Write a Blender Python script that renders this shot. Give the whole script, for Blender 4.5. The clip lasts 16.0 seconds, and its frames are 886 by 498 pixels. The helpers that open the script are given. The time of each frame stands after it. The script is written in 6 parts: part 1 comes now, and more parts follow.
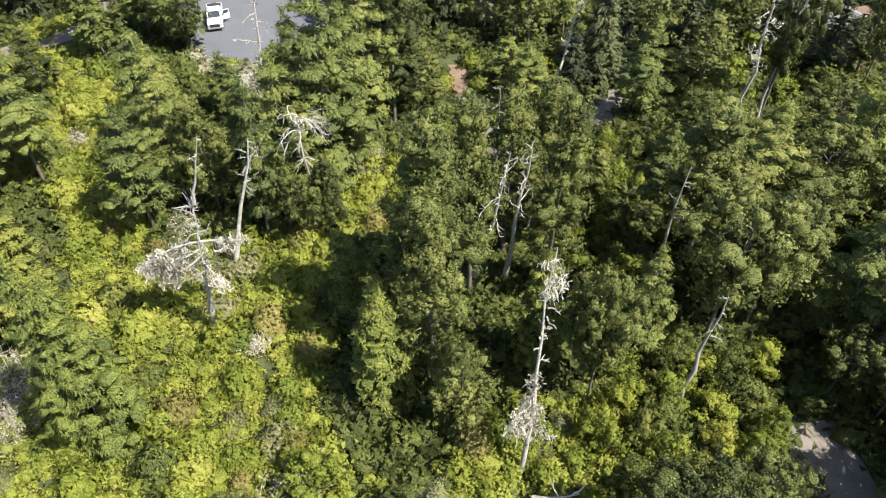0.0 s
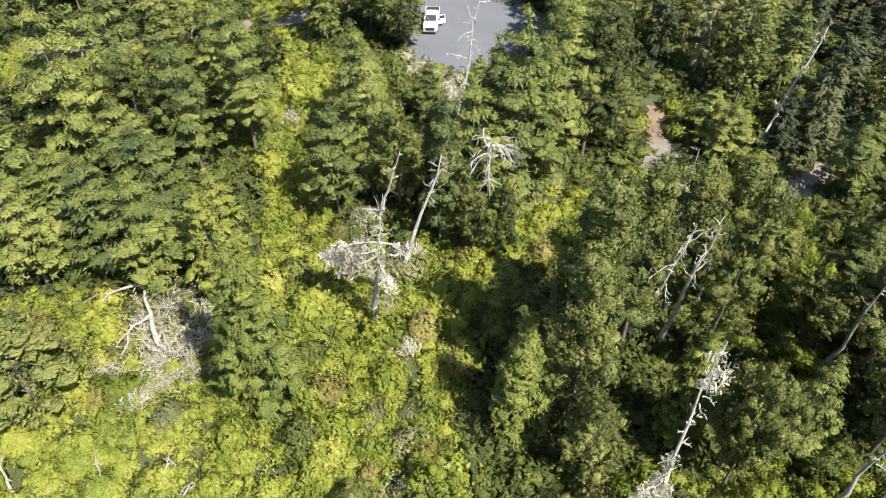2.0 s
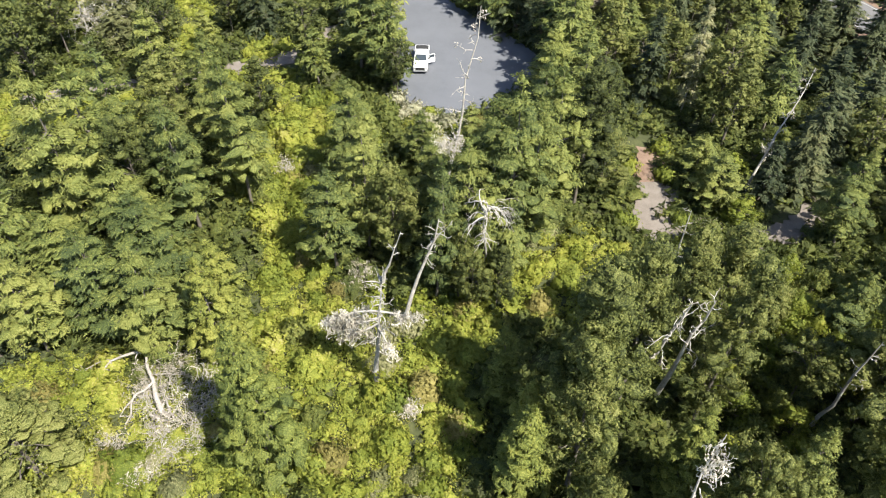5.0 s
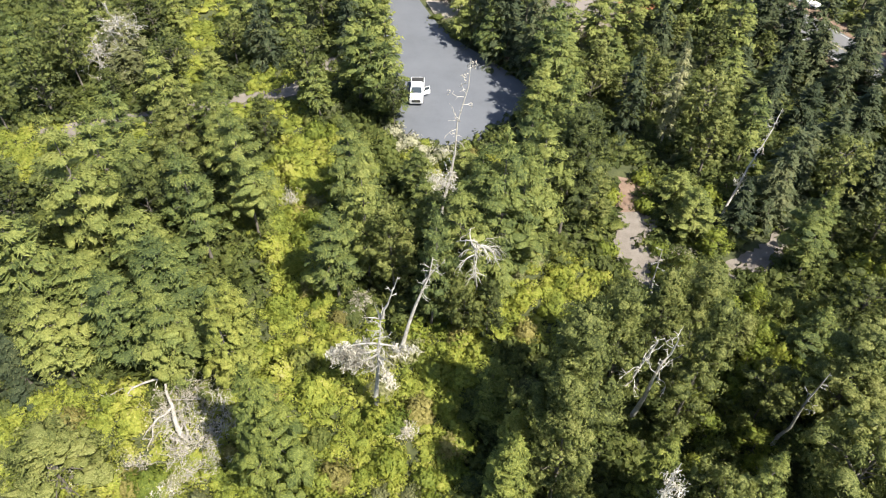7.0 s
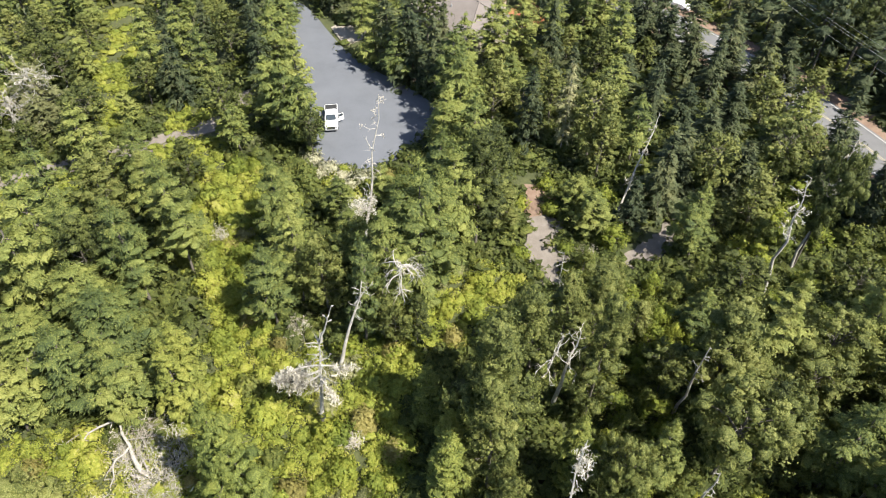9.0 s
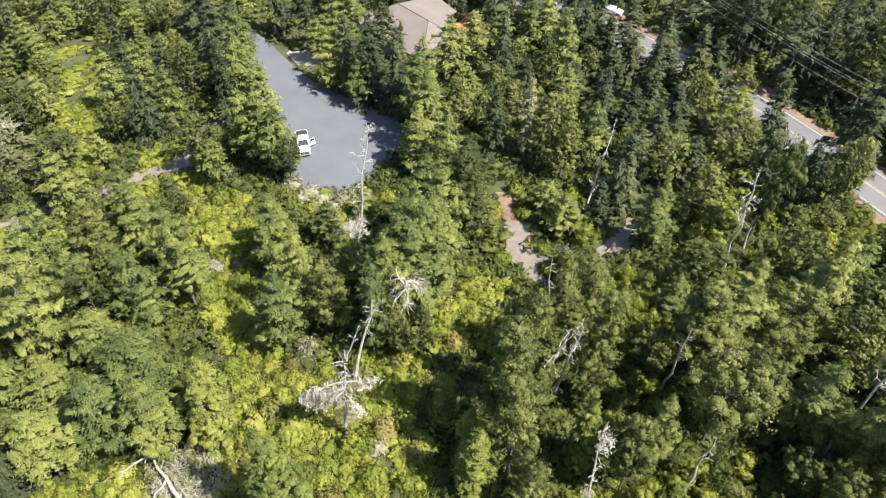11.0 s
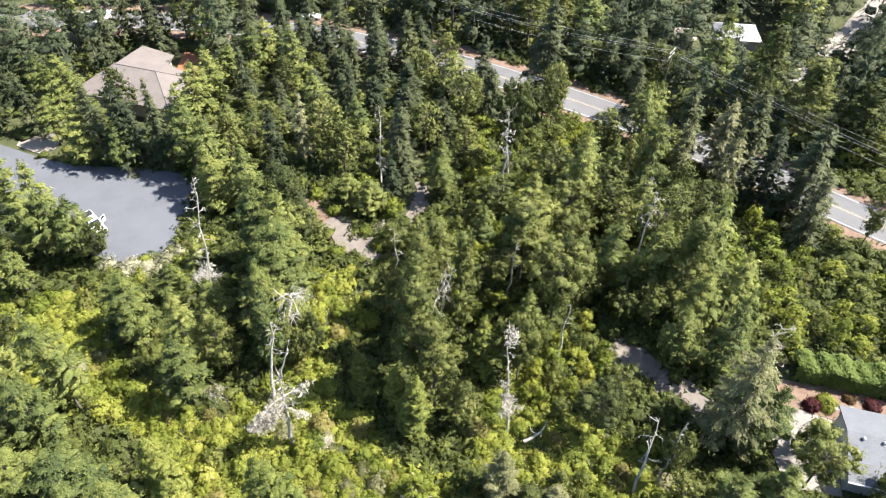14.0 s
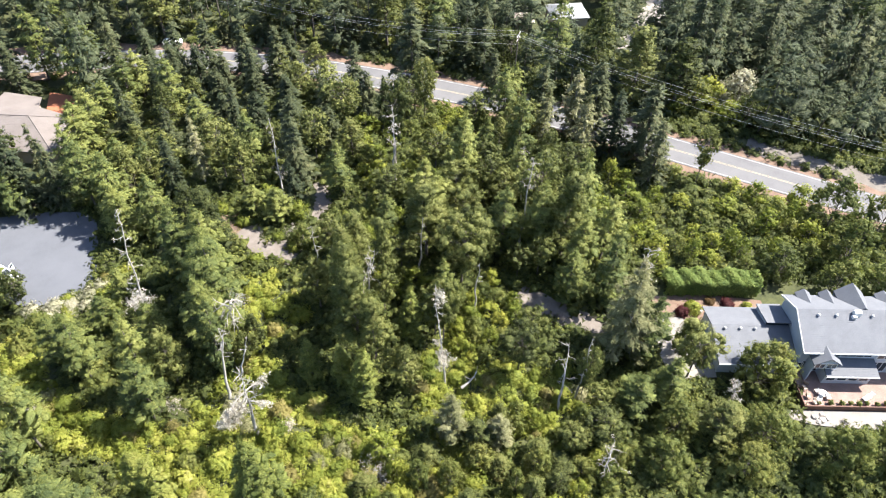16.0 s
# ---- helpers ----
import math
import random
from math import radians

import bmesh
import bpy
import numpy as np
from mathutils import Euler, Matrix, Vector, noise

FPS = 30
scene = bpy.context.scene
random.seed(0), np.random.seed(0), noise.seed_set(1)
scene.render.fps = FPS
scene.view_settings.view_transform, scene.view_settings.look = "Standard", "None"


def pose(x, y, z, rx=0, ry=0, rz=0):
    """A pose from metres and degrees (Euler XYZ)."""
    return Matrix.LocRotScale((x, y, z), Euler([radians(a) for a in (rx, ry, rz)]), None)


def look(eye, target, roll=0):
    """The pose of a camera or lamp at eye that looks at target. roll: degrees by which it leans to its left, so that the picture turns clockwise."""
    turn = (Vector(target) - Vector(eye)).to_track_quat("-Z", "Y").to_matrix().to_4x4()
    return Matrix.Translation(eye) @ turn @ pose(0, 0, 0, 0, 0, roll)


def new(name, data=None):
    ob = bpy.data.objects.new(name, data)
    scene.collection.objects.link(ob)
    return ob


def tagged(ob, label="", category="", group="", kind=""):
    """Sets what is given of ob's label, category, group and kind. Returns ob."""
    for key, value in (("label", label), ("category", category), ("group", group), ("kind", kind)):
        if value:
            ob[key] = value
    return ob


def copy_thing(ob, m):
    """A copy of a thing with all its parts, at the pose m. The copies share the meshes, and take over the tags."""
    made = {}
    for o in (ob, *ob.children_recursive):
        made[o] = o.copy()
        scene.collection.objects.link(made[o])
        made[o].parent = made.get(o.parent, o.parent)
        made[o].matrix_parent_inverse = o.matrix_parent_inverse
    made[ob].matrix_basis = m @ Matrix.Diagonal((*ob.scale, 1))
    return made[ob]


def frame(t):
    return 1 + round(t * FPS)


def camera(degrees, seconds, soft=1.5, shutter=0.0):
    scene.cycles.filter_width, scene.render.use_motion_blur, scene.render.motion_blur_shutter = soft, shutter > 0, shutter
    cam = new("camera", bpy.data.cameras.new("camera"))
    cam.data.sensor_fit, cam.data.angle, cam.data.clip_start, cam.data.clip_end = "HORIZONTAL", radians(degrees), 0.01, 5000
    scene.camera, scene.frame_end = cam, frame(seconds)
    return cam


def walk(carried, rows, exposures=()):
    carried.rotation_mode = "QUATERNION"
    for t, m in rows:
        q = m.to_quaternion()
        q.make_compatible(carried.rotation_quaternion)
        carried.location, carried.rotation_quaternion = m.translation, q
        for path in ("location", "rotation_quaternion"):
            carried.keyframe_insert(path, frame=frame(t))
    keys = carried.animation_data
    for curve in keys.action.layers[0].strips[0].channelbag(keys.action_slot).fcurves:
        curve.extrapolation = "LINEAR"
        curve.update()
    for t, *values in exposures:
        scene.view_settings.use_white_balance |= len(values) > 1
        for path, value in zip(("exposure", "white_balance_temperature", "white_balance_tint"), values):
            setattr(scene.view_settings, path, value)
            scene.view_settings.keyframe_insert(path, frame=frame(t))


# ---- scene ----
cam = camera(64.5, 16.0, soft=1.1)
METRES, EYE, TILT, LEAN, TURN = 70.0, 45.0, -45.0, 0.0, 0.0
ROWS = [
    (0.0, 0.0, 0.0, 0.0, 0.0, 0.0, -0.0),
    (0.5, -0.0104, -0.0168, 0.0159, 5.14, -0.46, -5.44),
    (1.0, -0.0077, -0.0243, 0.0283, 12.45, -1.44, -12.2),
    (1.5, -0.0122, -0.0264, 0.0322, 12.42, -1.42, -12.33),
    (2.0, -0.0194, -0.0203, 0.0355, 12.43, -1.46, -12.39),
    (2.5, -0.0294, -0.0087, 0.0434, 12.41, -1.46, -12.48),
    (3.0, -0.0397, 0.006, 0.0573, 12.37, -1.47, -12.48),
    (3.5, -0.0429, 0.0091, 0.0645, 12.12, -1.38, -12.18),
    (4.0, -0.0439, -0.0021, 0.0776, 11.83, -1.39, -11.83),
    (4.5, -0.0452, -0.0189, 0.0945, 11.42, -1.39, -11.44),
    (5.0, -0.0467, -0.0372, 0.1106, 11.3, -1.44, -11.31),
    (7.5, -0.0297, -0.1416, 0.1703, 10.94, -1.49, -10.86),
    (8.0, -0.0226, -0.1689, 0.1777, 6.59, -0.92, -6.73),
    (8.5, -0.0161, -0.1911, 0.1865, 5.19, -0.78, -5.44),
    (9.0, -0.016, -0.2104, 0.1956, 5.24, -0.81, -5.45),
    (11.5, -0.1558, -0.3274, 0.2182, -4.71, -0.79, 4.09),
    (12.0, -0.1973, -0.3529, 0.2222, -10.23, -1.51, 9.41),
    (12.5, -0.2455, -0.3769, 0.2275, -13.17, -2.08, 11.98),
    (13.0, -0.2901, -0.4005, 0.2328, -13.31, -2.13, 12.06),
    (13.5, -0.3284, -0.4259, 0.2351, -15.75, -2.71, 14.35),
    (14.0, -0.3716, -0.4528, 0.237, -23.85, -5.23, 21.08),
    (14.5, -0.4154, -0.4794, 0.2388, -29.36, -7.5, 25.04),
    (15.0, -0.4557, -0.508, 0.243, -34.25, -9.79, 28.23),
    (15.5, -0.4941, -0.5358, 0.2485, -37.29, -11.31, 29.99),
    (16.0, -0.5277, -0.5625, 0.2657, -36.89, -11.16, 29.46),
]
walk(cam, [(t, pose(0, 0, EYE, TILT, LEAN, TURN) @ pose(METRES * x, METRES * y, METRES * z, 90 + pitch, roll, yaw)) for t, x, y, z, yaw, pitch, roll in ROWS], [(0.0, 1.37, 6500, 10), (0.5, 1.52, 6500, 10), (1.5, 1.42, 6500, 10), (9.0, 1.43, 6480, 10), (12.5, 1.66, 6400, 12), (16.0, 1.84, 6290, 14.0)])

# ---- light ----
SUN_WAY = Vector((0.90, -0.44, 0.0)).normalized()
SUN_HIGH = radians(54)
world = bpy.data.worlds.new("sky")
scene.world = world
world.use_nodes = True
sky = world.node_tree.nodes.new("ShaderNodeTexSky")
sky.sky_type, sky.sun_disc = "NISHITA", False
sky.sun_elevation, sky.sun_rotation = SUN_HIGH, math.atan2(SUN_WAY.x, SUN_WAY.y)
back = world.node_tree.nodes["Background"]
back.inputs["Strength"].default_value = 0.088
world.node_tree.links.new(sky.outputs[0], back.inputs["Color"])
sun = new("sun", bpy.data.lights.new("sun", "SUN"))
sun.data.energy, sun.data.angle, sun.data.color = 5.0, radians(0.53), (1.0, 0.94, 0.82)
sun.matrix_world = look((SUN_WAY * math.cos(SUN_HIGH) + Vector((0, 0, math.sin(SUN_HIGH)))) * 200, (0, 0, 0))


# ---- materials ----
def nodes_of(name):
    m = bpy.data.materials.new(name)
    m.use_nodes = True
    return m, m.node_tree.nodes, m.node_tree.links, m.node_tree.nodes["Principled BSDF"]


def ramp_of(nodes, stops):
    r = nodes.new("ShaderNodeValToRGB")
    e = r.color_ramp.elements
    while len(e) < len(stops):
        e.new(0.5)
    for el, (p, c) in zip(e, stops):
        el.position, el.color = p, (*c, 1)
    return r


def noise_of(nodes, links, scale, detail=4.0, rough=0.6, local=False):
    n = nodes.new("ShaderNodeTexNoise")
    n.inputs["Scale"].default_value, n.inputs["Detail"].default_value, n.inputs["Roughness"].default_value = scale, detail, rough
    if local:
        links.new(nodes.new("ShaderNodeTexCoord").outputs["Object"], n.inputs["Vector"])
    else:
        links.new(nodes.new("ShaderNodeNewGeometry").outputs["Position"], n.inputs["Vector"])
    return n


def calc(nodes, links, op, a, b):
    m = nodes.new("ShaderNodeMath")
    m.operation = op
    for i, v in enumerate((a, b)):
        if isinstance(v, (int, float)):
            m.inputs[i].default_value = v
        else:
            links.new(v, m.inputs[i])
    return m.outputs[0]


def leafy(name, stops, patch=0.35, through_light=0.45, weights=(0.5, 0.42, 0.3), rough=0.6, grain=11.0, gaps=0.40):
    """Foliage: colour drifts by plant, by patch of wood, by spray and by single leaf; sprays are ragged with gaps, and some light comes through."""
    m, nodes, links, bsdf = nodes_of(name)
    a = noise_of(nodes, links, patch, 3.0)
    island = nodes.new("ShaderNodeNewGeometry").outputs["Random Per Island"]
    plant = nodes.new("ShaderNodeObjectInfo").outputs["Random"]
    fine = noise_of(nodes, links, grain, 1.0, 0.5)
    wide = calc(nodes, links, "MULTIPLY", calc(nodes, links, "SUBTRACT", a.outputs[0], 0.5), 2.2 * weights[0])
    own = calc(nodes, links, "MULTIPLY", calc(nodes, links, "SUBTRACT", plant, 0.5), weights[1])
    leaf = calc(nodes, links, "MULTIPLY", calc(nodes, links, "SUBTRACT", island, 0.5), weights[2])
    speck = calc(nodes, links, "MULTIPLY", calc(nodes, links, "SUBTRACT", fine.outputs[0], 0.5), 1.8)
    fac = calc(nodes, links, "ADD", calc(nodes, links, "ADD", wide, own), calc(nodes, links, "ADD", calc(nodes, links, "ADD", leaf, speck), 0.45))
    ramp = ramp_of(nodes, [(p, (1.09 * r, 1.06 * g, 1.08 * b)) for p, (r, g, b) in stops])
    links.new(fac, ramp.inputs[0])
    links.new(ramp.outputs[0], bsdf.inputs["Base Color"])
    bsdf.inputs["Roughness"].default_value = rough
    bsdf.inputs["Specular IOR Level"].default_value = 0.3
    tufty = noise_of(nodes, links, grain * 0.4, 3.0, 0.7)
    rise = nodes.new("ShaderNodeBump")
    rise.inputs["Strength"].default_value, rise.inputs["Distance"].default_value = 0.8, 0.2
    links.new(tufty.outputs[0], rise.inputs["Height"])
    links.new(rise.outputs[0], bsdf.inputs["Normal"])
    glow = nodes.new("ShaderNodeBsdfTranslucent")
    links.new(rise.outputs[0], glow.inputs["Normal"])
    links.new(ramp.outputs[0], glow.inputs["Color"])
    mix = nodes.new("ShaderNodeMixShader")
    mix.inputs[0].default_value = through_light
    links.new(bsdf.outputs[0], mix.inputs[1])
    links.new(glow.outputs[0], mix.inputs[2])
    gap = nodes.new("ShaderNodeMixShader")
    links.new(calc(nodes, links, "LESS_THAN", fine.outputs[0], gaps), gap.inputs[0])
    links.new(mix.outputs[0], gap.inputs[1])
    links.new(nodes.new("ShaderNodeBsdfTransparent").outputs[0], gap.inputs[2])
    links.new(gap.outputs[0], nodes["Material Output"].inputs["Surface"])
    return m


def surface(name, stops, scale=1.0, rough=0.85, bump=0.0, fine=20.0, metal=0.0, local=False, spread=0.45):
    """A ground, wall or bark surface: broad stains and fine grain in the colour, relief in the normal."""
    m, nodes, links, bsdf = nodes_of(name)
    a, b = noise_of(nodes, links, scale, 5.0, 0.65, local), noise_of(nodes, links, fine, 3.0, 0.7, local)
    fac = calc(nodes, links, "ADD", calc(nodes, links, "MULTIPLY", a.outputs[0], 1 - spread), calc(nodes, links, "MULTIPLY", b.outputs[0], spread))
    ramp = ramp_of(nodes, stops)
    links.new(fac, ramp.inputs[0])
    links.new(ramp.outputs[0], bsdf.inputs["Base Color"])
    bsdf.inputs["Roughness"].default_value, bsdf.inputs["Metallic"].default_value = rough, metal
    if bump:
        n = nodes.new("ShaderNodeBump")
        n.inputs["Strength"].default_value, n.inputs["Distance"].default_value = bump, 0.05
        links.new(fac, n.inputs["Height"])
        links.new(n.outputs[0], bsdf.inputs["Normal"])
    return m


PINE = leafy("pine_needles", [(0.1, (0.055, 0.083, 0.031)), (0.4, (0.124, 0.160, 0.043)), (0.65, (0.211, 0.243, 0.062)), (0.95, (0.312, 0.330, 0.095))], through_light=0.40)
CYPRESS = leafy("cypress_sprays", [(0.1, (0.027, 0.039, 0.013)), (0.42, (0.088, 0.110, 0.030)), (0.72, (0.165, 0.188, 0.047)), (0.95, (0.262, 0.272, 0.090))], through_light=0.40)
SLIM = leafy("slender_cypress_sprays", [(0.1, (0.061, 0.088, 0.024)), (0.45, (0.145, 0.180, 0.040)), (0.75, (0.226, 0.255, 0.054)), (0.95, (0.316, 0.326, 0.076))], through_light=0.40)
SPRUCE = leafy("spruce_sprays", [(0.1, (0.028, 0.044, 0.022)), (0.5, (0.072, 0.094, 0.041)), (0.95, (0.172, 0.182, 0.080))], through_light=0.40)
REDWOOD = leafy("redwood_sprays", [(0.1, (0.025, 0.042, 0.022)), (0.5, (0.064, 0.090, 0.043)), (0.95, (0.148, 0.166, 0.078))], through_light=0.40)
PALE = leafy("lichened_sprays", [(0.1, (0.100, 0.116, 0.048)), (0.5, (0.215, 0.226, 0.096)), (0.95, (0.400, 0.390, 0.225))])
SHRUB = leafy("shrub_leaves", [(0.05, (0.122, 0.159, 0.032)), (0.35, (0.212, 0.261, 0.045)), (0.6, (0.307, 0.337, 0.053)), (0.85, (0.362, 0.360, 0.074)), (1.0, (0.400, 0.380, 0.170))], patch=0.22, weights=(0.6, 0.25, 0.3), gaps=0.36)
BRIGHT = leafy("bright_leaves", [(0.05, (0.092, 0.130, 0.022)), (0.5, (0.190, 0.235, 0.034)), (0.95, (0.345, 0.350, 0.060))], patch=0.3)
UNDER = leafy("underwood_leaves", [(0.05, (0.050, 0.069, 0.023)), (0.4, (0.108, 0.140, 0.034)), (0.7, (0.178, 0.203, 0.046)), (0.95, (0.249, 0.244, 0.070))], patch=0.12, weights=(0.6, 0.25, 0.3))
HEDGE = leafy("hedge_leaves", [(0.05, (0.058, 0.100, 0.022)), (0.5, (0.118, 0.178, 0.036)), (0.95, (0.240, 0.290, 0.066))], patch=0.3)
FALLOW = leafy("pale_willow_leaves", [(0.05, (0.20, 0.21, 0.12)), (0.5, (0.36, 0.365, 0.235)), (0.95, (0.54, 0.53, 0.39))], patch=0.3)
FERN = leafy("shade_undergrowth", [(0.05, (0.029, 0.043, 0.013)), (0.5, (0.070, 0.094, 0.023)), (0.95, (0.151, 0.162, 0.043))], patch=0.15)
TWIG = leafy("lichened_twigs", [(0.05, (0.16, 0.145, 0.11)), (0.5, (0.38, 0.355, 0.28)), (0.95, (0.60, 0.57, 0.49))], through_light=0.1)
LICHEN = leafy("pale_lichen", [(0.05, (0.34, 0.33, 0.27)), (0.5, (0.56, 0.54, 0.46)), (0.95, (0.72, 0.70, 0.62))], through_light=0.40)
RUST = leafy("rusty_leaves", [(0.05, (0.055, 0.034, 0.014)), (0.5, (0.145, 0.092, 0.034)), (0.95, (0.25, 0.165, 0.066))])
AUTUMN = leafy("autumn_leaves", [(0.05, (0.112, 0.104, 0.034)), (0.45, (0.220, 0.205, 0.058)), (0.95, (0.350, 0.318, 0.112))], patch=0.3)
MAROON = leafy("maroon_leaves", [(0.05, (0.03, 0.008, 0.01)), (0.5, (0.09, 0.02, 0.022)), (0.95, (0.18, 0.06, 0.05))])
BARK = surface("bark", [(0.3, (0.05, 0.04, 0.032)), (0.55, (0.13, 0.115, 0.095)), (0.75, (0.24, 0.22, 0.19))], 1.5, 0.9, 0.8, 9.0)
DEADWOOD = surface("weathered_wood", [(0.3, (0.13, 0.12, 0.105)), (0.5, (0.29, 0.276, 0.246)), (0.72, (0.48, 0.465, 0.43))], 1.2, 0.85, 0.7, 11.0)
WEATHERED = surface("weathered_wood", [(0.3, (0.085, 0.076, 0.063)), (0.46, (0.235, 0.215, 0.185)), (0.7, (0.46, 0.435, 0.39))], 2.6, 0.9, 1.0, 14.0, spread=0.6)
BLEACHED = surface("bleached_wood", [(0.3, (0.15, 0.138, 0.12)), (0.48, (0.34, 0.32, 0.285)), (0.72, (0.54, 0.52, 0.475))], 1.8, 0.85, 0.9, 9.0)
SOIL = surface("forest_floor", [(0.3, (0.022, 0.028, 0.009)), (0.5, (0.046, 0.054, 0.017)), (0.62, (0.070, 0.076, 0.026)), (0.8, (0.100, 0.094, 0.042))], 0.5, 0.95, 1.0, 5.0)
ASPHALT = surface("lot_asphalt", [(0.3, (0.077, 0.083, 0.095)), (0.5, (0.095, 0.102, 0.118)), (0.75, (0.112, 0.119, 0.136))], 0.16, 0.9, 0.25, 6.0, spread=0.3)
ROADTAR = surface("road_asphalt", [(0.3, (0.092, 0.092, 0.097)), (0.5, (0.119, 0.119, 0.124)), (0.75, (0.144, 0.144, 0.148))], 0.25, 0.9, 0.25, 7.0)
CLAY = surface("red_clay", [(0.3, (0.085, 0.054, 0.038)), (0.5, (0.160, 0.106, 0.076)), (0.72, (0.225, 0.170, 0.130))], 0.5, 0.95, 0.8, 5.0)
GRAVEL = surface("pale_gravel", [(0.3, (0.092, 0.076, 0.062)), (0.5, (0.150, 0.130, 0.112)), (0.72, (0.200, 0.180, 0.160))], 0.6, 0.95, 0.8, 8.0)
SHOULDER = surface("sandy_shoulder", [(0.3, (0.085, 0.073, 0.060)), (0.5, (0.135, 0.120, 0.103)), (0.72, (0.185, 0.168, 0.148))], 0.5, 0.95, 0.5, 7.0)
CONCRETE = surface("pale_concrete", [(0.3, (0.160, 0.146, 0.130)), (0.55, (0.225, 0.208, 0.188)), (0.75, (0.280, 0.262, 0.238))], 0.4, 0.9, 0.3, 9.0)
WHITE_LINE = surface("worn_white_paint", [(0.3, (0.22, 0.22, 0.215)), (0.5, (0.33, 0.33, 0.32)), (0.7, (0.39, 0.39, 0.38))], 1.0, 0.7, 0.0, 6.0)
YELLOW_LINE = surface("worn_yellow_paint", [(0.3, (0.24, 0.21, 0.13)), (0.6, (0.38, 0.335, 0.21))], 1.0, 0.7, 0.0, 6.0)


# ---- making things ----
def mesh_of(name, verts, quads, mat, soft=None):
    """A mesh; soft gives each vertex the normal of the mass of foliage that it belongs to."""
    me = bpy.data.meshes.new(name)
    verts, quads = np.asarray(verts, np.float32), np.asarray(quads, np.int32)
    me.vertices.add(len(verts))
    me.vertices.foreach_set("co", verts.ravel())
    me.loops.add(quads.size)
    me.loops.foreach_set("vertex_index", quads.ravel())
    me.polygons.add(len(quads))
    me.polygons.foreach_set("loop_start", np.arange(0, quads.size, quads.shape[1], dtype=np.int32))
    me.update(calc_edges=True)
    me.materials.append(mat)
    if soft is not None:
        me.normals_split_custom_set_from_vertices(soft.tolist())
    return me


def unit(v):
    return v / (np.linalg.norm(v, axis=-1)[..., None] + 1e-9)


def empty(name, label, category, group="", kind=""):
    ob = new(name)
    ob.empty_display_size = 0.3
    return tagged(ob, label, category, group, kind)


def under(name, me, parent, label=""):
    ob = new(name, me)
    ob.parent = parent
    return tagged(ob, label)


def part(name, bm, mat, parent, label="", bevel=0.0):
    if bevel:
        bmesh.ops.bevel(bm, geom=bm.edges[:], offset=bevel, segments=2, affect="EDGES", clamp_overlap=True)
    bmesh.ops.recalc_face_normals(bm, faces=bm.faces)
    me = bpy.data.meshes.new(name)
    bm.to_mesh(me)
    bm.free()
    me.materials.append(mat)
    return under(name, me, parent, label)


def box(bm, x0, x1, y0, y1, z0, z1, m=None):
    vs = [bm.verts.new(v) for v in ((x0, y0, z0), (x1, y0, z0), (x1, y1, z0), (x0, y1, z0), (x0, y0, z1), (x1, y0, z1), (x1, y1, z1), (x0, y1, z1))]
    for f in ((3, 2, 1, 0), (4, 5, 6, 7), (0, 1, 5, 4), (1, 2, 6, 5), (2, 3, 7, 6), (3, 0, 4, 7)):
        bm.faces.new([vs[i] for i in f])
    if m is not None:
        bmesh.ops.transform(bm, matrix=m, verts=vs)
    return vs


def solid(bm, ring, z0, z1):
    """An upright prism over a ring of (x, y); z1 may be a function of x and y."""
    lo = [bm.verts.new((x, y, z0)) for x, y in ring]
    hi = [bm.verts.new((x, y, z1(x, y) if callable(z1) else z1)) for x, y in ring]
    bm.faces.new(hi)
    bm.faces.new(lo[::-1])
    for i in range(len(ring)):
        j = (i + 1) % len(ring)
        bm.faces.new((lo[i], lo[j], hi[j], hi[i]))


def slab(bm, corners, thick):
    """A plate whose upper face has these 3D corners, thick metres deep."""
    hi = [bm.verts.new(c) for c in corners]
    lo = [bm.verts.new((c[0], c[1], c[2] - thick)) for c in corners]
    bm.faces.new(hi)
    bm.faces.new(lo[::-1])
    for i in range(len(hi)):
        j = (i + 1) % len(hi)
        bm.faces.new((lo[i], lo[j], hi[j], hi[i]))


def tubes(paths, sides=5):
    """Tapered tubes along paths of (point, radius): vertices and quads."""
    V, Q, n = [], [], 0
    ring = np.linspace(0, 2 * np.pi, sides, endpoint=False)
    for path in paths:
        pts = np.array([p for p, _ in path], float)
        way = np.gradient(pts, axis=0)
        way /= np.linalg.norm(way, axis=1)[:, None] + 1e-9
        for i, (p, r) in enumerate(path):
            a = np.cross(way[i], (0.31, 0.95, 0.1) if abs(way[i][2]) > 0.8 else (0, 0, 1.0))
            a /= np.linalg.norm(a) + 1e-9
            b = np.cross(way[i], a)
            V.append(pts[i] + r * (np.cos(ring)[:, None] * a + np.sin(ring)[:, None] * b))
            if i:
                for k in range(sides):
                    j = (k + 1) % sides
                    Q.append((n + k - sides, n + j - sides, n + j, n + k))
            n += sides
    return np.concatenate(V), np.array(Q)


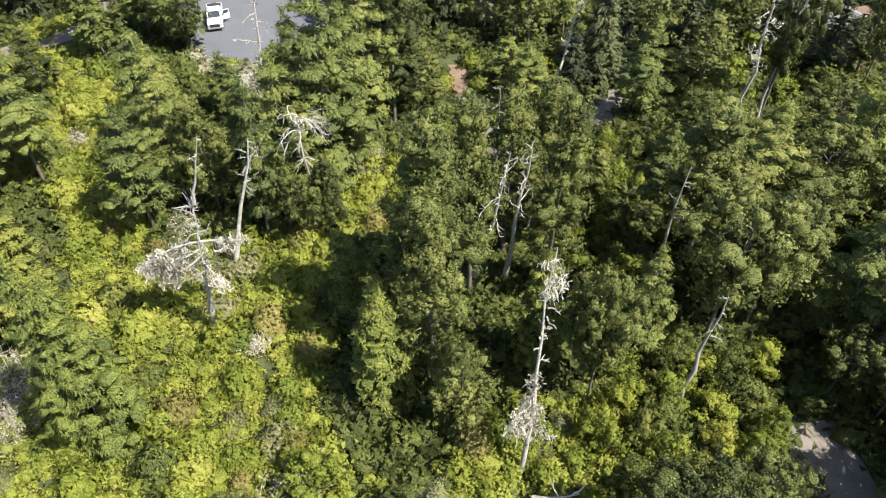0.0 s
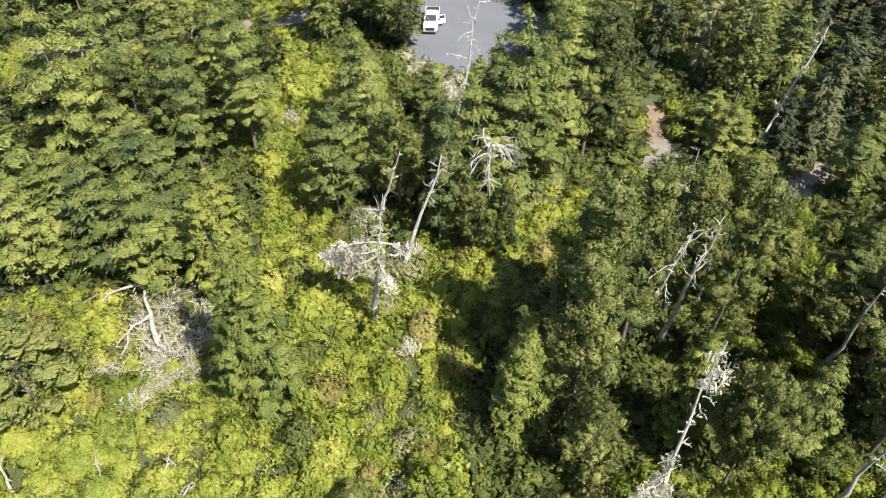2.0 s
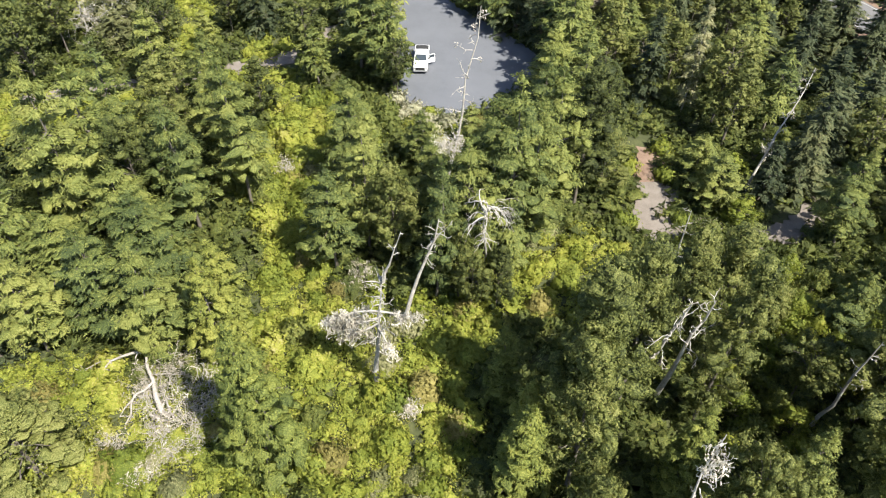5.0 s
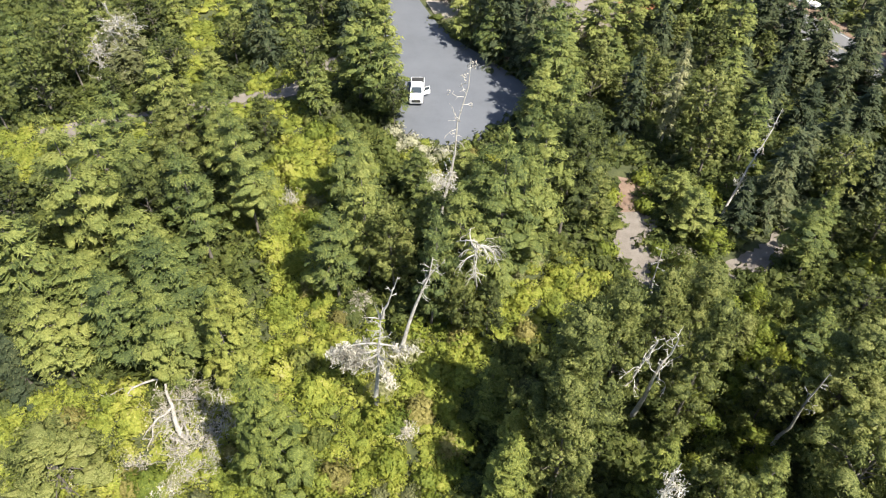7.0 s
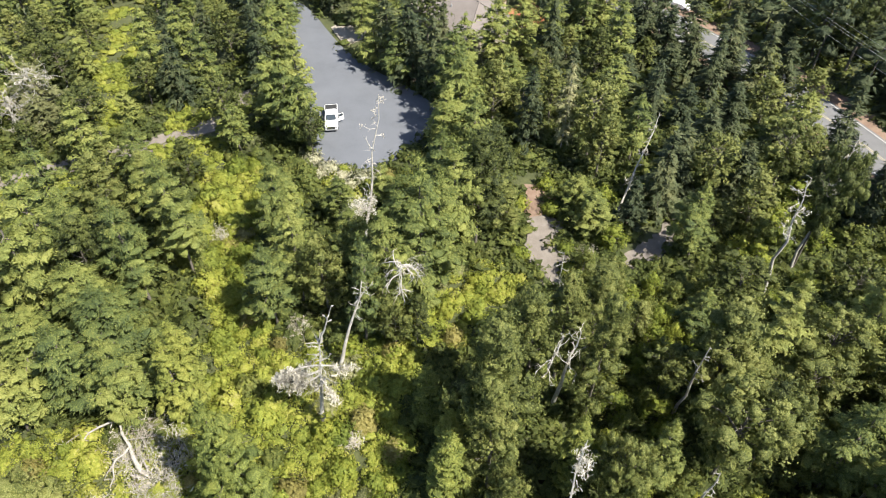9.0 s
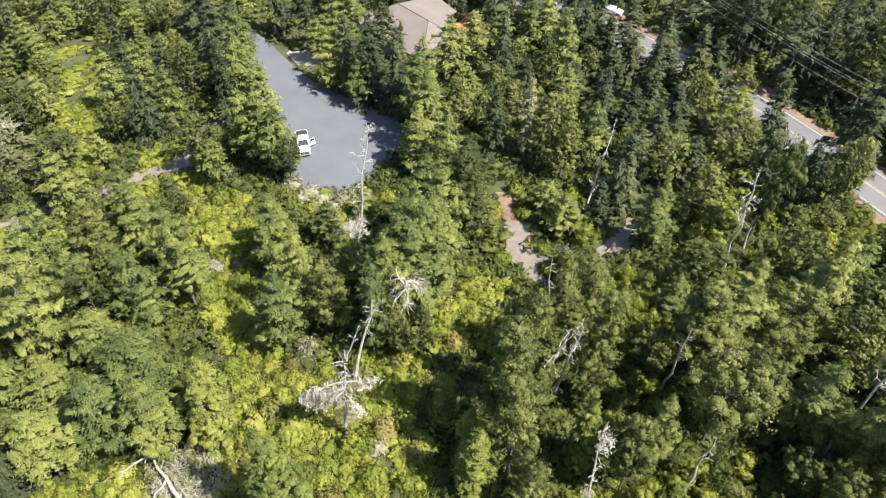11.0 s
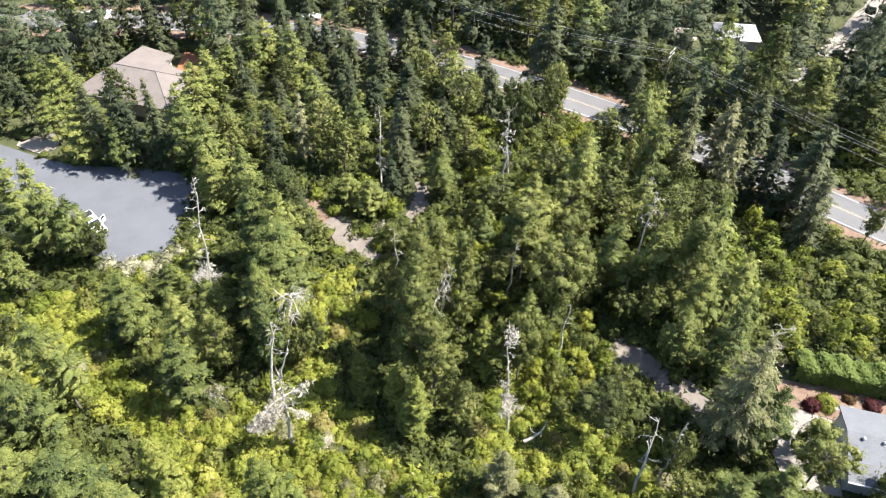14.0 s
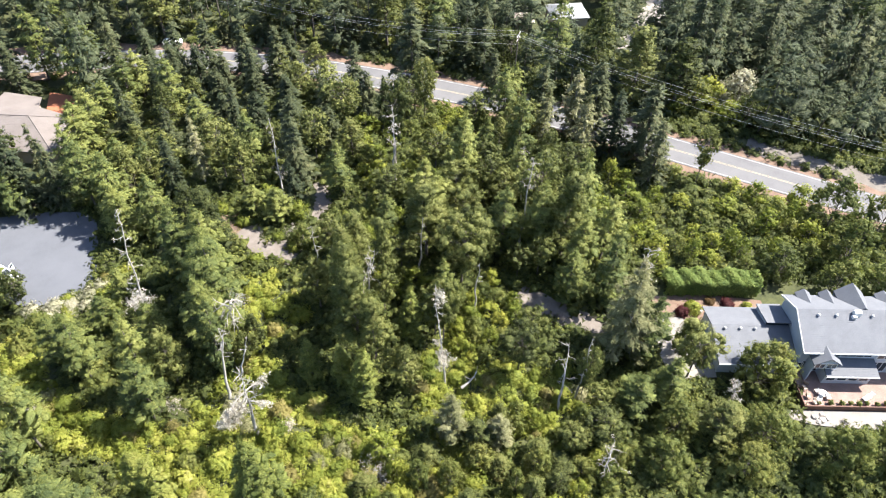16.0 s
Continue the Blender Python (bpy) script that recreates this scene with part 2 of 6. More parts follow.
def sprays(rng, at, out, size, n, width=0.42, wild=0.45, lift=0.35, puff=0.0):
    """Small pointed sprays of leaf: n in a puff round each place, their flat sides turned out and up, so that a clump has a lit and a shaded side."""
    puff = puff or size * 0.5
    k = len(at)
    flat = out[:, None, :] + rng.normal(size=(k, n, 3)) * wild + np.array((0, 0, lift))
    flat /= np.linalg.norm(flat, axis=2)[..., None] + 1e-9
    way = rng.normal(size=(k, n, 3)) + out[:, None, :] * 0.6
    way -= flat * np.sum(way * flat, axis=2)[..., None]
    way /= np.linalg.norm(way, axis=2)[..., None] + 1e-9
    side = np.cross(flat, way)
    long = (size * rng.uniform(0.6, 1.25, (k, n)))[..., None]
    off = rng.normal(size=(k, n, 3))
    mid = at[:, None, :] + off * puff
    V = np.stack((mid - way * long * 0.4 - side * long * width, mid + way * long * 0.6 - flat * long * 0.1, mid - way * long * 0.4 + side * long * width), axis=2).reshape(-1, 3)
    soft = unit(unit(out)[:, None, :] + flat * 0.3 + off * 0.3 + np.array((0, 0, 0.15)))
    return V, np.arange(len(V)).reshape(-1, 3), np.repeat(soft.reshape(-1, 3), 3, axis=0)


def feathers(rng, at, way, flat, size, n, width=0.17, fan=0.45, wild=0.3, puff=0.0):
    """Long thin sprays that fan out along a bough, lying nearly flat: n in a puff round each place."""
    puff = puff or size * 0.42
    k = len(at)
    up = flat[:, None, :] + rng.normal(size=(k, n, 3)) * wild
    up /= np.linalg.norm(up, axis=2)[..., None] + 1e-9
    run = way[:, None, :] + rng.normal(size=(k, n, 3)) * fan
    run -= up * np.sum(run * up, axis=2)[..., None]
    run /= np.linalg.norm(run, axis=2)[..., None] + 1e-9
    side = np.cross(up, run)
    long = (size * rng.uniform(0.55, 1.3, (k, n)))[..., None]
    off = rng.normal(size=(k, n, 3)) * np.array((1, 1, 0.6))
    mid = at[:, None, :] + off * puff
    V = np.stack((mid - run * long * 0.4 - side * long * width, mid + run * long * 0.6 - up * long * 0.12, mid - run * long * 0.4 + side * long * width), axis=2).reshape(-1, 3)
    soft = unit(unit(flat)[:, None, :] + up * 0.3 + off * 0.35)
    return V, np.arange(len(V)).reshape(-1, 3), np.repeat(soft.reshape(-1, 3), 3, axis=0)


def ball_net(fine):
    bm = bmesh.new()
    bmesh.ops.create_icosphere(bm, subdivisions=fine, radius=1)
    V, F = np.array([v.co[:] for v in bm.verts]), np.array([[v.index for v in f.verts] for f in bm.faces])
    bm.free()
    return V, F


NETS = {n: ball_net(n) for n in (1, 2)}


def clumps(rng, mids, axes, fine=2, rough=0.24):
    """Knobbly inner masses of foliage: one round each middle, with its three half-axes as rows."""
    V, F = NETS[fine]
    k = len(mids)
    bulge = 1 + rng.normal(size=(k, len(V), 1)) * rough * 0.6 + (rng.uniform(size=(k, len(V), 1)) - 0.5) * rough
    verts = mids[:, None, :] + np.einsum("vi,kij->kvj", V, axes) * bulge
    faces = F[None] + (np.arange(k) * len(V))[:, None, None]
    soft = unit(np.einsum("vi,kji->kvj", V, np.linalg.inv(axes)))
    return verts.reshape(-1, 3), faces.reshape(-1, 3), soft.reshape(-1, 3)


def joined(*pieces):
    V, Q, N, n = [], [], [], 0
    for v, q, soft in pieces:
        V.append(v)
        Q.append(q + n)
        N.append(soft)
        n += len(v)
    return np.concatenate(V), np.concatenate(Q), np.concatenate(N)


def tree_shape(name, seed, tall, wide, clear, boughs, profile, rise, sag, tuft, per, n, leaf, bark=BARK, core_size=1.0, wild=0.6, lift=0.3, pad=0.2, deep=0.16, whorl=5, puff=0.2):
    """The two meshes of a tree of that height and radius: trunk with limbs, and crown of flat pads along its boughs."""
    rng = np.random.default_rng(seed)
    bend = rng.normal(size=2) * 0.02 * tall

    def core(z):
        s = z / tall
        return np.array((bend[0] * math.sin(3.1 * s), bend[1] * math.sin(2.3 * s), z))
    thick = 0.011 * tall + 0.03
    wood = [[(core(tall * s), max(thick * (1 - 0.93 * s) + (0.05 if s == 0 else 0), 0.015)) for s in (0, 0.1, 0.25, 0.4, 0.55, 0.7, 0.85, 0.97)]]
    at, out, lay, mids, axes = [], [], [], [], []
    for i in range(boughs):
        s = min((i // whorl + rng.uniform(0, 0.35)) / (boughs / whorl), 0.985)
        z = tall * (clear + (0.97 - clear) * s)
        az = 6.283 * i / whorl + 1.1 * (i // whorl) + rng.normal() * 0.25
        reach = wide * profile(s) * rng.uniform(0.6, 1.12)
        way = np.array((math.cos(az), math.sin(az), 0))
        cross = np.array((-way[1], way[0], 0))
        up = rise * (0.4 + s) + rng.normal() * 0.08

        def along(u):
            return core(z) + way * reach * u + np.array((0, 0, reach * (up * u - sag * u * u)))
        wood.append([(along(u), max(0.055 * (1 - u) * (0.4 + reach / 4), 0.012)) for u in (0.0, 0.45, 0.9)])
        fall = along(0.9) - along(0.35)
        half = fall / np.linalg.norm(fall) * 0.40 * reach
        flat = deep * reach + 0.12
        for u in (0.3, 0.55, 0.82):
            w = rng.uniform(0.7, 1.2) * (1.1 - 0.35 * abs(u - 0.6) / 0.4)
            mids.append(along(u) + cross * rng.normal() * pad * 0.5 * reach)
            w *= 0.62 if u > 0.9 else 1.0
            axes.append(np.array((half * 0.46, cross * (pad * 0.92 * reach + 0.08) * w, np.array((0, 0, flat * w * 0.75)))))
        for _ in range(max(3, int(per * (0.35 + 0.65 * reach / wide)))):
            u, v = rng.uniform(0.2, 1.04), float(np.clip(rng.normal() * 0.6, -1.2, 1.2))
            at.append(along(u) + cross * v * pad * 1.35 * reach * (1.15 - 0.5 * u) + np.array((0, 0, flat * (0.9 - 0.55 * abs(v)) * rng.uniform(0.6, 1.0))))
            out.append(way + cross * v * 0.75 + np.array((0, 0, up - 2 * sag * u - 0.1)))
            lay.append(way * (0.5 * u - 0.1) + cross * v * 0.5 + np.array((0, 0, 0.8)))
    for s in np.linspace(0.88, 1.0, 7):
        for _ in range(2):
            k = rng.normal(size=3) * np.array((1, 1, 0.3))
            at.append(core(tall * s) + k * 0.22 * (1.4 - s))
            out.append(k + np.array((0, 0, 0.5)))
            lay.append(k + np.array((0, 0, 0.6)))
    shell = feathers(rng, np.array(at), np.array(out), np.array(lay), tuft, n, 0.19, wild, lift, puff)
    V, Q, N = joined(clumps(rng, np.array(mids), np.array(axes) * core_size, 1, 0.42), shell)
    return mesh_of(name + "_trunk", *tubes(wood, 4), bark), mesh_of(name + "_crown", V, Q, leaf, N)


def lumpy_shape(name, seed, tall, wide, clear, lumps, profile, tuft, per, n, leaf, bark=BARK, core_size=1.0, lump=0.9, squat=0.8, puff=0.16):
    """A tree whose crown is made of billowing lumps on limbs."""
    rng = np.random.default_rng(seed)
    lean = rng.normal(size=2) * 0.03 * tall
    thick = 0.012 * tall + 0.03

    def core(z):
        return np.array((lean[0] * (z / tall) ** 2, lean[1] * (z / tall) ** 2, z))
    wood = [[(core(tall * s), thick * (1 - 0.9 * s)) for s in (0, 0.12, 0.3, 0.5, 0.7, 0.9)]]
    at, out, mids, axes = [], [], [], []
    for i in range(lumps):
        s = (i + rng.uniform(0, 1)) / lumps
        z = tall * (clear + (0.98 - clear) * s) - lump * 0.4
        az = 2.399 * i + rng.normal() * 0.3
        reach = max(wide * profile(s) * rng.uniform(0.7, 1.1) - lump * 0.5, 0.05)
        mid = core(z) + np.array((math.cos(az) * reach, math.sin(az) * reach, rng.normal() * 0.25))
        wood.append([(core(max(z - reach * 0.6, 0.3 * tall * clear)), 0.05), ((core(z) + mid) / 2 - np.array((0, 0, 0.2)), 0.035), (mid, 0.015)])
        size = lump * rng.uniform(0.65, 1.3)
        for _ in range(4):
            k = rng.normal(size=3)
            k /= np.linalg.norm(k)
            r = size * rng.uniform(0.32, 0.50)
            mids.append(mid + k * (size * 0.84 - r) * np.array((1, 1, squat)))
            axes.append(np.diag((r * rng.uniform(0.8, 1.2), r * rng.uniform(0.8, 1.2), r * squat)))
        d = rng.normal(size=(per, 3))
        d[:, 2] = np.abs(d[:, 2]) * 1.1 - 0.35
        d /= np.linalg.norm(d, axis=1)[:, None]
        at.append(mid + d * size * np.array((1.0, 1.0, squat)) * rng.uniform(0.85, 1.1, (per, 1)))
        out.append(d)
    shell = sprays(rng, np.concatenate(at), np.concatenate(out), tuft, n, 0.36, 0.4, 0.2, puff)
    V, Q, N = joined(clumps(rng, np.array(mids), np.array(axes) * core_size, 1, 0.42), shell)
    return mesh_of(name + "_trunk", *tubes(wood, 4), bark), mesh_of(name + "_crown", V, Q, leaf, N)


def cone(s):
    return (1 - s) ** 0.8 + 0.05


def dome(s):
    return (max(1 - s ** 2.2, 0)) ** 0.6 * (0.65 + 0.35 * min(1, s * 4)) + 0.04


def tall_dome(s):
    return (max(1 - s ** 1.6, 0)) ** 0.75 * (0.72 + 0.28 * min(1, s * 3)) + 0.05


def flat_top(s):
    return (0.35 + 0.65 * min(1, s * 1.6)) * (max(1 - s ** 4, 0)) ** 0.5 + 0.05


def column(s):
    return (max(1 - s ** 2.4, 0)) ** 0.7 * 0.95 + 0.05


def wood_kinds(fine):
    """The shapes of every kind of tree; fine 1 for those near the walk, below 1 for those far off, with fewer and larger sprays."""
    def few(n):
        return max(3, round(n * fine))
    big = 1 / fine ** 0.55
    mass = 0.9 if fine == 1 else 0.7
    return {
        "pine": [tree_shape("pine", 11 + i, 14, 3.4, 0.12 + 0.04 * i, 35, tall_dome, 0.16, 0.18, 0.34 * big, 15, few(13), PINE, core_size=mass, wild=0.42, lift=0.34, pad=0.30, deep=0.10) for i in range(5)],
        "cypress": [lumpy_shape("cypress", 31 + i, 13, 3.3, 0.24 + 0.03 * i, 36, tall_dome, 0.23 * big, 11, few(11), CYPRESS, core_size=mass, lump=1.12) for i in range(4)],
        "tall_cypress": [lumpy_shape("tall_cypress", 131 + i, 19, 3.1, 0.22 + 0.05 * i, 42, tall_dome, 0.23 * big, 14, few(12), CYPRESS, core_size=mass, lump=1.3) for i in range(4)],
        "round": [lumpy_shape("round", 41 + i, 11, 3.4, 0.42, 34, flat_top, 0.23 * big, 11, few(11), CYPRESS, core_size=mass, lump=1.1) for i in range(3)],
        "spruce": [tree_shape("spruce", 51 + i, 15, 3.0, 0.07, 50, cone, -0.02, 0.36, 0.40 * big, 13, few(10), SPRUCE, core_size=mass, wild=0.42, lift=0.34, pad=0.2, deep=0.10) for i in range(3)],
        "column": [tree_shape("column", 61 + i, 12, 2.1, 0.03, 72, column, 0.12, 0.16, 0.29 * big, 9, few(11), SLIM, core_size=mass, wild=0.42, lift=0.36, pad=0.36, deep=0.13, whorl=6, puff=0.16) for i in range(3)],
        "conifer": [tree_shape("conifer", 65 + i, 16, 3.6, 0.03, 64, tall_dome, 0.05, 0.22, 0.33 * big, 12, few(12), SLIM, core_size=mass, wild=0.42, lift=0.36, pad=0.32, deep=0.12, whorl=6, puff=0.17) for i in range(2)],
        "pale": [tree_shape("pale", 71 + i, 16, 3.0, 0.15, 42, tall_dome, 0.0, 0.32, 0.38 * big, 14, few(10), PALE, DEADWOOD, mass, wild=0.5, lift=0.35, pad=0.22, deep=0.10) for i in range(2)],
        "fallow": [lumpy_shape("fallow", 81, 7, 3.2, 0.1, 32, dome, 0.24 * big, 12, few(10), FALLOW, core_size=mass, lump=0.85)],
        "oak": [lumpy_shape("oak", 85 + i, 9, 4.0, 0.2, 34, dome, 0.24 * big, 13, few(11), UNDER, core_size=mass, lump=1.2) for i in range(2)],
        "sapling": [lumpy_shape("sapling", 95 + i, 4.5, 2.2, 0.06, 13, dome, 0.24 * big, 11, few(10), (UNDER, BRIGHT, BRIGHT)[i], core_size=mass, lump=0.9) for i in range(3)],
    }


KINDS, KINDS_FAR = wood_kinds(1.0), wood_kinds(0.3)
SIZE = {"pine": (14, 3.2), "cypress": (13, 3.3), "tall_cypress": (19, 3.1), "round": (11, 3.4), "spruce": (15, 3.0), "column": (12, 2.0), "conifer": (16, 3.6), "pale": (16, 3.0), "fallow": (7, 3.2), "oak": (9, 4.0), "sapling": (4.5, 2.2)}
WORDS = {
    "pine": ("pine_tree", "dark green pine with a tufted uneven crown", "pine tree", "pines of the wood"),
    "cypress": ("cypress_tree", "olive-green cypress with a billowing dense crown", "cypress", "cypresses of the wood"),
    "tall_cypress": ("tall_cypress", "tall olive cypress with billowing clumps of foliage", "cypress", "cypresses of the wood"),
    "round": ("flat_topped_cypress", "rounded cypress crown on a bare grey trunk", "cypress", "cypresses of the wood"),
    "spruce": ("spruce_tree", "conical green spruce with drooping sprays, also standing in darker for shaded pines", "spruce", "spruces of the wood"),
    "column": ("slender_cypress", "slender column-shaped olive cypress among shrubs", "cypress", "slender cypresses"),
    "conifer": ("cypress_tree", "tall conical olive-green cypress at the edge of the clearing", "cypress", "cypresses of the wood"),
    "pale": ("lichened_tree", "pale grey-green half-dead conifer hung with lichen", "conifer", "lichened conifers"),
    "fallow": ("willow_tree", "pale rounded grey-green broadleaf tree", "tree", "broadleaf trees"),
    "sapling": ("tall_shrub", "tall leafy green shrub of the wooded slope", "shrub", "tall shrubs"),
    "oak": ("oak_tree", "broad dark green evergreen oak", "oak", "oaks"),
}
planted = []
turner = random.Random(5)


def tree(kind, x, y, tall, wide=None, lean=(0, 0)):
    # Pines out here become dark spruces; the shade there is partly in their colour.
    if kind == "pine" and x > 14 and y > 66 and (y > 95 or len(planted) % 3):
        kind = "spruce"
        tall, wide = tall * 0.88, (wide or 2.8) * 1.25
    if kind == "cypress" and x > 9 and y < 84 and len(planted) % 5 < 3:
        kind = "round"
        wide = (wide or 2.8) * 1.12
    if kind == "cypress" and tall > 15:
        kind = "tall_cypress"
    shapes = (KINDS_FAR if y > 70 or x > 38 or x < -54 else KINDS)[kind]
    trunk, crown = shapes[len(planted) % len(shapes)]
    h, r = SIZE[kind]
    wide = (wide or r * (tall / h) ** 0.7) * (1.12 if kind in ("pine", "cypress", "tall_cypress", "round", "spruce") else 1.0)
    name, label, category, group = WORDS[kind]
    ob = empty(name, label, category, group)
    ob.location, ob.rotation_euler, ob.scale = (x, y, -0.05), (lean[0], lean[1], turner.uniform(0, 6.28)), (wide / r, wide / r, tall / h)
    under("trunk", trunk, ob)
    under("crown", crown, ob)
    planted.append((x, y, wide))
    return ob


# ---- ground, roads and paths ----
def inside(x, y, ring):
    hit = False
    for i in range(len(ring)):
        (x0, y0), (x1, y1) = ring[i - 1], ring[i]
        if (y0 > y) != (y1 > y) and x < x0 + (y - y0) / (y1 - y0) * (x1 - x0):
            hit = not hit
    return hit


def off_line(x, y, line):
    best = 1e9
    for (x0, y0), (x1, y1) in zip(line, line[1:]):
        dx, dy = x1 - x0, y1 - y0
        s = min(1, max(0, ((x - x0) * dx + (y - y0) * dy) / (dx * dx + dy * dy)))
        best = min(best, math.hypot(x - x0 - s * dx, y - y0 - s * dy))
    return best


def smooth(line, steps=8):
    """A curve through the points of a line."""
    p = [Vector(q) for q in line]
    p = [p[0] * 2 - p[1]] + p + [p[-1] * 2 - p[-2]]
    res = []
    for i in range(1, len(p) - 2):
        for k in range(steps):
            t = k / steps
            a, b, c, d = p[i - 1], p[i], p[i + 1], p[i + 2]
            res.append(tuple(0.5 * (2 * b + (c - a) * t + (2 * a - 5 * b + 4 * c - d) * t * t + (3 * b - a - 3 * c + d) * t ** 3)))
    res.append(tuple(p[-2]))
    return res


LOT = smooth([(-24.0, 76.2), (-20.5, 77.8), (-16.5, 84.0), (-13.6, 92.0), (-19.0, 98.5), (-27.0, 104.0), (-33.0, 109.5), (-38.0, 116.0), (-43.0, 123.0), (-47.0, 126.5), (-50.0, 124.0), (-48.5, 118.0),
              (-43.0, 108.0), (-38.0, 96.0), (-34.0, 86.0), (-30.0, 79.0), (-24.0, 76.2)], 4)[:-1]
ROAD = smooth([(112.0, -78.0), (103.0, -48.0), (95.0, -23.0), (87.0, 1.7), (77.8, 29.7), (70.5, 51.0), (62.2, 71.8), (48.8, 97.2), (38.0, 113.0), (22.0, 131.0), (-4.0, 152.0), (-40.0, 174.0)])
WEST_PATH = smooth([(-78.0, 64.0), (-70.0, 69.5), (-60.0, 76.0), (-50.0, 83.5), (-47.0, 90.0), (-46.0, 100.0)])
WOOD_PATH = smooth([(5.6, 58.5), (4.2, 61.5), (3.2, 65.0), (3.1, 69.0), (1.9, 73.0), (1.8, 77.0)])
EAST_PATH = smooth([(11.5, 61.6), (16.2, 64.9), (19.6, 68.6), (22.2, 75.6), (23.4, 81.0)])
DRIVE = smooth([(26.0, 27.0), (28.0, 18.0), (31.0, 10.5), (35.0, 5.5), (40.0, 2.5)])
TRACK = smooth([(103.3, 57.8), (108.2, 59.4), (116.2, 61.4), (123.3, 63.6), (131.6, 66.0), (156.3, 73.4)])


def ribbon(line, wide, z, deep=0.0, shift=0.0, ragged=0.0):
    bm = bmesh.new()
    rng = random.Random(len(line))
    a, b = [], []
    for i, (x, y) in enumerate(line):
        (x0, y0), (x1, y1) = line[max(i - 1, 0)], line[min(i + 1, len(line) - 1)]
        d = math.hypot(x1 - x0, y1 - y0)
        nx, ny = (y1 - y0) / d, -(x1 - x0) / d
        l, r = shift - wide / 2 - rng.uniform(0, ragged), shift + wide / 2 + rng.uniform(0, ragged)
        a.append((x + nx * l, y + ny * l))
        b.append((x + nx * r, y + ny * r))
    rows = [[bm.verts.new((*p, z)) for p in a], [bm.verts.new((*p, z)) for p in b]]
    if deep:
        rows = [[bm.verts.new((*p, z - deep)) for p in a]] + rows + [[bm.verts.new((*p, z - deep)) for p in b]]
    for p, q in zip(rows, rows[1:]):
        for i in range(len(line) - 1):
            bm.faces.new((p[i], q[i], q[i + 1], p[i + 1]))
    return bm


def setting(name, bm, mat, label, category):
    bmesh.ops.recalc_face_normals(bm, faces=bm.faces)
    me = bpy.data.meshes.new(name)
    bm.to_mesh(me)
    bm.free()
    me.materials.append(mat)
    return tagged(new(name, me), label, category, "", "structure")


bm = bmesh.new()
steps = [-2500, -900, -400, -220] + list(range(-160, 241, 4)) + [300, 500, 1000, 2600]
grid = [[bm.verts.new((x, y, -0.12 + 0.1 * noise.noise(Vector((x, y, 0)) * 0.13))) for x in steps] for y in steps]
for r0, r1 in zip(grid, grid[1:]):
    for i in range(len(steps) - 1):
        bm.faces.new((r0[i], r0[i + 1], r1[i + 1], r1[i]))
setting("ground", bm, SOIL, "dark forest floor of soil, litter and moss", "ground")
bm = bmesh.new()
solid(bm, LOT, -0.35, 0.06)
setting("parking_lot", bm, ASPHALT, "plain grey asphalt parking area", "parking lot")
setting("verge", ribbon(ROAD, 13.6, 0.02, 0.35, -0.2, 1.4), CLAY, "reddish bare soil verge along the road", "verge")
LAYBY = smooth([(86.6, 32.0), (90.5, 20.0), (94.2, 8.0), (97.6, -3.0), (101.0, -14.0)])[8:]
setting("layby", ribbon(LAYBY, 4.6, 0.03, 0.35, 0, 1.0), SHOULDER, "pale sandy shoulder beside the road", "shoulder")
setting("road", ribbon(ROAD, 8.0, 0.08, 0.4), ROADTAR, "two-lane grey asphalt road", "road")
for name, shift, mat, wide, label in (("road_line_1", -3.55, WHITE_LINE, 0.16, "white edge line"), ("road_line_2", 3.55, WHITE_LINE, 0.16, "white edge line"), ("road_line_3", -0.16, YELLOW_LINE, 0.10, "yellow centre line"), ("road_line_4", 0.16, YELLOW_LINE, 0.10, "yellow centre line")):
    setting(name, ribbon(ROAD, wide, 0.088, 0, shift), mat, "painted " + label + " on the road", "road marking")
setting("path_west", ribbon(WEST_PATH, 3.0, 0.03, 0.35, 0, 0.5), GRAVEL, "grey gravel path through the shrubs", "path")
setting("path_wood", ribbon(WOOD_PATH[:28], 4.4, 0.038, 0.35, 0.5, 0.5), GRAVEL, "pale gravel track through the wood", "path")
setting("path_clay", ribbon(WOOD_PATH[20:], 3.0, 0.032, 0.3, 0.9, 1.0), CLAY, "reddish bare soil beside the track", "path")
setting("path_east", ribbon(EAST_PATH[4:22], 2.0, 0.034, 0.35, 0, 0.8), GRAVEL, "pale rubbly bare soil path", "path")
setting("drive", ribbon(DRIVE, 3.9, 0.04, 0.35, 0, 0.7), GRAVEL, "pale gravel drive to the grey house", "drive")
setting("track", ribbon(TRACK, 5.0, 0.03, 0.35, 0, 1.0), CONCRETE, "sandy track beyond the road", "track")


# ---- the grey house ----
ROOFING = surface("grey_shingles", [(0.3, (0.094, 0.100, 0.112)), (0.5, (0.120, 0.128, 0.142)), (0.72, (0.148, 0.157, 0.172))], 0.5, 0.85, 0.4, 7.0)
SIDING = surface("pale_siding", [(0.3, (0.34, 0.375, 0.41)), (0.6, (0.42, 0.455, 0.485))], 0.4, 0.7, 0.15, 6.0)
TRIMMING = surface("white_trim", [(0.3, (0.525, 0.525, 0.525)), (0.6, (0.615, 0.615, 0.615))], 1.0, 0.6, 0.0, 9.0)
PANE, _n, _l, _b = nodes_of("window_glass")
_b.inputs["Base Color"].default_value, _b.inputs["Roughness"].default_value, _b.inputs["Metallic"].default_value = (0.035, 0.045, 0.055, 1), 0.06, 0.0
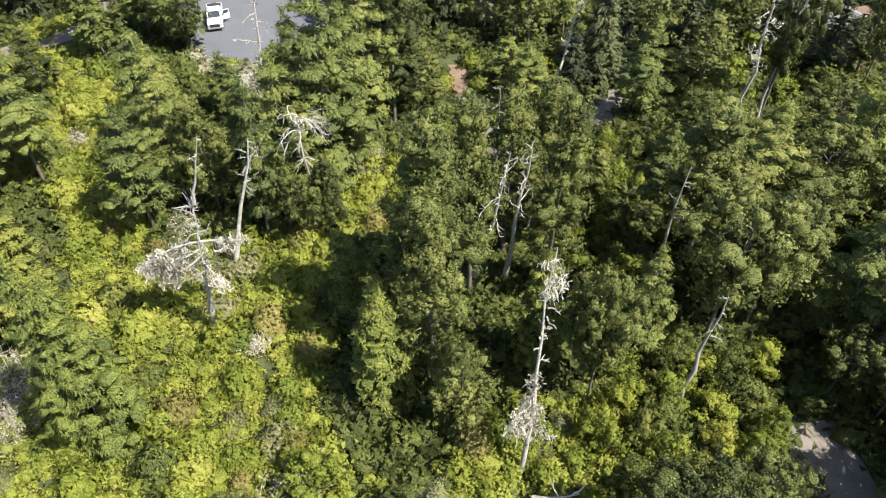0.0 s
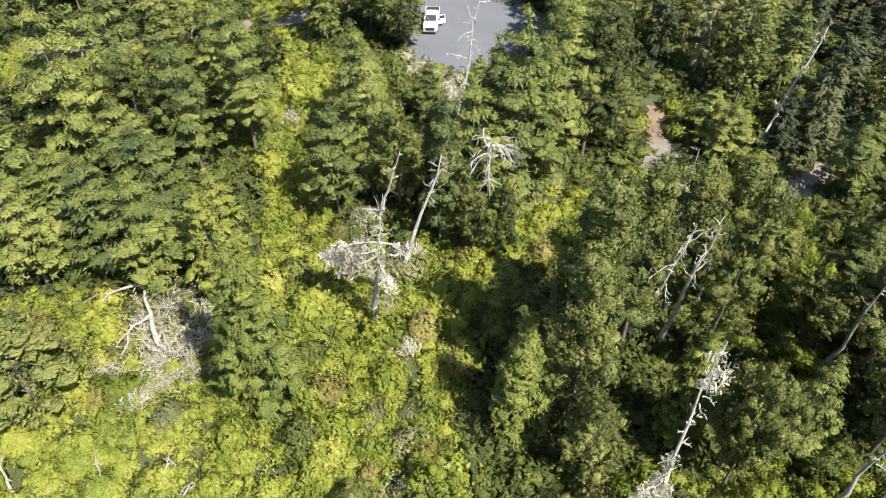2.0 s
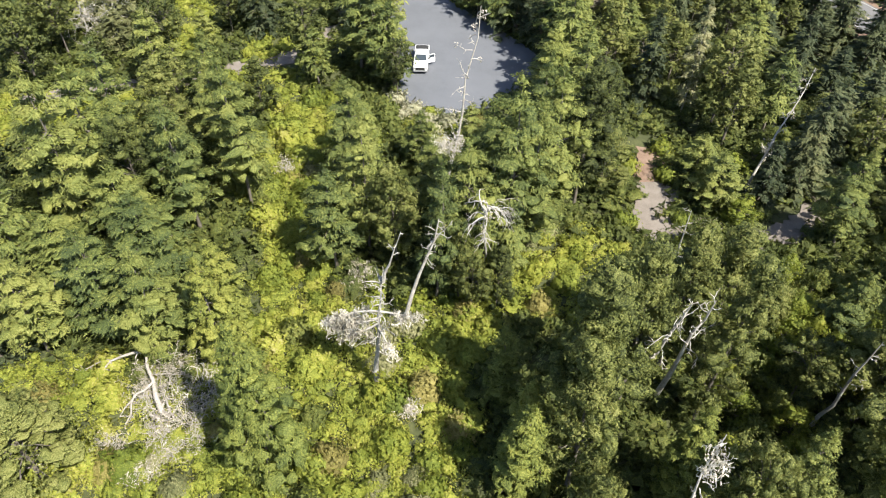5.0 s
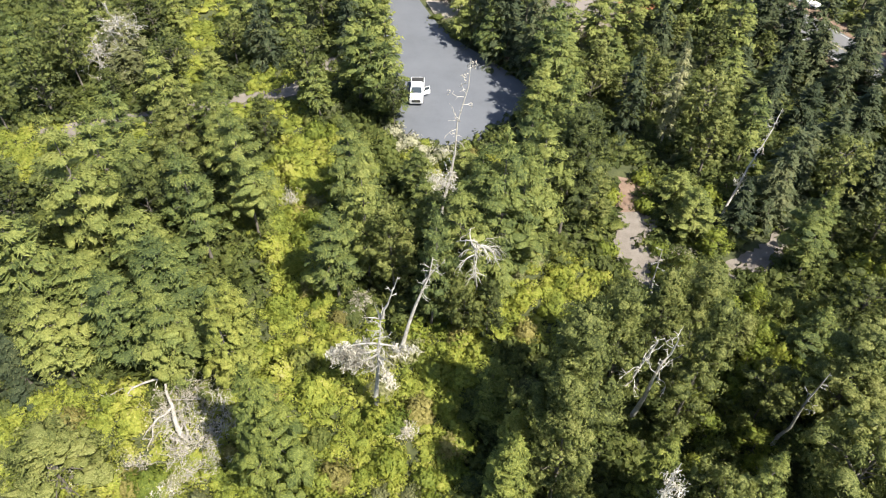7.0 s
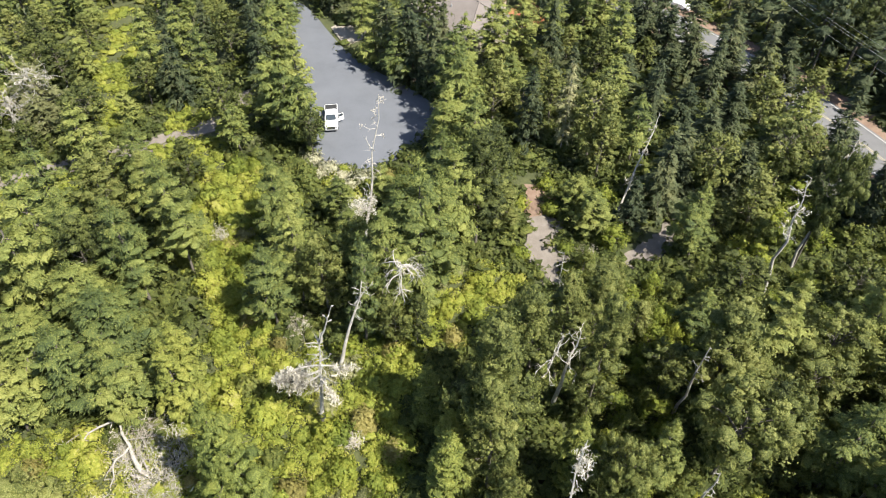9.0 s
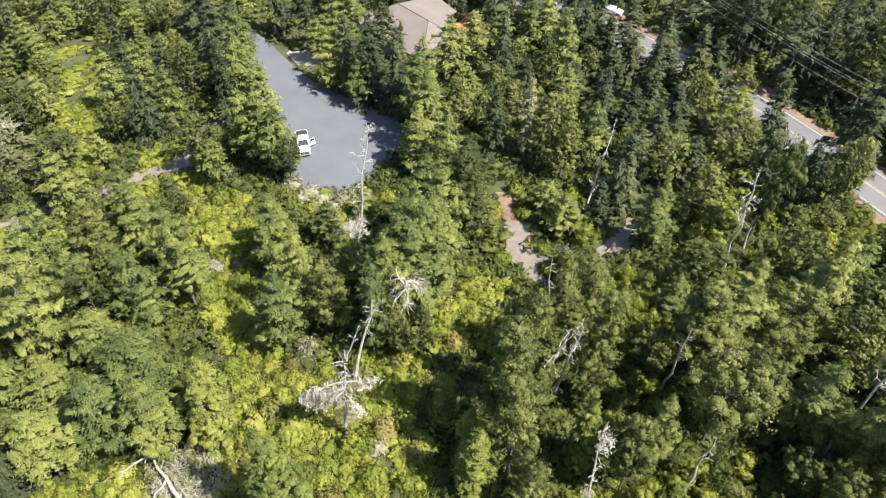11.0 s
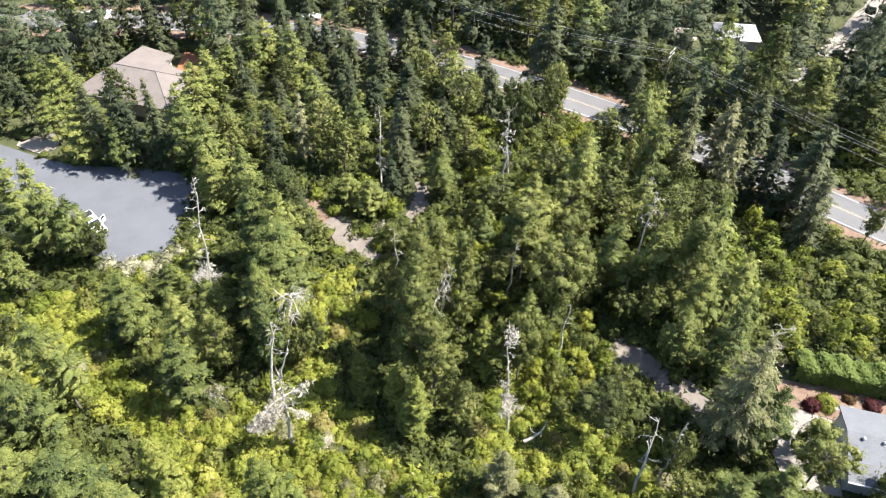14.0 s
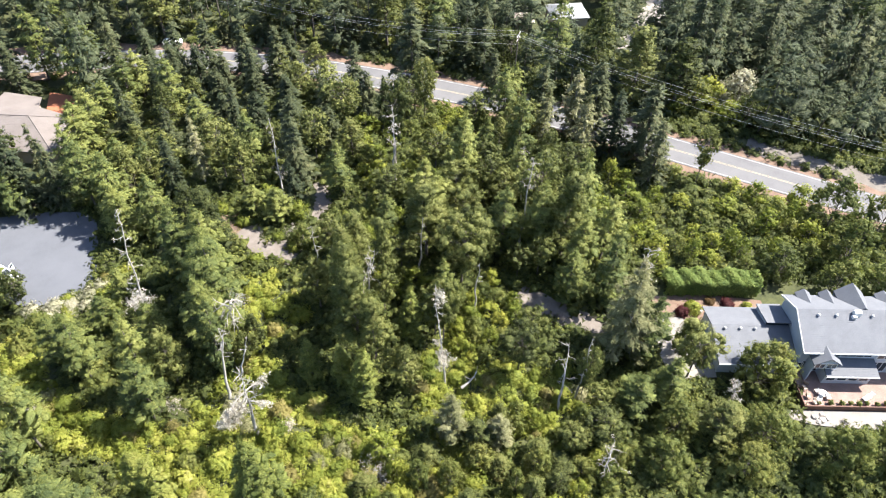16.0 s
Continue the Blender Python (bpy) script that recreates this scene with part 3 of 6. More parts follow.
DECKING = surface("red_brown_decking", [(0.3, (0.165, 0.105, 0.085)), (0.5, (0.250, 0.170, 0.140)), (0.72, (0.330, 0.235, 0.200))], 0.6, 0.85, 0.3, 8.0)
DARKWOOD = surface("dark_wood", [(0.3, (0.055, 0.028, 0.02)), (0.6, (0.13, 0.065, 0.045))], 1.0, 0.8, 0.2, 12.0)
WICKER = surface("wicker", [(0.3, (0.20, 0.16, 0.13)), (0.6, (0.36, 0.30, 0.25))], 4.0, 0.85, 0.4, 40.0)
CANVAS = surface("white_canvas", [(0.3, (0.525, 0.517, 0.495)), (0.6, (0.615, 0.608, 0.593))], 3.0, 0.8, 0.0, 20.0)
STONE = surface("pale_stone", [(0.3, (0.246, 0.221, 0.197)), (0.5, (0.394, 0.361, 0.328)), (0.72, (0.508, 0.476, 0.435))], 1.5, 0.9, 0.6, 9.0)
POTTERY = surface("terracotta", [(0.3, (0.25, 0.11, 0.07)), (0.6, (0.40, 0.20, 0.13))], 2.0, 0.85, 0.1, 15.0)
METAL = surface("grey_metal", [(0.3, (0.30, 0.31, 0.32)), (0.6, (0.46, 0.47, 0.48))], 3.0, 0.45, 0.0, 20.0, metal=0.6)
DARK = surface("black_rubber", [(0.3, (0.012, 0.012, 0.013)), (0.6, (0.03, 0.03, 0.03))], 3.0, 0.7, 0.0, 20.0)

HOUSE = pose(35.3, -3.4, 0, 0, 0, -46.4)
grey_house = empty("grey_house", "pale blue-grey house with grey shingle roofs and a red-brown deck", "house")
grey_house.matrix_world = HOUSE


def wall_box(parent, x0, x1, y0, y1, z0, z1, mat=SIDING, name="wall", label=""):
    bm = bmesh.new()
    box(bm, x0, x1, y0, y1, z0, z1)
    return part(name, bm, mat, parent, label)


def gable_wall(parent, x, y0, ym, y1, z0, ze, zr, thick=0.25, mat=SIDING):
    bm = bmesh.new()
    ring = ((y0, z0), (y1, z0), (y1, ze), (ym, zr), (y0, ze))
    a = [bm.verts.new((x, y, z)) for y, z in ring]
    b = [bm.verts.new((x + thick, y, z)) for y, z in ring]
    bm.faces.new(a)
    bm.faces.new(b[::-1])
    for i in range(5):
        bm.faces.new((a[i], a[i - 1], b[i - 1], b[i]))
    return part("gable_wall", bm, mat, parent)


def roof_plane(parent, corners, name="roof", thick=0.16, mat=ROOFING, courses=0):
    """A roof plane with a white edge board and raised courses of shingle parallel to its first edge."""
    bm = bmesh.new()
    slab(bm, corners, thick)
    roof = part(name, bm, mat, parent, "grey shingle roof slope")
    a, b, c, d = (Vector(p) for p in corners)
    n = (b - a).cross(d - a).normalized()
    n = n if n.z > 0 else -n
    if courses:
        bm = bmesh.new()
        for i in range(courses):
            s0, s1 = i / courses, (i + 0.93) / courses
            q = [a.lerp(d, s0), b.lerp(c, s0), b.lerp(c, s1), a.lerp(d, s1)]
            lift = (0.014, 0.014, 0.006, 0.006)
            hi = [bm.verts.new(p + n * (h + 0.004)) for p, h in zip(q, lift)]
            lo = [bm.verts.new(p + n * 0.002) for p in q]
            bm.faces.new(hi)
            bm.faces.new((lo[0], lo[1], hi[1], hi[0]))
        tagged(part("shingle_course", bm, mat, roof), kind="stuff")
    return roof


def window(parent, m, wide, high, cols=1, rows=1, mat=TRIMMING):
    """A framed window that lies in the local x-z plane of m, facing its -y."""
    w = empty("window", "", "")
    w.parent, w.matrix_local = parent, m
    bm = bmesh.new()
    f = 0.08
    box(bm, -wide / 2, wide / 2, -0.06, 0.05, -f, 0)
    box(bm, -wide / 2, wide / 2, -0.06, 0.05, high, high + f)
    box(bm, -wide / 2 - f, -wide / 2, -0.06, 0.05, -f, high + f)
    box(bm, wide / 2, wide / 2 + f, -0.06, 0.05, -f, high + f)
    for i in range(1, cols):
        x = -wide / 2 + wide * i / cols
        box(bm, x - 0.03, x + 0.03, -0.05, 0.04, 0, high)
    part("window_frame", bm, mat, w)
    for i in range(cols):
        bm = bmesh.new()
        box(bm, -wide / 2 + wide * i / cols + 0.03, -wide / 2 + wide * (i + 1) / cols - 0.03, -0.02, 0.01, 0, high)
        part("pane", bm, PANE, w)
    return w


# garage wing
wall_box(grey_house, 0, 0.25, 0.2, 9.0, -0.1, 2.85)
wall_box(grey_house, 0, 11.0, 0, 0.25, -0.1, 2.85)
wall_box(grey_house, 0, 11.0, 8.95, 9.2, -0.1, 3.3)
gable_wall(grey_house, 0.01, 0.2, 5.4, 9.0, 2.8, 2.9, 4.2)
roof_plane(grey_house, [(-0.5, -0.6, 2.86), (11.05, -0.6, 2.86), (11.05, 5.4, 4.45), (-0.5, 5.4, 4.45)], courses=22)
roof_plane(grey_house, [(-0.5, 9.7, 3.35), (11.05, 9.7, 3.35), (11.05, 5.4, 4.454), (-0.5, 5.4, 4.454)], courses=16)
for x0, x1, y, z in ((-0.52, 11.0, -0.66, 2.7),):
    wall_box(grey_house, x0, x1, y - 0.1, y + 0.04, z, z + 0.18, TRIMMING, "gutter", "white gutter")
# raised clerestory over the back of the garage wing
wall_box(grey_house, 7.6, 7.75, 5.5, 9.3, 3.2, 4.5)
wall_box(grey_house, 7.6, 11.0, 5.5, 5.65, 3.8, 5.2, PANE, "clerestory_window", "dark clerestory glazing")
roof_plane(grey_house, [(7.4, 9.6, 4.4), (11.05, 9.6, 4.4), (11.05, 5.2, 5.3), (7.4, 5.2, 5.3)], courses=16)
# main block
gable_wall(grey_house, 11.1, 0.15, 5.3, 9.2, -0.1, 5.85, 8.3)
gable_wall(grey_house, 29.0, 0.15, 5.3, 9.2, -0.1, 5.85, 8.3)
wall_box(grey_house, 11.3, 29.0, 0.15, 0.4, -0.1, 5.9)
wall_box(grey_house, 11.3, 29.0, 8.95, 9.2, -0.1, 6.6)
roof_plane(grey_house, [(10.7, -0.6, 5.85), (29.6, -0.6, 5.85), (29.6, 5.3, 8.5), (10.7, 5.3, 8.5)], courses=24)
roof_plane(grey_house, [(10.7, 9.7, 6.52), (29.6, 9.7, 6.52), (29.6, 5.3, 8.504), (10.7, 5.3, 8.504)], courses=24)
wall_box(grey_house, 10.7, 29.6, -0.75, -0.61, 5.72, 5.9, TRIMMING, "gutter", "white gutter")
for a, b in (((10.66, -0.6), (10.66, 5.3)), ((10.66, 9.7), (10.66, 5.3))):
    bm = bmesh.new()
    slab(bm, [(a[0] - 0.06, a[1], 5.9 if a[1] < 0 else 6.56), (a[0] + 0.03, a[1], 5.9 if a[1] < 0 else 6.56), (b[0] + 0.03, b[1], 8.55), (b[0] - 0.06, b[1], 8.55)], 0.28)
    part("barge_board", bm, TRIMMING, grey_house, "white barge board")


def cross_gable(x, half, y0, y1, ze, zr):
    """A small gable across the back slope, its ridge running along y."""
    roof_plane(grey_house, [(x - half, y1, ze), (x - half, y0, ze), (x, y0, zr), (x, y1, zr)], "dormer_roof")
    roof_plane(grey_house, [(x + half, y1, ze), (x + half, y0, ze), (x, y0, zr + 0.004), (x, y1, zr + 0.004)], "dormer_roof")
    bm = bmesh.new()
    for y in (y1 - 0.3, y1 - 0.1):
        f = [bm.verts.new(p) for p in ((x - half + 0.15, y, ze - 0.9), (x + half - 0.15, y, ze - 0.9), (x + half - 0.15, y, ze), (x, y, zr - 0.18), (x - half + 0.15, y, ze))]
        bm.faces.new(f)
    part("dormer_wall", bm, SIDING, grey_house)


cross_gable(13.6, 1.1, 6.4, 9.9, 6.9, 7.75)
cross_gable(17.0, 1.0, 6.4, 9.9, 6.9, 7.75)
cross_gable(20.6, 2.1, 5.4, 10.3, 7.0, 8.85)
cross_gable(25.6, 1.1, 6.4, 9.9, 6.9, 7.75)
# glazed gable over the entrance
roof_plane(grey_house, [(12.0, -2.0, 4.9), (12.0, 1.6, 4.9), (14.0, 1.6, 6.35), (14.0, -2.0, 6.35)], "porch_roof")
roof_plane(grey_house, [(16.0, -2.0, 4.9), (16.0, 1.6, 4.9), (14.0, 1.6, 6.354), (14.0, -2.0, 6.354)], "porch_roof")
bm = bmesh.new()
f = [bm.verts.new(p) for p in ((12.3, -1.6, 3.6), (15.7, -1.6, 3.6), (15.7, -1.6, 4.9), (14.0, -1.6, 6.1), (12.3, -1.6, 4.9))]
bm.faces.new(f)
part("porch_gable", bm, SIDING, grey_house)
window(grey_house, pose(13.15, -1.64, 3.8), 1.3, 1.0, 2)
window(grey_house, pose(14.85, -1.64, 3.8), 1.3, 1.0, 2)
wall_box(grey_house, 12.3, 12.5, -1.6, 0.1, 0.6, 4.9)
window(grey_house, pose(13.2, 0.08, 0.8), 2.6, 2.2, 3)
window(grey_house, pose(11.7, 0.08, 1.0), 0.7, 1.6, 1)
# low wing in front
wall_box(grey_house, 14.6, 14.8, -2.0, 0.1, 0.5, 3.12)
wall_box(grey_house, 21.2, 21.4, -2.0, 0.1, 0.5, 3.12)
wall_box(grey_house, 14.8, 21.2, -2.0, -1.8, 0.5, 3.1)
roof_plane(grey_house, [(14.2, -2.7, 3.15), (21.8, -2.7, 3.15), (21.8, 0.1, 3.9), (14.2, 0.1, 3.9)], "lean_to_roof", courses=12)
wall_box(grey_house, 14.2, 21.8, -2.82, -2.7, 3.01, 3.18, TRIMMING, "gutter", "white gutter")
for x in (15.6, 17.2, 18.8, 20.4):
    window(grey_house, pose(x, -2.02, 1.4), 1.3, 1.4, 1)
for x in (23.2, 26.2):
    window(grey_house, pose(x, 0.12, 0.9), 2.4, 2.1, 3)
    window(grey_house, pose(x, 0.12, 3.9), 2.0, 1.2, 2)
window(grey_house, pose(18.4, 0.12, 4.25), 5.6, 1.2, 5)
# roof vents and a roof unit
for x, y, z in ((1.3, 4.7, 4.27), (3.6, 4.7, 4.27), (5.8, 4.7, 4.27), (13.6, 4.4, 8.1), (16.2, 4.4, 8.1), (21.4, 4.4, 8.1)):
    bm = bmesh.new()
    bmesh.ops.create_cone(bm, cap_ends=True, segments=10, radius1=0.17, radius2=0.15, depth=0.42, matrix=Matrix.Translation((x, y, z + 0.1)))
    bmesh.ops.create_cone(bm, cap_ends=True, segments=10, radius1=0.24, radius2=0.1, depth=0.12, matrix=Matrix.Translation((x, y, z + 0.36)))
    part("roof_vent", bm, METAL, grey_house, "grey metal roof vent")
bm = bmesh.new()
box(bm, 18.6, 19.7, 4.3, 5.0, 8.0, 8.95)
box(bm, 18.3, 19.0, 3.9, 4.4, 8.0, 8.5)
part("roof_unit", bm, TRIMMING, grey_house, "white roof unit", 0.06)
# deck
deck = empty("deck", "low red-brown deck with a dark edge board before the house", "deck")
deck.matrix_world = HOUSE
wall_box(deck, 11.0, 30.0, -6.0, 0.1, -0.1, 0.5, DECKING, "deck_body")
for i in range(40):
    bm = bmesh.new()
    box(bm, 11.05, 29.95, -5.98 + i * 0.15, -5.98 + i * 0.15 + 0.135, 0.502, 0.535)
    part("board", bm, DECKING, deck)
wall_box(deck, 10.9, 30.1, -6.2, -6.02, -0.1, 0.95, DARKWOOD, "edge_wall", "dark red-brown edge board")
wall_box(deck, 10.75, 10.9, -6.2, -1.0, -0.1, 0.95, DARKWOOD, "edge_wall", "dark red-brown edge board")


def pad_of(name, ring, z, mat, label, category):
    bm = bmesh.new()
    solid(bm, [tuple((HOUSE @ Vector((x, y, 0))).xy) for x, y in ring], -0.3, z)
    setting(name, bm, mat, label, category)


pad_of("forecourt", [(-6.5, -1.5), (-0.1, -1.0), (-0.1, 9.6), (-5.5, 10.4), (-8.5, 5.0)], 0.05, CONCRETE, "pale concrete forecourt beside the garage", "forecourt")
pad_of("front_yard", [(-6.0, 10.4), (-0.2, 9.7), (11.0, 9.8), (11.0, 14.0), (2.0, 15.0), (-7.0, 14.4)], 0.045, CLAY, "reddish gravel yard with shrubs and stones", "yard")
pad_of("sand_path", [(8.6, -6.3), (30.0, -6.3), (31.0, -9.4), (20.0, -9.2), (13.0, -8.8), (8.0, -8.0)], 0.04, CONCRETE, "pale sandy path below the deck", "path")


def placed(thing, x, y, z=0.0, turn=0.0, scale=1.0):
    thing.matrix_world = HOUSE @ pose(x, y, z, 0, 0, turn) @ Matrix.Scale(scale, 4)
    return thing


def garden_chair(mat, label):
    c = empty("garden_chair", label, "chair", "chairs on the deck")
    bm = bmesh.new()
    box(bm, -0.3, 0.3, -0.3, 0.3, 0.36, 0.44)
    part("seat", bm, mat, c, "", 0.015)
    bm = bmesh.new()
    box(bm, -0.3, 0.3, 0.0, 0.07, 0.0, 0.6, pose(0, 0.26, 0.42, -14))
    part("backrest", bm, mat, c, "", 0.015)
    for x in (-0.27, 0.27):
        for y in (-0.26, 0.26):
            bm = bmesh.new()
            box(bm, x - 0.025, x + 0.025, y - 0.025, y + 0.025, 0, 0.37)
            part("leg", bm, mat, c)
        bm = bmesh.new()
        box(bm, x - 0.035, x + 0.035, -0.3, 0.3, 0.6, 0.64)
        part("armrest", bm, mat, c)
    return c


def lounger():
    c = empty("sun_lounger", "white canvas sun lounger with a raised back", "lounger", "loungers on the deck")
    bm = bmesh.new()
    box(bm, -0.33, 0.33, -1.0, 0.35, 0.3, 0.38)
    part("mattress", bm, CANVAS, c, "", 0.02)
    bm = bmesh.new()
    box(bm, -0.33, 0.33, 0, 0.75, 0, 0.08, pose(0, 0.34, 0.32, 42))
    part("backrest", bm, CANVAS, c, "", 0.02)
    for x in (-0.3, 0.3):
        for y in (-0.9, 0.3):
            bm = bmesh.new()
            box(bm, x - 0.025, x + 0.025, y - 0.025, y + 0.025, 0, 0.31)
            part("leg", bm, TRIMMING, c)
    return c


def round_table(mat):
    c = empty("garden_table", "round garden table on the deck", "table")
    bm = bmesh.new()
    bmesh.ops.create_cone(bm, cap_ends=True, segments=20, radius1=0.62, radius2=0.62, depth=0.05, matrix=Matrix.Translation((0, 0, 0.73)))
    part("tabletop", bm, mat, c)
    bm = bmesh.new()
    bmesh.ops.create_cone(bm, cap_ends=True, segments=10, radius1=0.26, radius2=0.06, depth=0.7, matrix=Matrix.Translation((0, 0, 0.36)))
    part("pedestal", bm, mat, c)
    return c


white = garden_chair(CANVAS, "white garden chair at the deck table")
placed(white, 13.4, -3.6, 0.535, 200)
for x, y, a in ((14.6, -4.6, 80), (13.2, -5.0, 330)):
    copy_thing(white, HOUSE @ pose(x, y, 0.535, 0, 0, a))
wick = garden_chair(WICKER, "brown wicker armchair on the deck")
placed(wick, 11.7, -3.2, 0.535, 100)
for x, y, a in ((11.8, -4.5, 80), (12.3, -2.2, 150), (12.5, -5.5, 20)):
    copy_thing(wick, HOUSE @ pose(x, y, 0.535, 0, 0, a))
placed(round_table(CANVAS), 13.9, -4.2, 0.535)
lg = lounger()
placed(lg, 20.5, -4.4, 0.535, 300)
copy_thing(lg, HOUSE @ pose(24.8, -4.2, 0.535, 0, 0, 240))


def leaf_ball(seed, r, tall, n, size, mat, name):
    rng = np.random.default_rng(seed)
    d = rng.normal(size=(n, 3))
    d[:, 2] = np.abs(d[:, 2])
    d /= np.linalg.norm(d, axis=1)[:, None]
    bumps = 1 + 0.28 * np.sin(d[:, 0] * 5 + seed) * np.sin(d[:, 1] * 4.3 + seed * 2) + 0.15 * np.sin(d[:, 2] * 9 + seed)
    at = d * bumps[:, None] * np.array((r, r, tall)) * rng.uniform(0.6, 1.0, (n, 1))
    knobs = d[:14] * np.array((r, r, tall)) * 0.6
    axes = np.array([np.diag((r * q, r * q, tall * q)) for q in rng.uniform(0.24, 0.4, len(knobs))])
    V, Q, N = joined(clumps(rng, knobs, axes, 1, 0.42), sprays(rng, at, d, size, 6, 0.45, 0.5, 0.3, 0.15 * r))
    V[:, 2] = np.maximum(V[:, 2], 0.0)
    return mesh_of(name, V, Q, mat, N)


POT_LEAF = leaf_ball(3, 0.34, 0.45, 26, 0.2, UNDER, "pot_plant")


def planter(x, y, s=1.0):
    c = empty("planter", "terracotta pot with a small green plant", "planter", "pots on the deck edge")
    bm = bmesh.new()
    bmesh.ops.create_cone(bm, cap_ends=True, segments=12, radius1=0.17, radius2=0.25, depth=0.36, matrix=Matrix.Translation((0, 0, 0.18)))
    bmesh.ops.create_cone(bm, cap_ends=True, segments=12, radius1=0.28, radius2=0.28, depth=0.06, matrix=Matrix.Translation((0, 0, 0.36)))
    part("pot", bm, POTTERY, c)
    p = under("plant", POT_LEAF, c)
    p.location.z = 0.37
    placed(c, x, y, 0.535, x * 40, s)


for i, x in enumerate((12.9, 14.6, 16.2, 17.5, 18.6, 19.8, 21.2, 22.6, 24.4, 26.0)):
    planter(x, -5.6 + 0.1 * math.sin(3 * i), 0.85 + 0.35 * abs(math.sin(2 * i)))


def boulder(x, y, r, seed, world_place=False):
    bm = bmesh.new()
    bmesh.ops.create_icosphere(bm, subdivisions=2, radius=r)
    for v in bm.verts:
        v.co *= 1 + 0.35 * noise.noise(v.co * 1.6 / r + Vector((seed, 0, 0)))
        v.co.z = v.co.z * 0.6 + r * 0.3
    me = bpy.data.meshes.new("boulder")
    bm.to_mesh(me)
    bm.free()
    me.materials.append(STONE)
    ob = tagged(new("boulder", me), "pale rough boulder on the ground", "boulder", "boulders by the house")
    ob.matrix_world = pose(x, y, 0) if world_place else HOUSE @ pose(x, y, 0.03)


for i, (x, y, r) in enumerate(((1.6, 11.0, 0.5), (2.6, 11.6, 0.6), (3.6, 11.1, 0.45), (4.6, 11.5, 0.5), (0.6, 11.5, 0.35), (5.2, 12.6, 0.4), (12.0, -7.4, 0.45), (12.9, -7.9, 0.5), (13.7, -7.6, 0.4), (13.2, -7.0, 0.35), (12.3, -8.2, 0.35))):
    boulder(x, y, r, 3.7 * i)


def shrub(name, label, me, x, y, s=1.0, h=1.0, group="shrubs by the house", house=True):
    ob = tagged(new(name, me), label, "shrub", group)
    m = pose(x, y, 0, 0, 0, (x * 57 + y * 31) % 360) @ Matrix.Diagonal((s, s, s * h, 1))
    ob.matrix_world = HOUSE @ m if house else m
    return ob


BALL_YELLOW = leaf_ball(7, 1.0, 1.1, 190, 0.28, BRIGHT, "yard_shrub")
BALL_MAROON = leaf_ball(8, 0.9, 1.0, 150, 0.26, MAROON, "maroon_shrub")
BALL_RUST = leaf_ball(9, 0.8, 0.8, 130, 0.26, RUST, "rusty_shrub")
shrub("yard_shrub", "yellow-green rounded yard shrub", BALL_YELLOW, -0.6, 11.8, 1.3)
shrub("maroon_shrub", "dark maroon-leaved yard shrub", BALL_MAROON, -2.6, 11.0, 1.2)
shrub("maroon_shrub", "dark maroon-leaved yard shrub", BALL_MAROON, 5.2, 13.0, 1.2, 0.8)
shrub("rusty_shrub", "rust-brown low yard shrub", BALL_RUST, 2.4, 13.4, 1.0)
shrub("yard_shrub", "golden small yard shrub", BALL_YELLOW, 8.2, 12.6, 0.8)

# hedge
rng = np.random.default_rng(77)
n = 2600
at = np.stack((rng.uniform(-3.5, 11.5, n), rng.uniform(0, 3.0, n), np.zeros(n)), 1)
top = 3.0 + 0.35 * np.sin(at[:, 0] * 1.1) + 0.25 * np.sin(at[:, 0] * 2.7 + at[:, 1])
face = rng.uniform(0, 1, n)
at[:, 2] = np.where(face < 0.5, top, rng.uniform(0.1, 1, n) * top)
at[:, 1] = np.where(face > 0.75, rng.uniform(-0.1, 0.25, n), np.where(face > 0.5, 2.9, at[:, 1]))
out = np.where((face > 0.75)[:, None], np.array((0, -1.0, 0.3)), np.array((0, 0, 1.0)))
V, Q, N = sprays(rng, at, out, 0.34, 8, 0.42)
V[:, 2] = np.maximum(V[:, 2], 0.0)
hedge = tagged(new("hedge", mesh_of("hedge", V, Q, HEDGE, N)), "long clipped dark green hedge behind the yard", "hedge")
hedge.matrix_world = HOUSE @ pose(-1.0, 14.7, 0)

# ---- the brown-roofed house ----
BROWN = surface("brown_roofing", [(0.3, (0.112, 0.096, 0.088)), (0.5, (0.148, 0.129, 0.118)), (0.72, (0.180, 0.159, 0.148))], 0.35, 0.9, 0.3, 5.0)
STUCCO = surface("tan_stucco", [(0.3, (0.265, 0.223, 0.181)), (0.6, (0.348, 0.307, 0.258))], 0.6, 0.9, 0.2, 9.0)
TILE = surface("orange_tiles", [(0.3, (0.251, 0.083, 0.042)), (0.6, (0.362, 0.139, 0.070))], 0.8, 0.85, 0.2, 6.0)
SAND = surface("pale_sand", [(0.3, (0.185, 0.162, 0.136)), (0.55, (0.265, 0.238, 0.202)), (0.75, (0.320, 0.292, 0.254))], 0.5, 0.95, 0.4, 8.0)
brown_house = empty("brown_house", "house with a broad grey-brown hipped roof among trees", "house")
brown_house.matrix_world = pose(-12.5, 110.5, 0, 0, 0, 42.0)
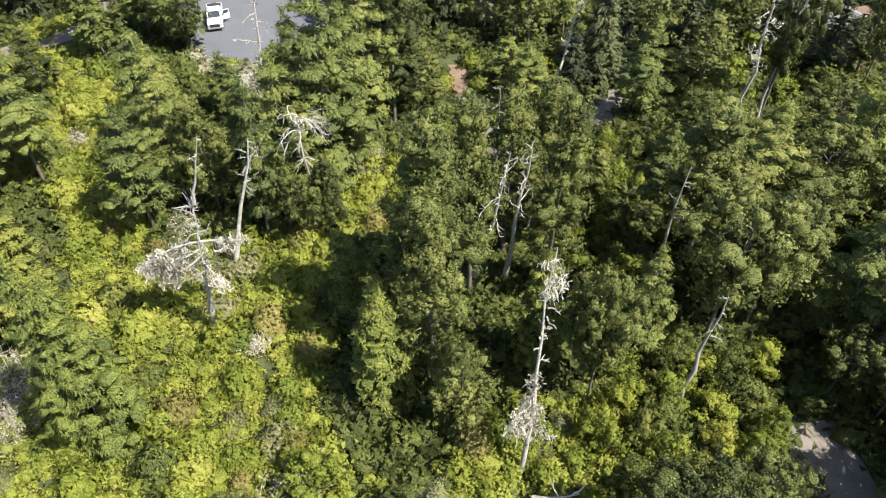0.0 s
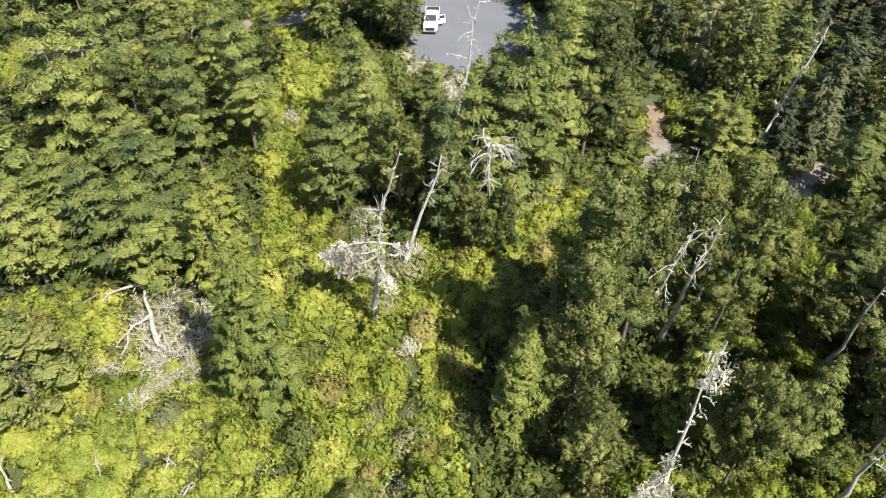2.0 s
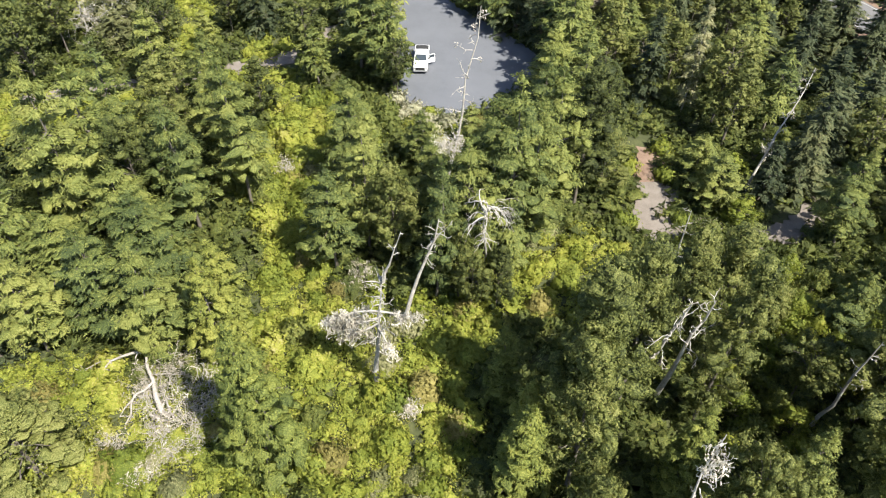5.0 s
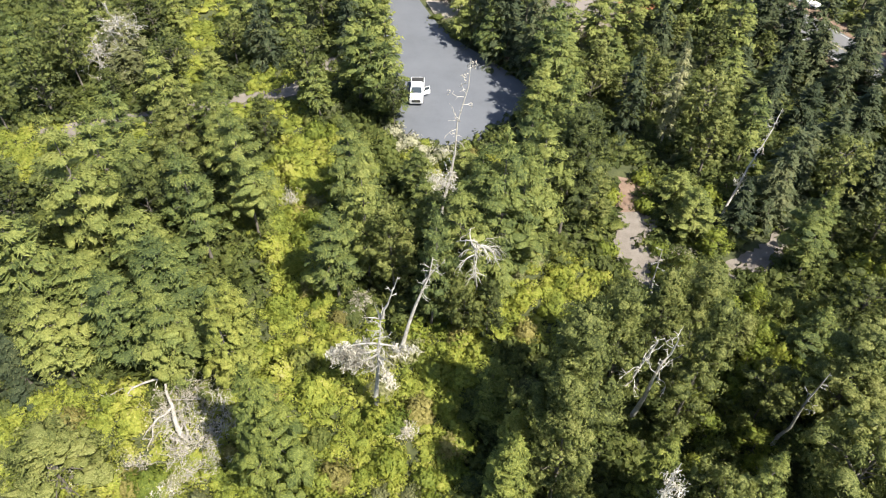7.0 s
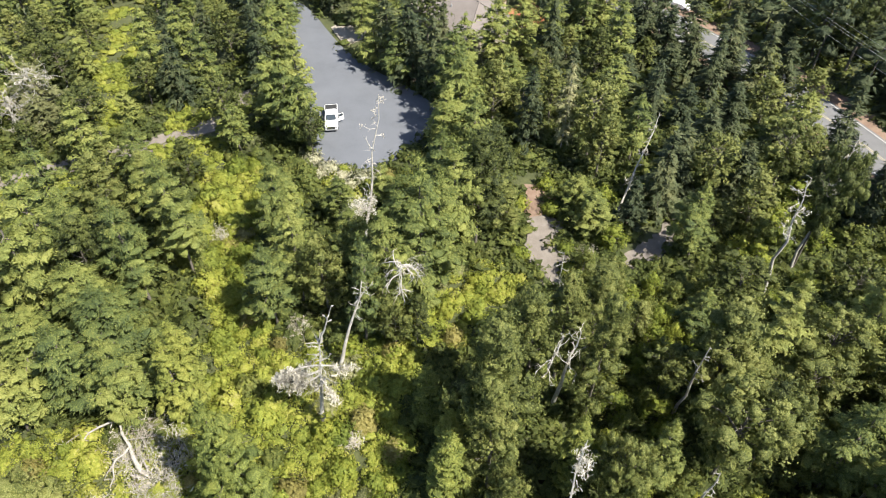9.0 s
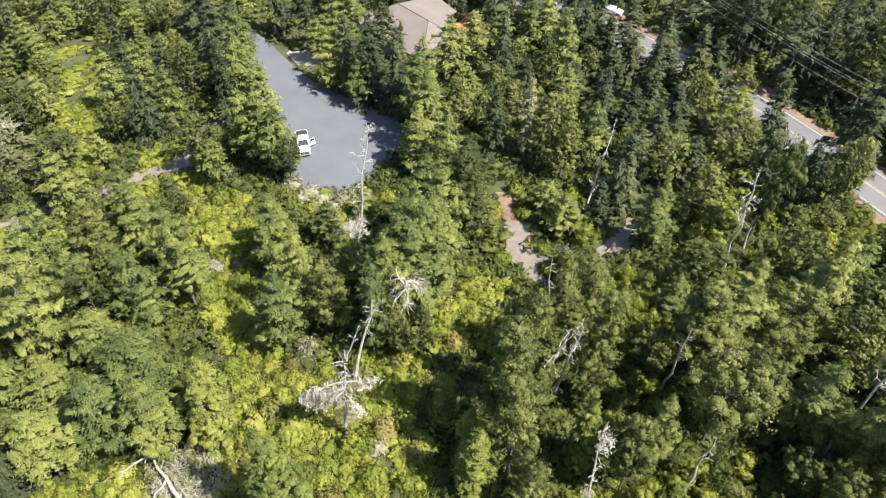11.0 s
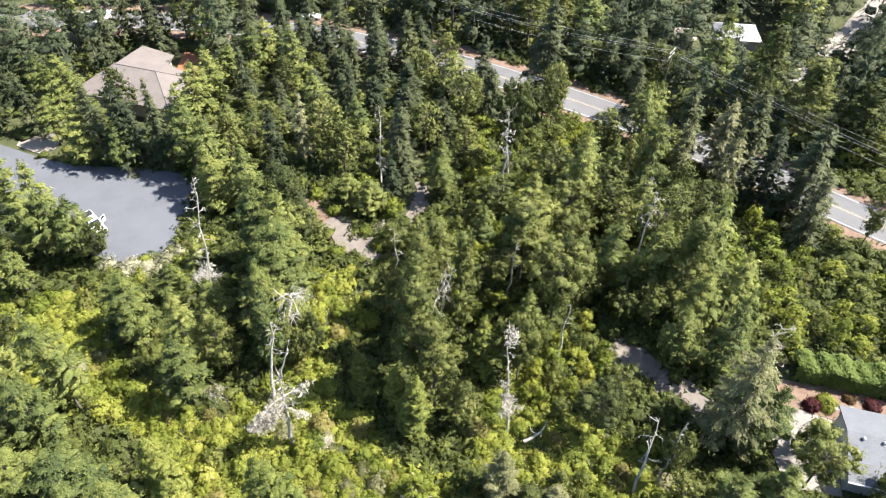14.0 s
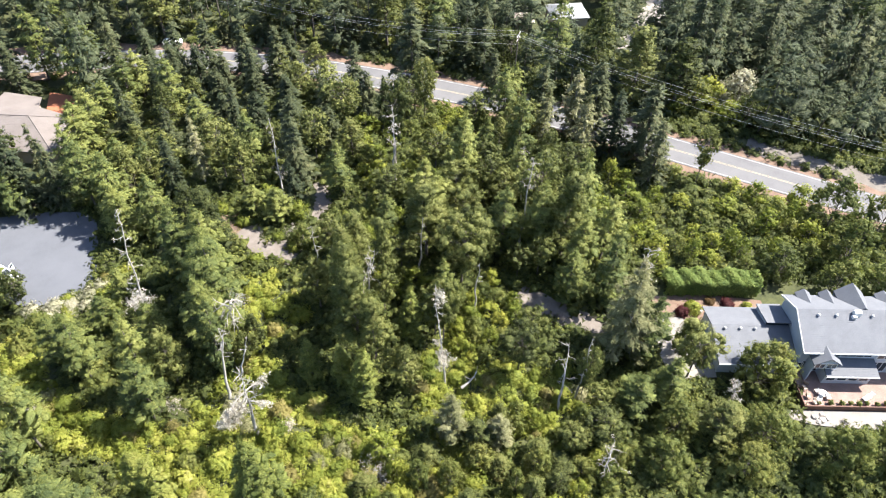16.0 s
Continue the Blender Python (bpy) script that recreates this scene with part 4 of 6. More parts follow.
# local x runs back from the front eave, local y along it
bm = bmesh.new()
solid(bm, [(0.6, -1.0), (10.6, -1.0), (13.0, 7.3), (17.1, 8.9), (18.5, 16.0), (0.6, 18.9)], -0.1, 3.05)
part("wall", bm, STUCCO, brown_house, "tan stucco wall")
ROOF_F, ROOF_W, ROOF_T, ROOF_N, ROOF_A, ROOF_L = (0, -1.6, 3.2), (11.2, -1.6, 3.2), (13.6, 6.8, 3.75), (17.8, 8.3, 3.2), (19.2, 16.6, 3.2), (0, 19.5, 3.2)
RIDGE = ((8.0, 5.6, 5.6), (8.0, 14.7, 5.6))
roof_plane(brown_house, [ROOF_F, ROOF_L, RIDGE[1], RIDGE[0]], mat=BROWN, courses=22)
for corners, text in (((ROOF_W, ROOF_F, RIDGE[0]), "grey-brown hip end"), ((RIDGE[0], ROOF_T, ROOF_W), "grey-brown rear slope"), ((RIDGE[0], RIDGE[1], ROOF_T), "grey-brown rear slope"), ((RIDGE[1], ROOF_A, ROOF_N, ROOF_T), "grey-brown rear slope"), ((ROOF_L, ROOF_A, RIDGE[1]), "grey-brown hip end")):
    bm = bmesh.new()
    slab(bm, corners, 0.16)
    part("roof", bm, BROWN, brown_house, text)
for a, b in ((RIDGE[0], RIDGE[1]), (ROOF_W, RIDGE[0]), (ROOF_F, RIDGE[0]), (ROOF_L, RIDGE[1])):
    part_line = [(np.array(Vector(a).lerp(Vector(b), k)) + np.array((0, 0, 0.01)), 0.13) for k in (0, 0.5, 1)]
    under("ridge_cap", mesh_of("ridge_cap", *tubes([part_line], 6), BROWN), brown_house, "grey-brown ridge tiles")
for x, y in ((4.2, 9.0), (5.0, 12.4)):
    bm = bmesh.new()
    bmesh.ops.create_cone(bm, cap_ends=True, segments=10, radius1=0.14, radius2=0.12, depth=0.5, matrix=Matrix.Translation((x, y, 3.2 + 0.3 * x + 0.2)))
    part("roof_vent", bm, METAL, brown_house, "grey metal roof vent")
bm = bmesh.new()
solid(bm, [tuple((brown_house.matrix_world @ Vector(p + (0,))).xy) for p in ((12.6, 1.0), (22.4, 2.0), (24.0, 10.4), (18.4, 8.6), (13.8, 6.6))], -0.3, 0.3)
setting("tile_terrace", bm, TILE, "orange-red tiled terrace behind the brown house", "terrace")
bm = bmesh.new()
SAND_BAY = [(-37.8, 117.4), (-35.6, 114.0), (-33.6, 111.4), (-31.4, 113.6), (-29.2, 117.6), (-28.4, 121.2), (-30.4, 122.2), (-32.6, 119.4), (-35.0, 118.8), (-36.6, 119.6)]
solid(bm, SAND_BAY, -0.3, 0.055)
setting("sand_bay", bm, SAND, "pale sandy bay beside the parking area", "bay")


# ---- houses beyond the road ----
def cottage(x, y, turn, long, deep, eave, ridge, mat, label):
    c = empty("cottage", label, "house", "houses beyond the road")
    c.matrix_world = pose(x, y, 0, 0, 0, turn)
    wall_box(c, 0.3, long - 0.3, 0.3, deep - 0.3, -0.1, eave, STUCCO)
    roof_plane(c, [(0, -0.2, eave), (long, -0.2, eave), (long - 2, deep / 2, ridge), (2, deep / 2, ridge)], mat=mat, courses=10)
    roof_plane(c, [(long, deep + 0.2, eave), (0, deep + 0.2, eave), (2, deep / 2, ridge + 0.004), (long - 2, deep / 2, ridge + 0.004)], mat=mat, courses=10)
    for q in ([(0, deep + 0.2, eave), (0, -0.2, eave), (2, deep / 2, ridge)], [(long, -0.2, eave), (long, deep + 0.2, eave), (long - 2, deep / 2, ridge)]):
        bm = bmesh.new()
        slab(bm, q, 0.16)
        part("roof", bm, mat, c)


PALE_ROOF = surface("pale_roofing", [(0.3, (0.29, 0.295, 0.30)), (0.6, (0.37, 0.375, 0.38))], 0.5, 0.8, 0.2, 6.0)
cottage(98.0, 76.5, -38, 9.5, 7.5, 3.2, 5.0, PALE_ROOF, "white-roofed small house among trees")
cottage(94.0, 79.0, 40, 5.0, 4.5, 2.6, 3.8, STUCCO, "tan-roofed shed among trees")
cottage(-22.0, 152.0, -20, 9.0, 7.0, 3.0, 4.6, PALE_ROOF, "pale-roofed small house among trees")

# ---- pickup truck ----
WHITE_PAINT, _n, _l, _b = nodes_of("white_car_paint")
_b.inputs["Base Color"].default_value, _b.inputs["Roughness"].default_value, _b.inputs["Coat Weight"].default_value = (0.80, 0.81, 0.82, 1), 0.35, 0.5
truck = empty("pickup_truck", "white crew-cab pickup with its door open on the parking area", "pickup truck")


def hull(bm, stations):
    """A body lofted through cross-sections along y: (y, half width, low z, high z, half width at the top)."""
    rows = [[bm.verts.new(p) for p in ((-w, y, a), (w, y, a), (w, y, a + (b - a) * 0.7), (t, y, b), (-t, y, b), (-w, y, a + (b - a) * 0.7))] for y, w, a, b, t in stations]
    for p, q in zip(rows, rows[1:]):
        for i in range(6):
            bm.faces.new((p[i], p[(i + 1) % 6], q[(i + 1) % 6], q[i]))
    bm.faces.new(rows[0][::-1])
    bm.faces.new(rows[-1])


bm = bmesh.new()
hull(bm, [(-2.95, 0.86, 0.55, 1.0, 0.80), (-2.8, 0.98, 0.45, 1.12, 0.90), (-2.0, 1.0, 0.42, 1.18, 0.92), (-1.45, 1.0, 0.42, 1.22, 0.92), (0.95, 1.0, 0.42, 1.22, 0.94)])
part("body", bm, WHITE_PAINT, truck)
bm = bmesh.new()
hull(bm, [(-1.5, 0.92, 1.18, 1.24, 0.88), (-0.75, 0.92, 1.18, 1.84, 0.74), (0.55, 0.92, 1.18, 1.87, 0.74), (0.92, 0.92, 1.18, 1.7, 0.76)])
part("cab", bm, WHITE_PAINT, truck)
bm = bmesh.new()
slab(bm, [(-0.84, -1.47, 1.27), (0.84, -1.47, 1.27), (0.69, -0.80, 1.835), (-0.69, -0.80, 1.835)], 0.02)
part("windscreen", bm, PANE, truck, "dark windscreen")
for sx in (-1, 1):
    bm = bmesh.new()
    box(bm, 0.80 * sx - 0.04, 0.80 * sx + 0.06, -0.65, 0.8, 1.34, 1.72, pose(0, 0, 0) @ Matrix.Translation((0.045 * sx, 0, 0)))
    part("side_window", bm, PANE, truck)
bm = bmesh.new()
for x0, x1, y0, y1, z0, z1 in ((-1.0, -0.9, 0.95, 2.9, 0.5, 1.2), (0.9, 1.0, 0.95, 2.9, 0.5, 1.2), (-1.0, 1.0, 2.82, 2.92, 0.5, 1.2), (-0.9, 0.9, 0.95, 2.82, 0.5, 0.66)):
    box(bm, x0, x1, y0, y1, z0, z1)
part("bed", bm, WHITE_PAINT, truck)
bm = bmesh.new()
box(bm, -0.88, 0.88, 0.98, 2.8, 0.67, 0.72)
part("bed_liner", bm, DARK, truck, "dark bed liner")
bm = bmesh.new()
box(bm, -0.93, 0.93, 0.98, 2.84, 1.17, 1.225)
part("bed_cover", bm, DARK, truck, "black soft bed cover", 0.015)
bm = bmesh.new()
box(bm, -0.62, 0.62, -3.04, -2.9, 0.66, 1.03)
part("grille", bm, DARK, truck, "black grille")
bm = bmesh.new()
box(bm, -0.95, 0.95, -3.06, -2.86, 0.42, 0.64)
part("bumper", bm, METAL, truck, "grey bumper", 0.03)
for sx in (-0.8, 0.8):
    bm = bmesh.new()
    box(bm, sx - 0.14, sx + 0.14, -2.97, -2.86, 0.78, 0.96)
    part("headlight", bm, METAL, truck, "clear headlight", 0.02)
for sx in (-0.9, 0.9):
    for y in (-1.95, 1.85):
        w = empty("wheel", "", "")
        w.parent, w.location = truck, (sx, y, 0.39)
        bm = bmesh.new()
        bmesh.ops.create_cone(bm, cap_ends=True, segments=18, radius1=0.39, radius2=0.39, depth=0.26, matrix=pose(0, 0, 0, 0, 90))
        part("tyre", bm, DARK, w)
        bm = bmesh.new()
        bmesh.ops.create_cone(bm, cap_ends=True, segments=14, radius1=0.23, radius2=0.23, depth=0.28, matrix=pose(0, 0, 0, 0, 90))
        part("rim", bm, METAL, w)
door = empty("door", "", "")
door.parent, door.matrix_local = truck, pose(1.0, -0.75, 0, 0, 0, -64)
bm = bmesh.new()
box(bm, -0.05, 0.05, 0, 1.05, 0.5, 1.2)
part("door_panel", bm, WHITE_PAINT, door, "open white door", 0.02)
bm = bmesh.new()
for y0, y1, z0, z1 in ((0.1, 0.16, 1.2, 1.75), (0.95, 1.02, 1.2, 1.75), (0.1, 1.02, 1.69, 1.76)):
    box(bm, -0.03, 0.03, y0, y1, z0, z1)
part("window_frame", bm, WHITE_PAINT, door)
bm = bmesh.new()
box(bm, -0.01, 0.01, 0.16, 0.95, 1.2, 1.69)
part("pane", bm, PANE, door)
for sx in (-1.12, 1.12):
    bm = bmesh.new()
    box(bm, sx - 0.1, sx + 0.1, -0.98, -0.88, 1.18, 1.4)
    part("mirror", bm, DARK, truck, "black wing mirror", 0.02)
truck.matrix_world = pose(-30.4, 88.1, 0.065, 0, 0, 14)
bm = bmesh.new()
parked = empty("parked_car", "white car parked on a far drive among trees", "car")
hull(bm, [(-2.2, 0.8, 0.3, 0.75, 0.74), (-1.2, 0.88, 0.3, 0.95, 0.8), (-0.5, 0.88, 0.3, 1.42, 0.62), (1.0, 0.88, 0.3, 1.45, 0.62), (2.1, 0.84, 0.3, 0.95, 0.76)])
part("body", bm, WHITE_PAINT, parked)
for sx in (-0.8, 0.8):
    for y in (-1.35, 1.3):
        bm = bmesh.new()
        bmesh.ops.create_cone(bm, cap_ends=True, segments=14, radius1=0.32, radius2=0.32, depth=0.2, matrix=pose(sx, y, 0.32, 0, 90))
        part("wheel", bm, DARK, parked)
parked.matrix_world = pose(28.0, 134.5, 0.0, 0, 0, 60)

# ---- power line ----
POLEWOOD = surface("pole_wood", [(0.3, (0.10, 0.08, 0.06)), (0.6, (0.20, 0.17, 0.14))], 2.0, 0.9, 0.3, 12.0)


def power_pole(x, y, tall, turn):
    p = empty("power_pole", "tall wooden power pole with a pale crossarm", "power pole", "poles along the road")
    p.matrix_world = pose(x, y, 0, 0, 0, turn)
    under("pole", mesh_of("pole", *tubes([[(np.array((0, 0, -0.1)), 0.17), (np.array((0, 0, tall * 0.5)), 0.14), (np.array((0, 0, tall + 0.3)), 0.11)]], 8), POLEWOOD), p)
    for z in (tall, tall - 0.9):
        bm = bmesh.new()
        box(bm, -1.4, 1.4, -0.07, 0.07, z - 0.08, z + 0.08)
        part("crossarm", bm, BLEACHED, p, "pale weathered crossarm")
    for sx in (-1.25, -0.45, 0.45, 1.25):
        bm = bmesh.new()
        bmesh.ops.create_cone(bm, cap_ends=True, segments=8, radius1=0.06, radius2=0.04, depth=0.22, matrix=Matrix.Translation((sx, 0, tall + 0.19)))
        part("insulator", bm, TRIMMING, p)
    return p


POLES = [(38.0, 128.0, 12.0, 46), (73.0, 67.5, 12.0, 24), (98.5, -17.0, 10.0, 18), (122.0, -92.0, 11.0, 18)]
for x, y, h, a in POLES:
    power_pole(x, y, h, a)
WIRE = surface("wire", [(0.3, (0.34, 0.345, 0.35)), (0.6, (0.48, 0.485, 0.49))], 3.0, 0.6, 0.0, 20.0)
for (x0, y0, h0, a0), (x1, y1, h1, a1) in zip(POLES, POLES[1:]):
    for sx, dz in ((-1.25, 0.3), (-0.45, 0.3), (1.25, 0.3), (0.0, -2.2)):
        p = Vector((x0 + sx * math.cos(radians(a0)), y0 + sx * math.sin(radians(a0)), h0 + dz))
        q = Vector((x1 + sx * math.cos(radians(a1)), y1 + sx * math.sin(radians(a1)), h1 + dz))
        line = [(np.array(p.lerp(q, s) - Vector((0, 0, 9.0 * s * (1 - s)))), 0.017) for s in np.linspace(0, 1, 17)]
        tagged(new("power_line", mesh_of("power_line", *tubes([line], 4), WIRE)), "thin grey overhead wire between poles", "wire", "wires along the road")


# ---- dead trees ----
def crooked(rng, start, way, long, thick, segs=5, wiggle=0.35, droop=0.0):
    p, d = np.array(start, float), np.array(way, float)
    d /= np.linalg.norm(d)
    path = [(p.copy(), thick)]
    for i in range(segs):
        d = d + rng.normal(size=3) * wiggle - np.array((0, 0, droop))
        d /= np.linalg.norm(d)
        p = p + d * long / segs
        path.append((p.copy(), max(thick * (1 - (i + 1) / segs * 0.85), 0.01)))
    return path


def snag(base, top, thick, seed, branches=12, reach=1.6, low=0.4, mat=DEADWOOD, label="bare weathered grey dead tree trunk with broken branches", twigs=3, lichen=0, crown=0):
    """A dead tree: a leaning tapered trunk, broken crooked branches with twigs, tufts of lichen."""
    rng = np.random.default_rng(seed)
    b, t = np.array(base, float), np.array(top, float)
    ob = empty("dead_tree", label, "dead tree", "standing dead trees")
    ob.location = base
    off = rng.normal(size=(7, 3)) * np.linalg.norm(t - b) * 0.011
    off[0] = off[-1] = 0
    axis = [(b + (t - b) * s + o - b, max(thick * (1 - 0.85 * s), 0.03)) for s, o in zip(np.linspace(0, 1, 7), off)]
    under("trunk", mesh_of("trunk", *tubes([axis], 8), mat), ob)
    tall = np.linalg.norm(t - b)
    tips = []
    for i in range(branches):
        s = low + (1 - low) * (i + rng.uniform(0, 1)) / branches
        s = min(s, 0.985)
        at = (t - b) * s
        az = 2.4 * i + rng.normal() * 0.5
        way = np.array((math.cos(az), math.sin(az), rng.uniform(-0.25, 0.5)))
        long = reach * rng.uniform(0.45, 1.4) * (1.15 - 0.5 * s)
        path = crooked(rng, at, way, long, max(0.05, thick * 0.40 * (1.1 - s)), 5, 0.34)
        paths = [path]
        for k in range(twigs):
            q, r = path[2 + k % 4]
            paths.append(crooked(rng, q, path[3][0] - path[2][0] + rng.normal(size=3) * 0.35, long * rng.uniform(0.25, 0.5), r * 0.6 + 0.022, 3, 0.45))
        under("branch", mesh_of("branch", *tubes(paths, 5), mat), ob)
        tips += [p[-1][0] for p in paths] + [path[3][0]]
    if lichen:
        tips = np.array(tips)[rng.integers(0, len(tips), lichen)] + rng.normal(size=(lichen, 3)) * 0.15
        V, Q, N = sprays(rng, tips, rng.normal(size=tips.shape), 0.26, 8, 0.3, 0.7, 0.0)
        tagged(tagged(under("lichen", mesh_of("lichen", V, Q, TWIG), ob), kind="stuff"), "pale hanging lichen", kind="stuff")
    return ob


def drape(ob, rng, places, each, long=0.5):
    """Pale lichen that hangs from the twigs at these places."""
    at = np.repeat(np.array(places), each, axis=0)
    at = at + rng.normal(size=at.shape) * np.array((0.16, 0.16, 0.14))
    flat = rng.normal(size=at.shape) * np.array((1, 1, 0.3)) + np.array((0, 0, 0.7))
    V, Q, N = feathers(rng, at, np.tile((0.0, 0.0, -1.0), (len(at), 1)), flat, long, 5, 0.10, 0.5, 0.5, 0.14)
    tagged(under("lichen", mesh_of("lichen", V, Q, LICHEN, N), ob, "pale hanging lichen"), kind="stuff")


def twig_heap(x, y, z, r, seed, n=60, label="pale grey heap of dead lichened twigs", name="dead_shrub", size=0.45):
    """A dead shrub or brush pile: many thin crooked pale twigs."""
    rng = np.random.default_rng(seed)
    paths = []
    for i in range(n):
        az, el = rng.uniform(0, 6.28), rng.uniform(0.1, 1.2)
        way = np.array((math.cos(az) * math.cos(el), math.sin(az) * math.cos(el), math.sin(el)))
        paths.append(crooked(rng, rng.normal(size=3) * np.array((r, r, r * 0.2)) * 0.35 + np.array((0, 0, 0.1)), way, r * rng.uniform(0.5, 1.1), 0.030, 3, 0.35, 0.14))
    V, Q = tubes(paths, 3)
    ends = np.array([p[-1][0] for p in paths] + [p[2][0] for p in paths])
    ob = empty(name, label, "dead shrub", "dead shrubs")
    ob.location = (x, y, z)
    tagged(under("twig_mass", mesh_of("twig_mass", V, Q, BLEACHED), ob), kind="stuff")
    V, Q, N = sprays(rng, ends, rng.normal(size=ends.shape), size * 0.85, 9 if name == "dead_boughs" else 6, 0.08, 0.8, 0.0)
    tagged(under("lichen", mesh_of("lichen", V, Q, LICHEN if name == "dead_boughs" else TWIG), ob), kind="stuff")
    return ob


main_snag = snag((-18.2, 35.4, 0), (-17.6, 37.0, 12.9), 0.26, 1, 22, 1.7, 0.45, label="bare grey dead tree standing among yellow shrubs", twigs=4)
rng = np.random.default_rng(311)
for i in range(9):
    a = 6.283 * i / 9
    spike = crooked(rng, (0.55, 1.5, 12.2), (0.7 * math.cos(a), 0.7 * math.sin(a), 0.75), rng.uniform(0.8, 1.8), 0.075, 4, 0.22)
    under("branch", mesh_of("branch", *tubes([spike], 5), BLEACHED), main_snag, "broken upright spike")
for i in range(26):
    z, a = rng.uniform(0.8, 12), rng.uniform(0, 6.28)
    stub = crooked(rng, (0.6 * z / 12.9, 1.6 * z / 12.9, z), (math.cos(a), math.sin(a), 0.1), rng.uniform(0.3, 0.75), 0.05, 3, 0.3)
    under("stub", mesh_of("stub", *tubes([stub], 4), BLEACHED), main_snag)
for way, z, long in (((-1.0, -0.15, -0.30), 9.2, 4.6), ((-0.9, 0.1, -0.42), 8.4, 4.2), ((-1.0, -0.4, -0.36), 8.6, 3.8), ((-0.8, -0.1, -0.62), 8.0, 3.4), ((1.0, 0.1, 0.2), 9.2, 2.6), ((0.9, -0.5, -0.25), 7.2, 2.2)):
    arm = crooked(rng, (0.6 * z / 12.9, 1.6 * z / 12.9, z), way, long, 0.11, 7, 0.13)
    twigs = [crooked(rng, arm[k][0], np.array(way) + rng.normal(size=3) * 0.5 - np.array((0, 0, 0.5)), rng.uniform(0.7, 1.5), 0.035, 4, 0.3, 0.12) for k in (2, 3, 4, 4, 5, 5, 6, 6, 7)]
    under("branch", mesh_of("branch", *tubes([arm] + twigs, 5), BLEACHED), main_snag, "long lichen-hung limb")
    drape(main_snag, rng, [q[0] for path in [arm[3:]] + twigs for q in path[1:]], 3 if way[0] < 0 else 1, 0.6)
snag((-17.3, 36.8, 12.6), (-15.6, 36.5, 18.6), 0.12, 2, 4, 0.8, 0.5, mat=BLEACHED, label="thin pale dead spar rising from a dead tree")
twig_heap(-19.2, 61.8, 6.4, 1.8, 303, 60, "pale tangled dead boughs low on a dead tree", "dead_boughs")
snag((-18.3, 42.2, 0), (-15.4, 45.3, 12.0), 0.27, 4, 12, 1.5, 0.62, label="leaning grey dead trunk with a forked top")
snag((-16.2, 44.5, 9.2), (-14.2, 45.2, 12.2), 0.1, 41, 3, 0.8, 0.4, label="forked dead arm of a leaning trunk")
draped = snag((-12.0, 48.2, 0), (-11.8, 47.9, 12.4), 0.14, 5, 5, 1.2, 0.7, mat=DEADWOOD, label="twisted bleached dead crown drooping over a thin trunk", lichen=8)
rng = np.random.default_rng(505)
for i in range(11):
    a = 6.283 * i / 11 + rng.normal() * 0.45
    start = np.array((0.15, -0.25, rng.uniform(10.2, 12.4)))
    arm = crooked(rng, start, (math.cos(a), math.sin(a), rng.uniform(0.6, 1.1)), rng.uniform(2.6, 4.4), rng.uniform(0.07, 0.11), 9, 0.24, 0.30)
    paths = [arm] + [crooked(rng, arm[k][0], np.array((math.cos(a), math.sin(a), -0.6)) + rng.normal(size=3) * 0.6, rng.uniform(0.7, 1.5), 0.045, 4, 0.35, 0.2) for k in (3, 5, 6)]
    under("branch", mesh_of("branch", *tubes(paths, 5), BLEACHED), draped)
low = [crooked(rng, (0.05, -0.1, 8.0), (math.cos(a), math.sin(a), -0.3), rng.uniform(1.2, 2.2), 0.05, 5, 0.3, 0.2) for a in np.linspace(0, 5.6, 8)]
for path in low:
    under("branch", mesh_of("branch", *tubes([path], 5), BLEACHED), draped)
shag = [crooked(rng, (0.15 + rng.uniform(0.2, 1.5), -0.25 + rng.normal() * 0.5, rng.uniform(11.4, 12.6)), (0.5, rng.normal() * 0.5, 0.2), rng.uniform(1.4, 2.8), 0.022, 6, 0.20, 0.36) for _ in range(30)]
tagged(under("twig_mass", mesh_of("twig_mass", *tubes(shag, 3), DEADWOOD), draped, "shaggy mass of hanging twigs"), kind="stuff")
tree("cypress", -14.0, 47.2, 9.6, 1.8); tree("cypress", -10.2, 47.0, 9.0, 1.9); tree("round", -12.4, 45.8, 7.6, 1.6)
snag((-19.4, 61.4, 0), (-16.7, 63.8, 22.0), 0.19, 6, 18, 1.8, 0.35, mat=BLEACHED, label="tall bleached dead tree at the edge of the parking area", lichen=12)
slim = snag((13.0, 71.0, 0), (16.8, 78.3, 12.8), 0.17, 7, 16, 1.1, 0.35, mat=BLEACHED, label="slender leaning pale dead tree with lichen tufts", lichen=10)
rng = np.random.default_rng(707)
drape(slim, rng, [np.array((1.45, 2.7, 4.8)) + rng.normal(size=3) * np.array((0.6, 0.6, 0.4)) for _ in range(22)], 2)
snag((2.6, 41.0, 0), (4.4, 36.9, 17.0), 0.28, 8, 12, 2.0, 0.5, mat=BLEACHED, label="leaning grey dead trunk among pines")
snag((5.2, 41.0, 0), (6.0, 38.0, 16.6), 0.26, 9, 12, 2.0, 0.55, mat=BLEACHED, label="forked bleached dead trunk among pines")
stem = snag((5.4, 23.4, 0), (6.1, 26.4, 18.7), 0.19, 10, 13, 0.9, 0.4, mat=BLEACHED, label="tall crooked pale dead stem hung with lichen", lichen=6)
rng = np.random.default_rng(1010)
drape(stem, rng, [np.array((0.55 * k, 2.3 * k, 17.8 * k)) + rng.normal(size=3) * np.array((0.28, 0.28, 0.2)) for k in np.linspace(0.88, 1.03, 22)], 2)
skirt = []
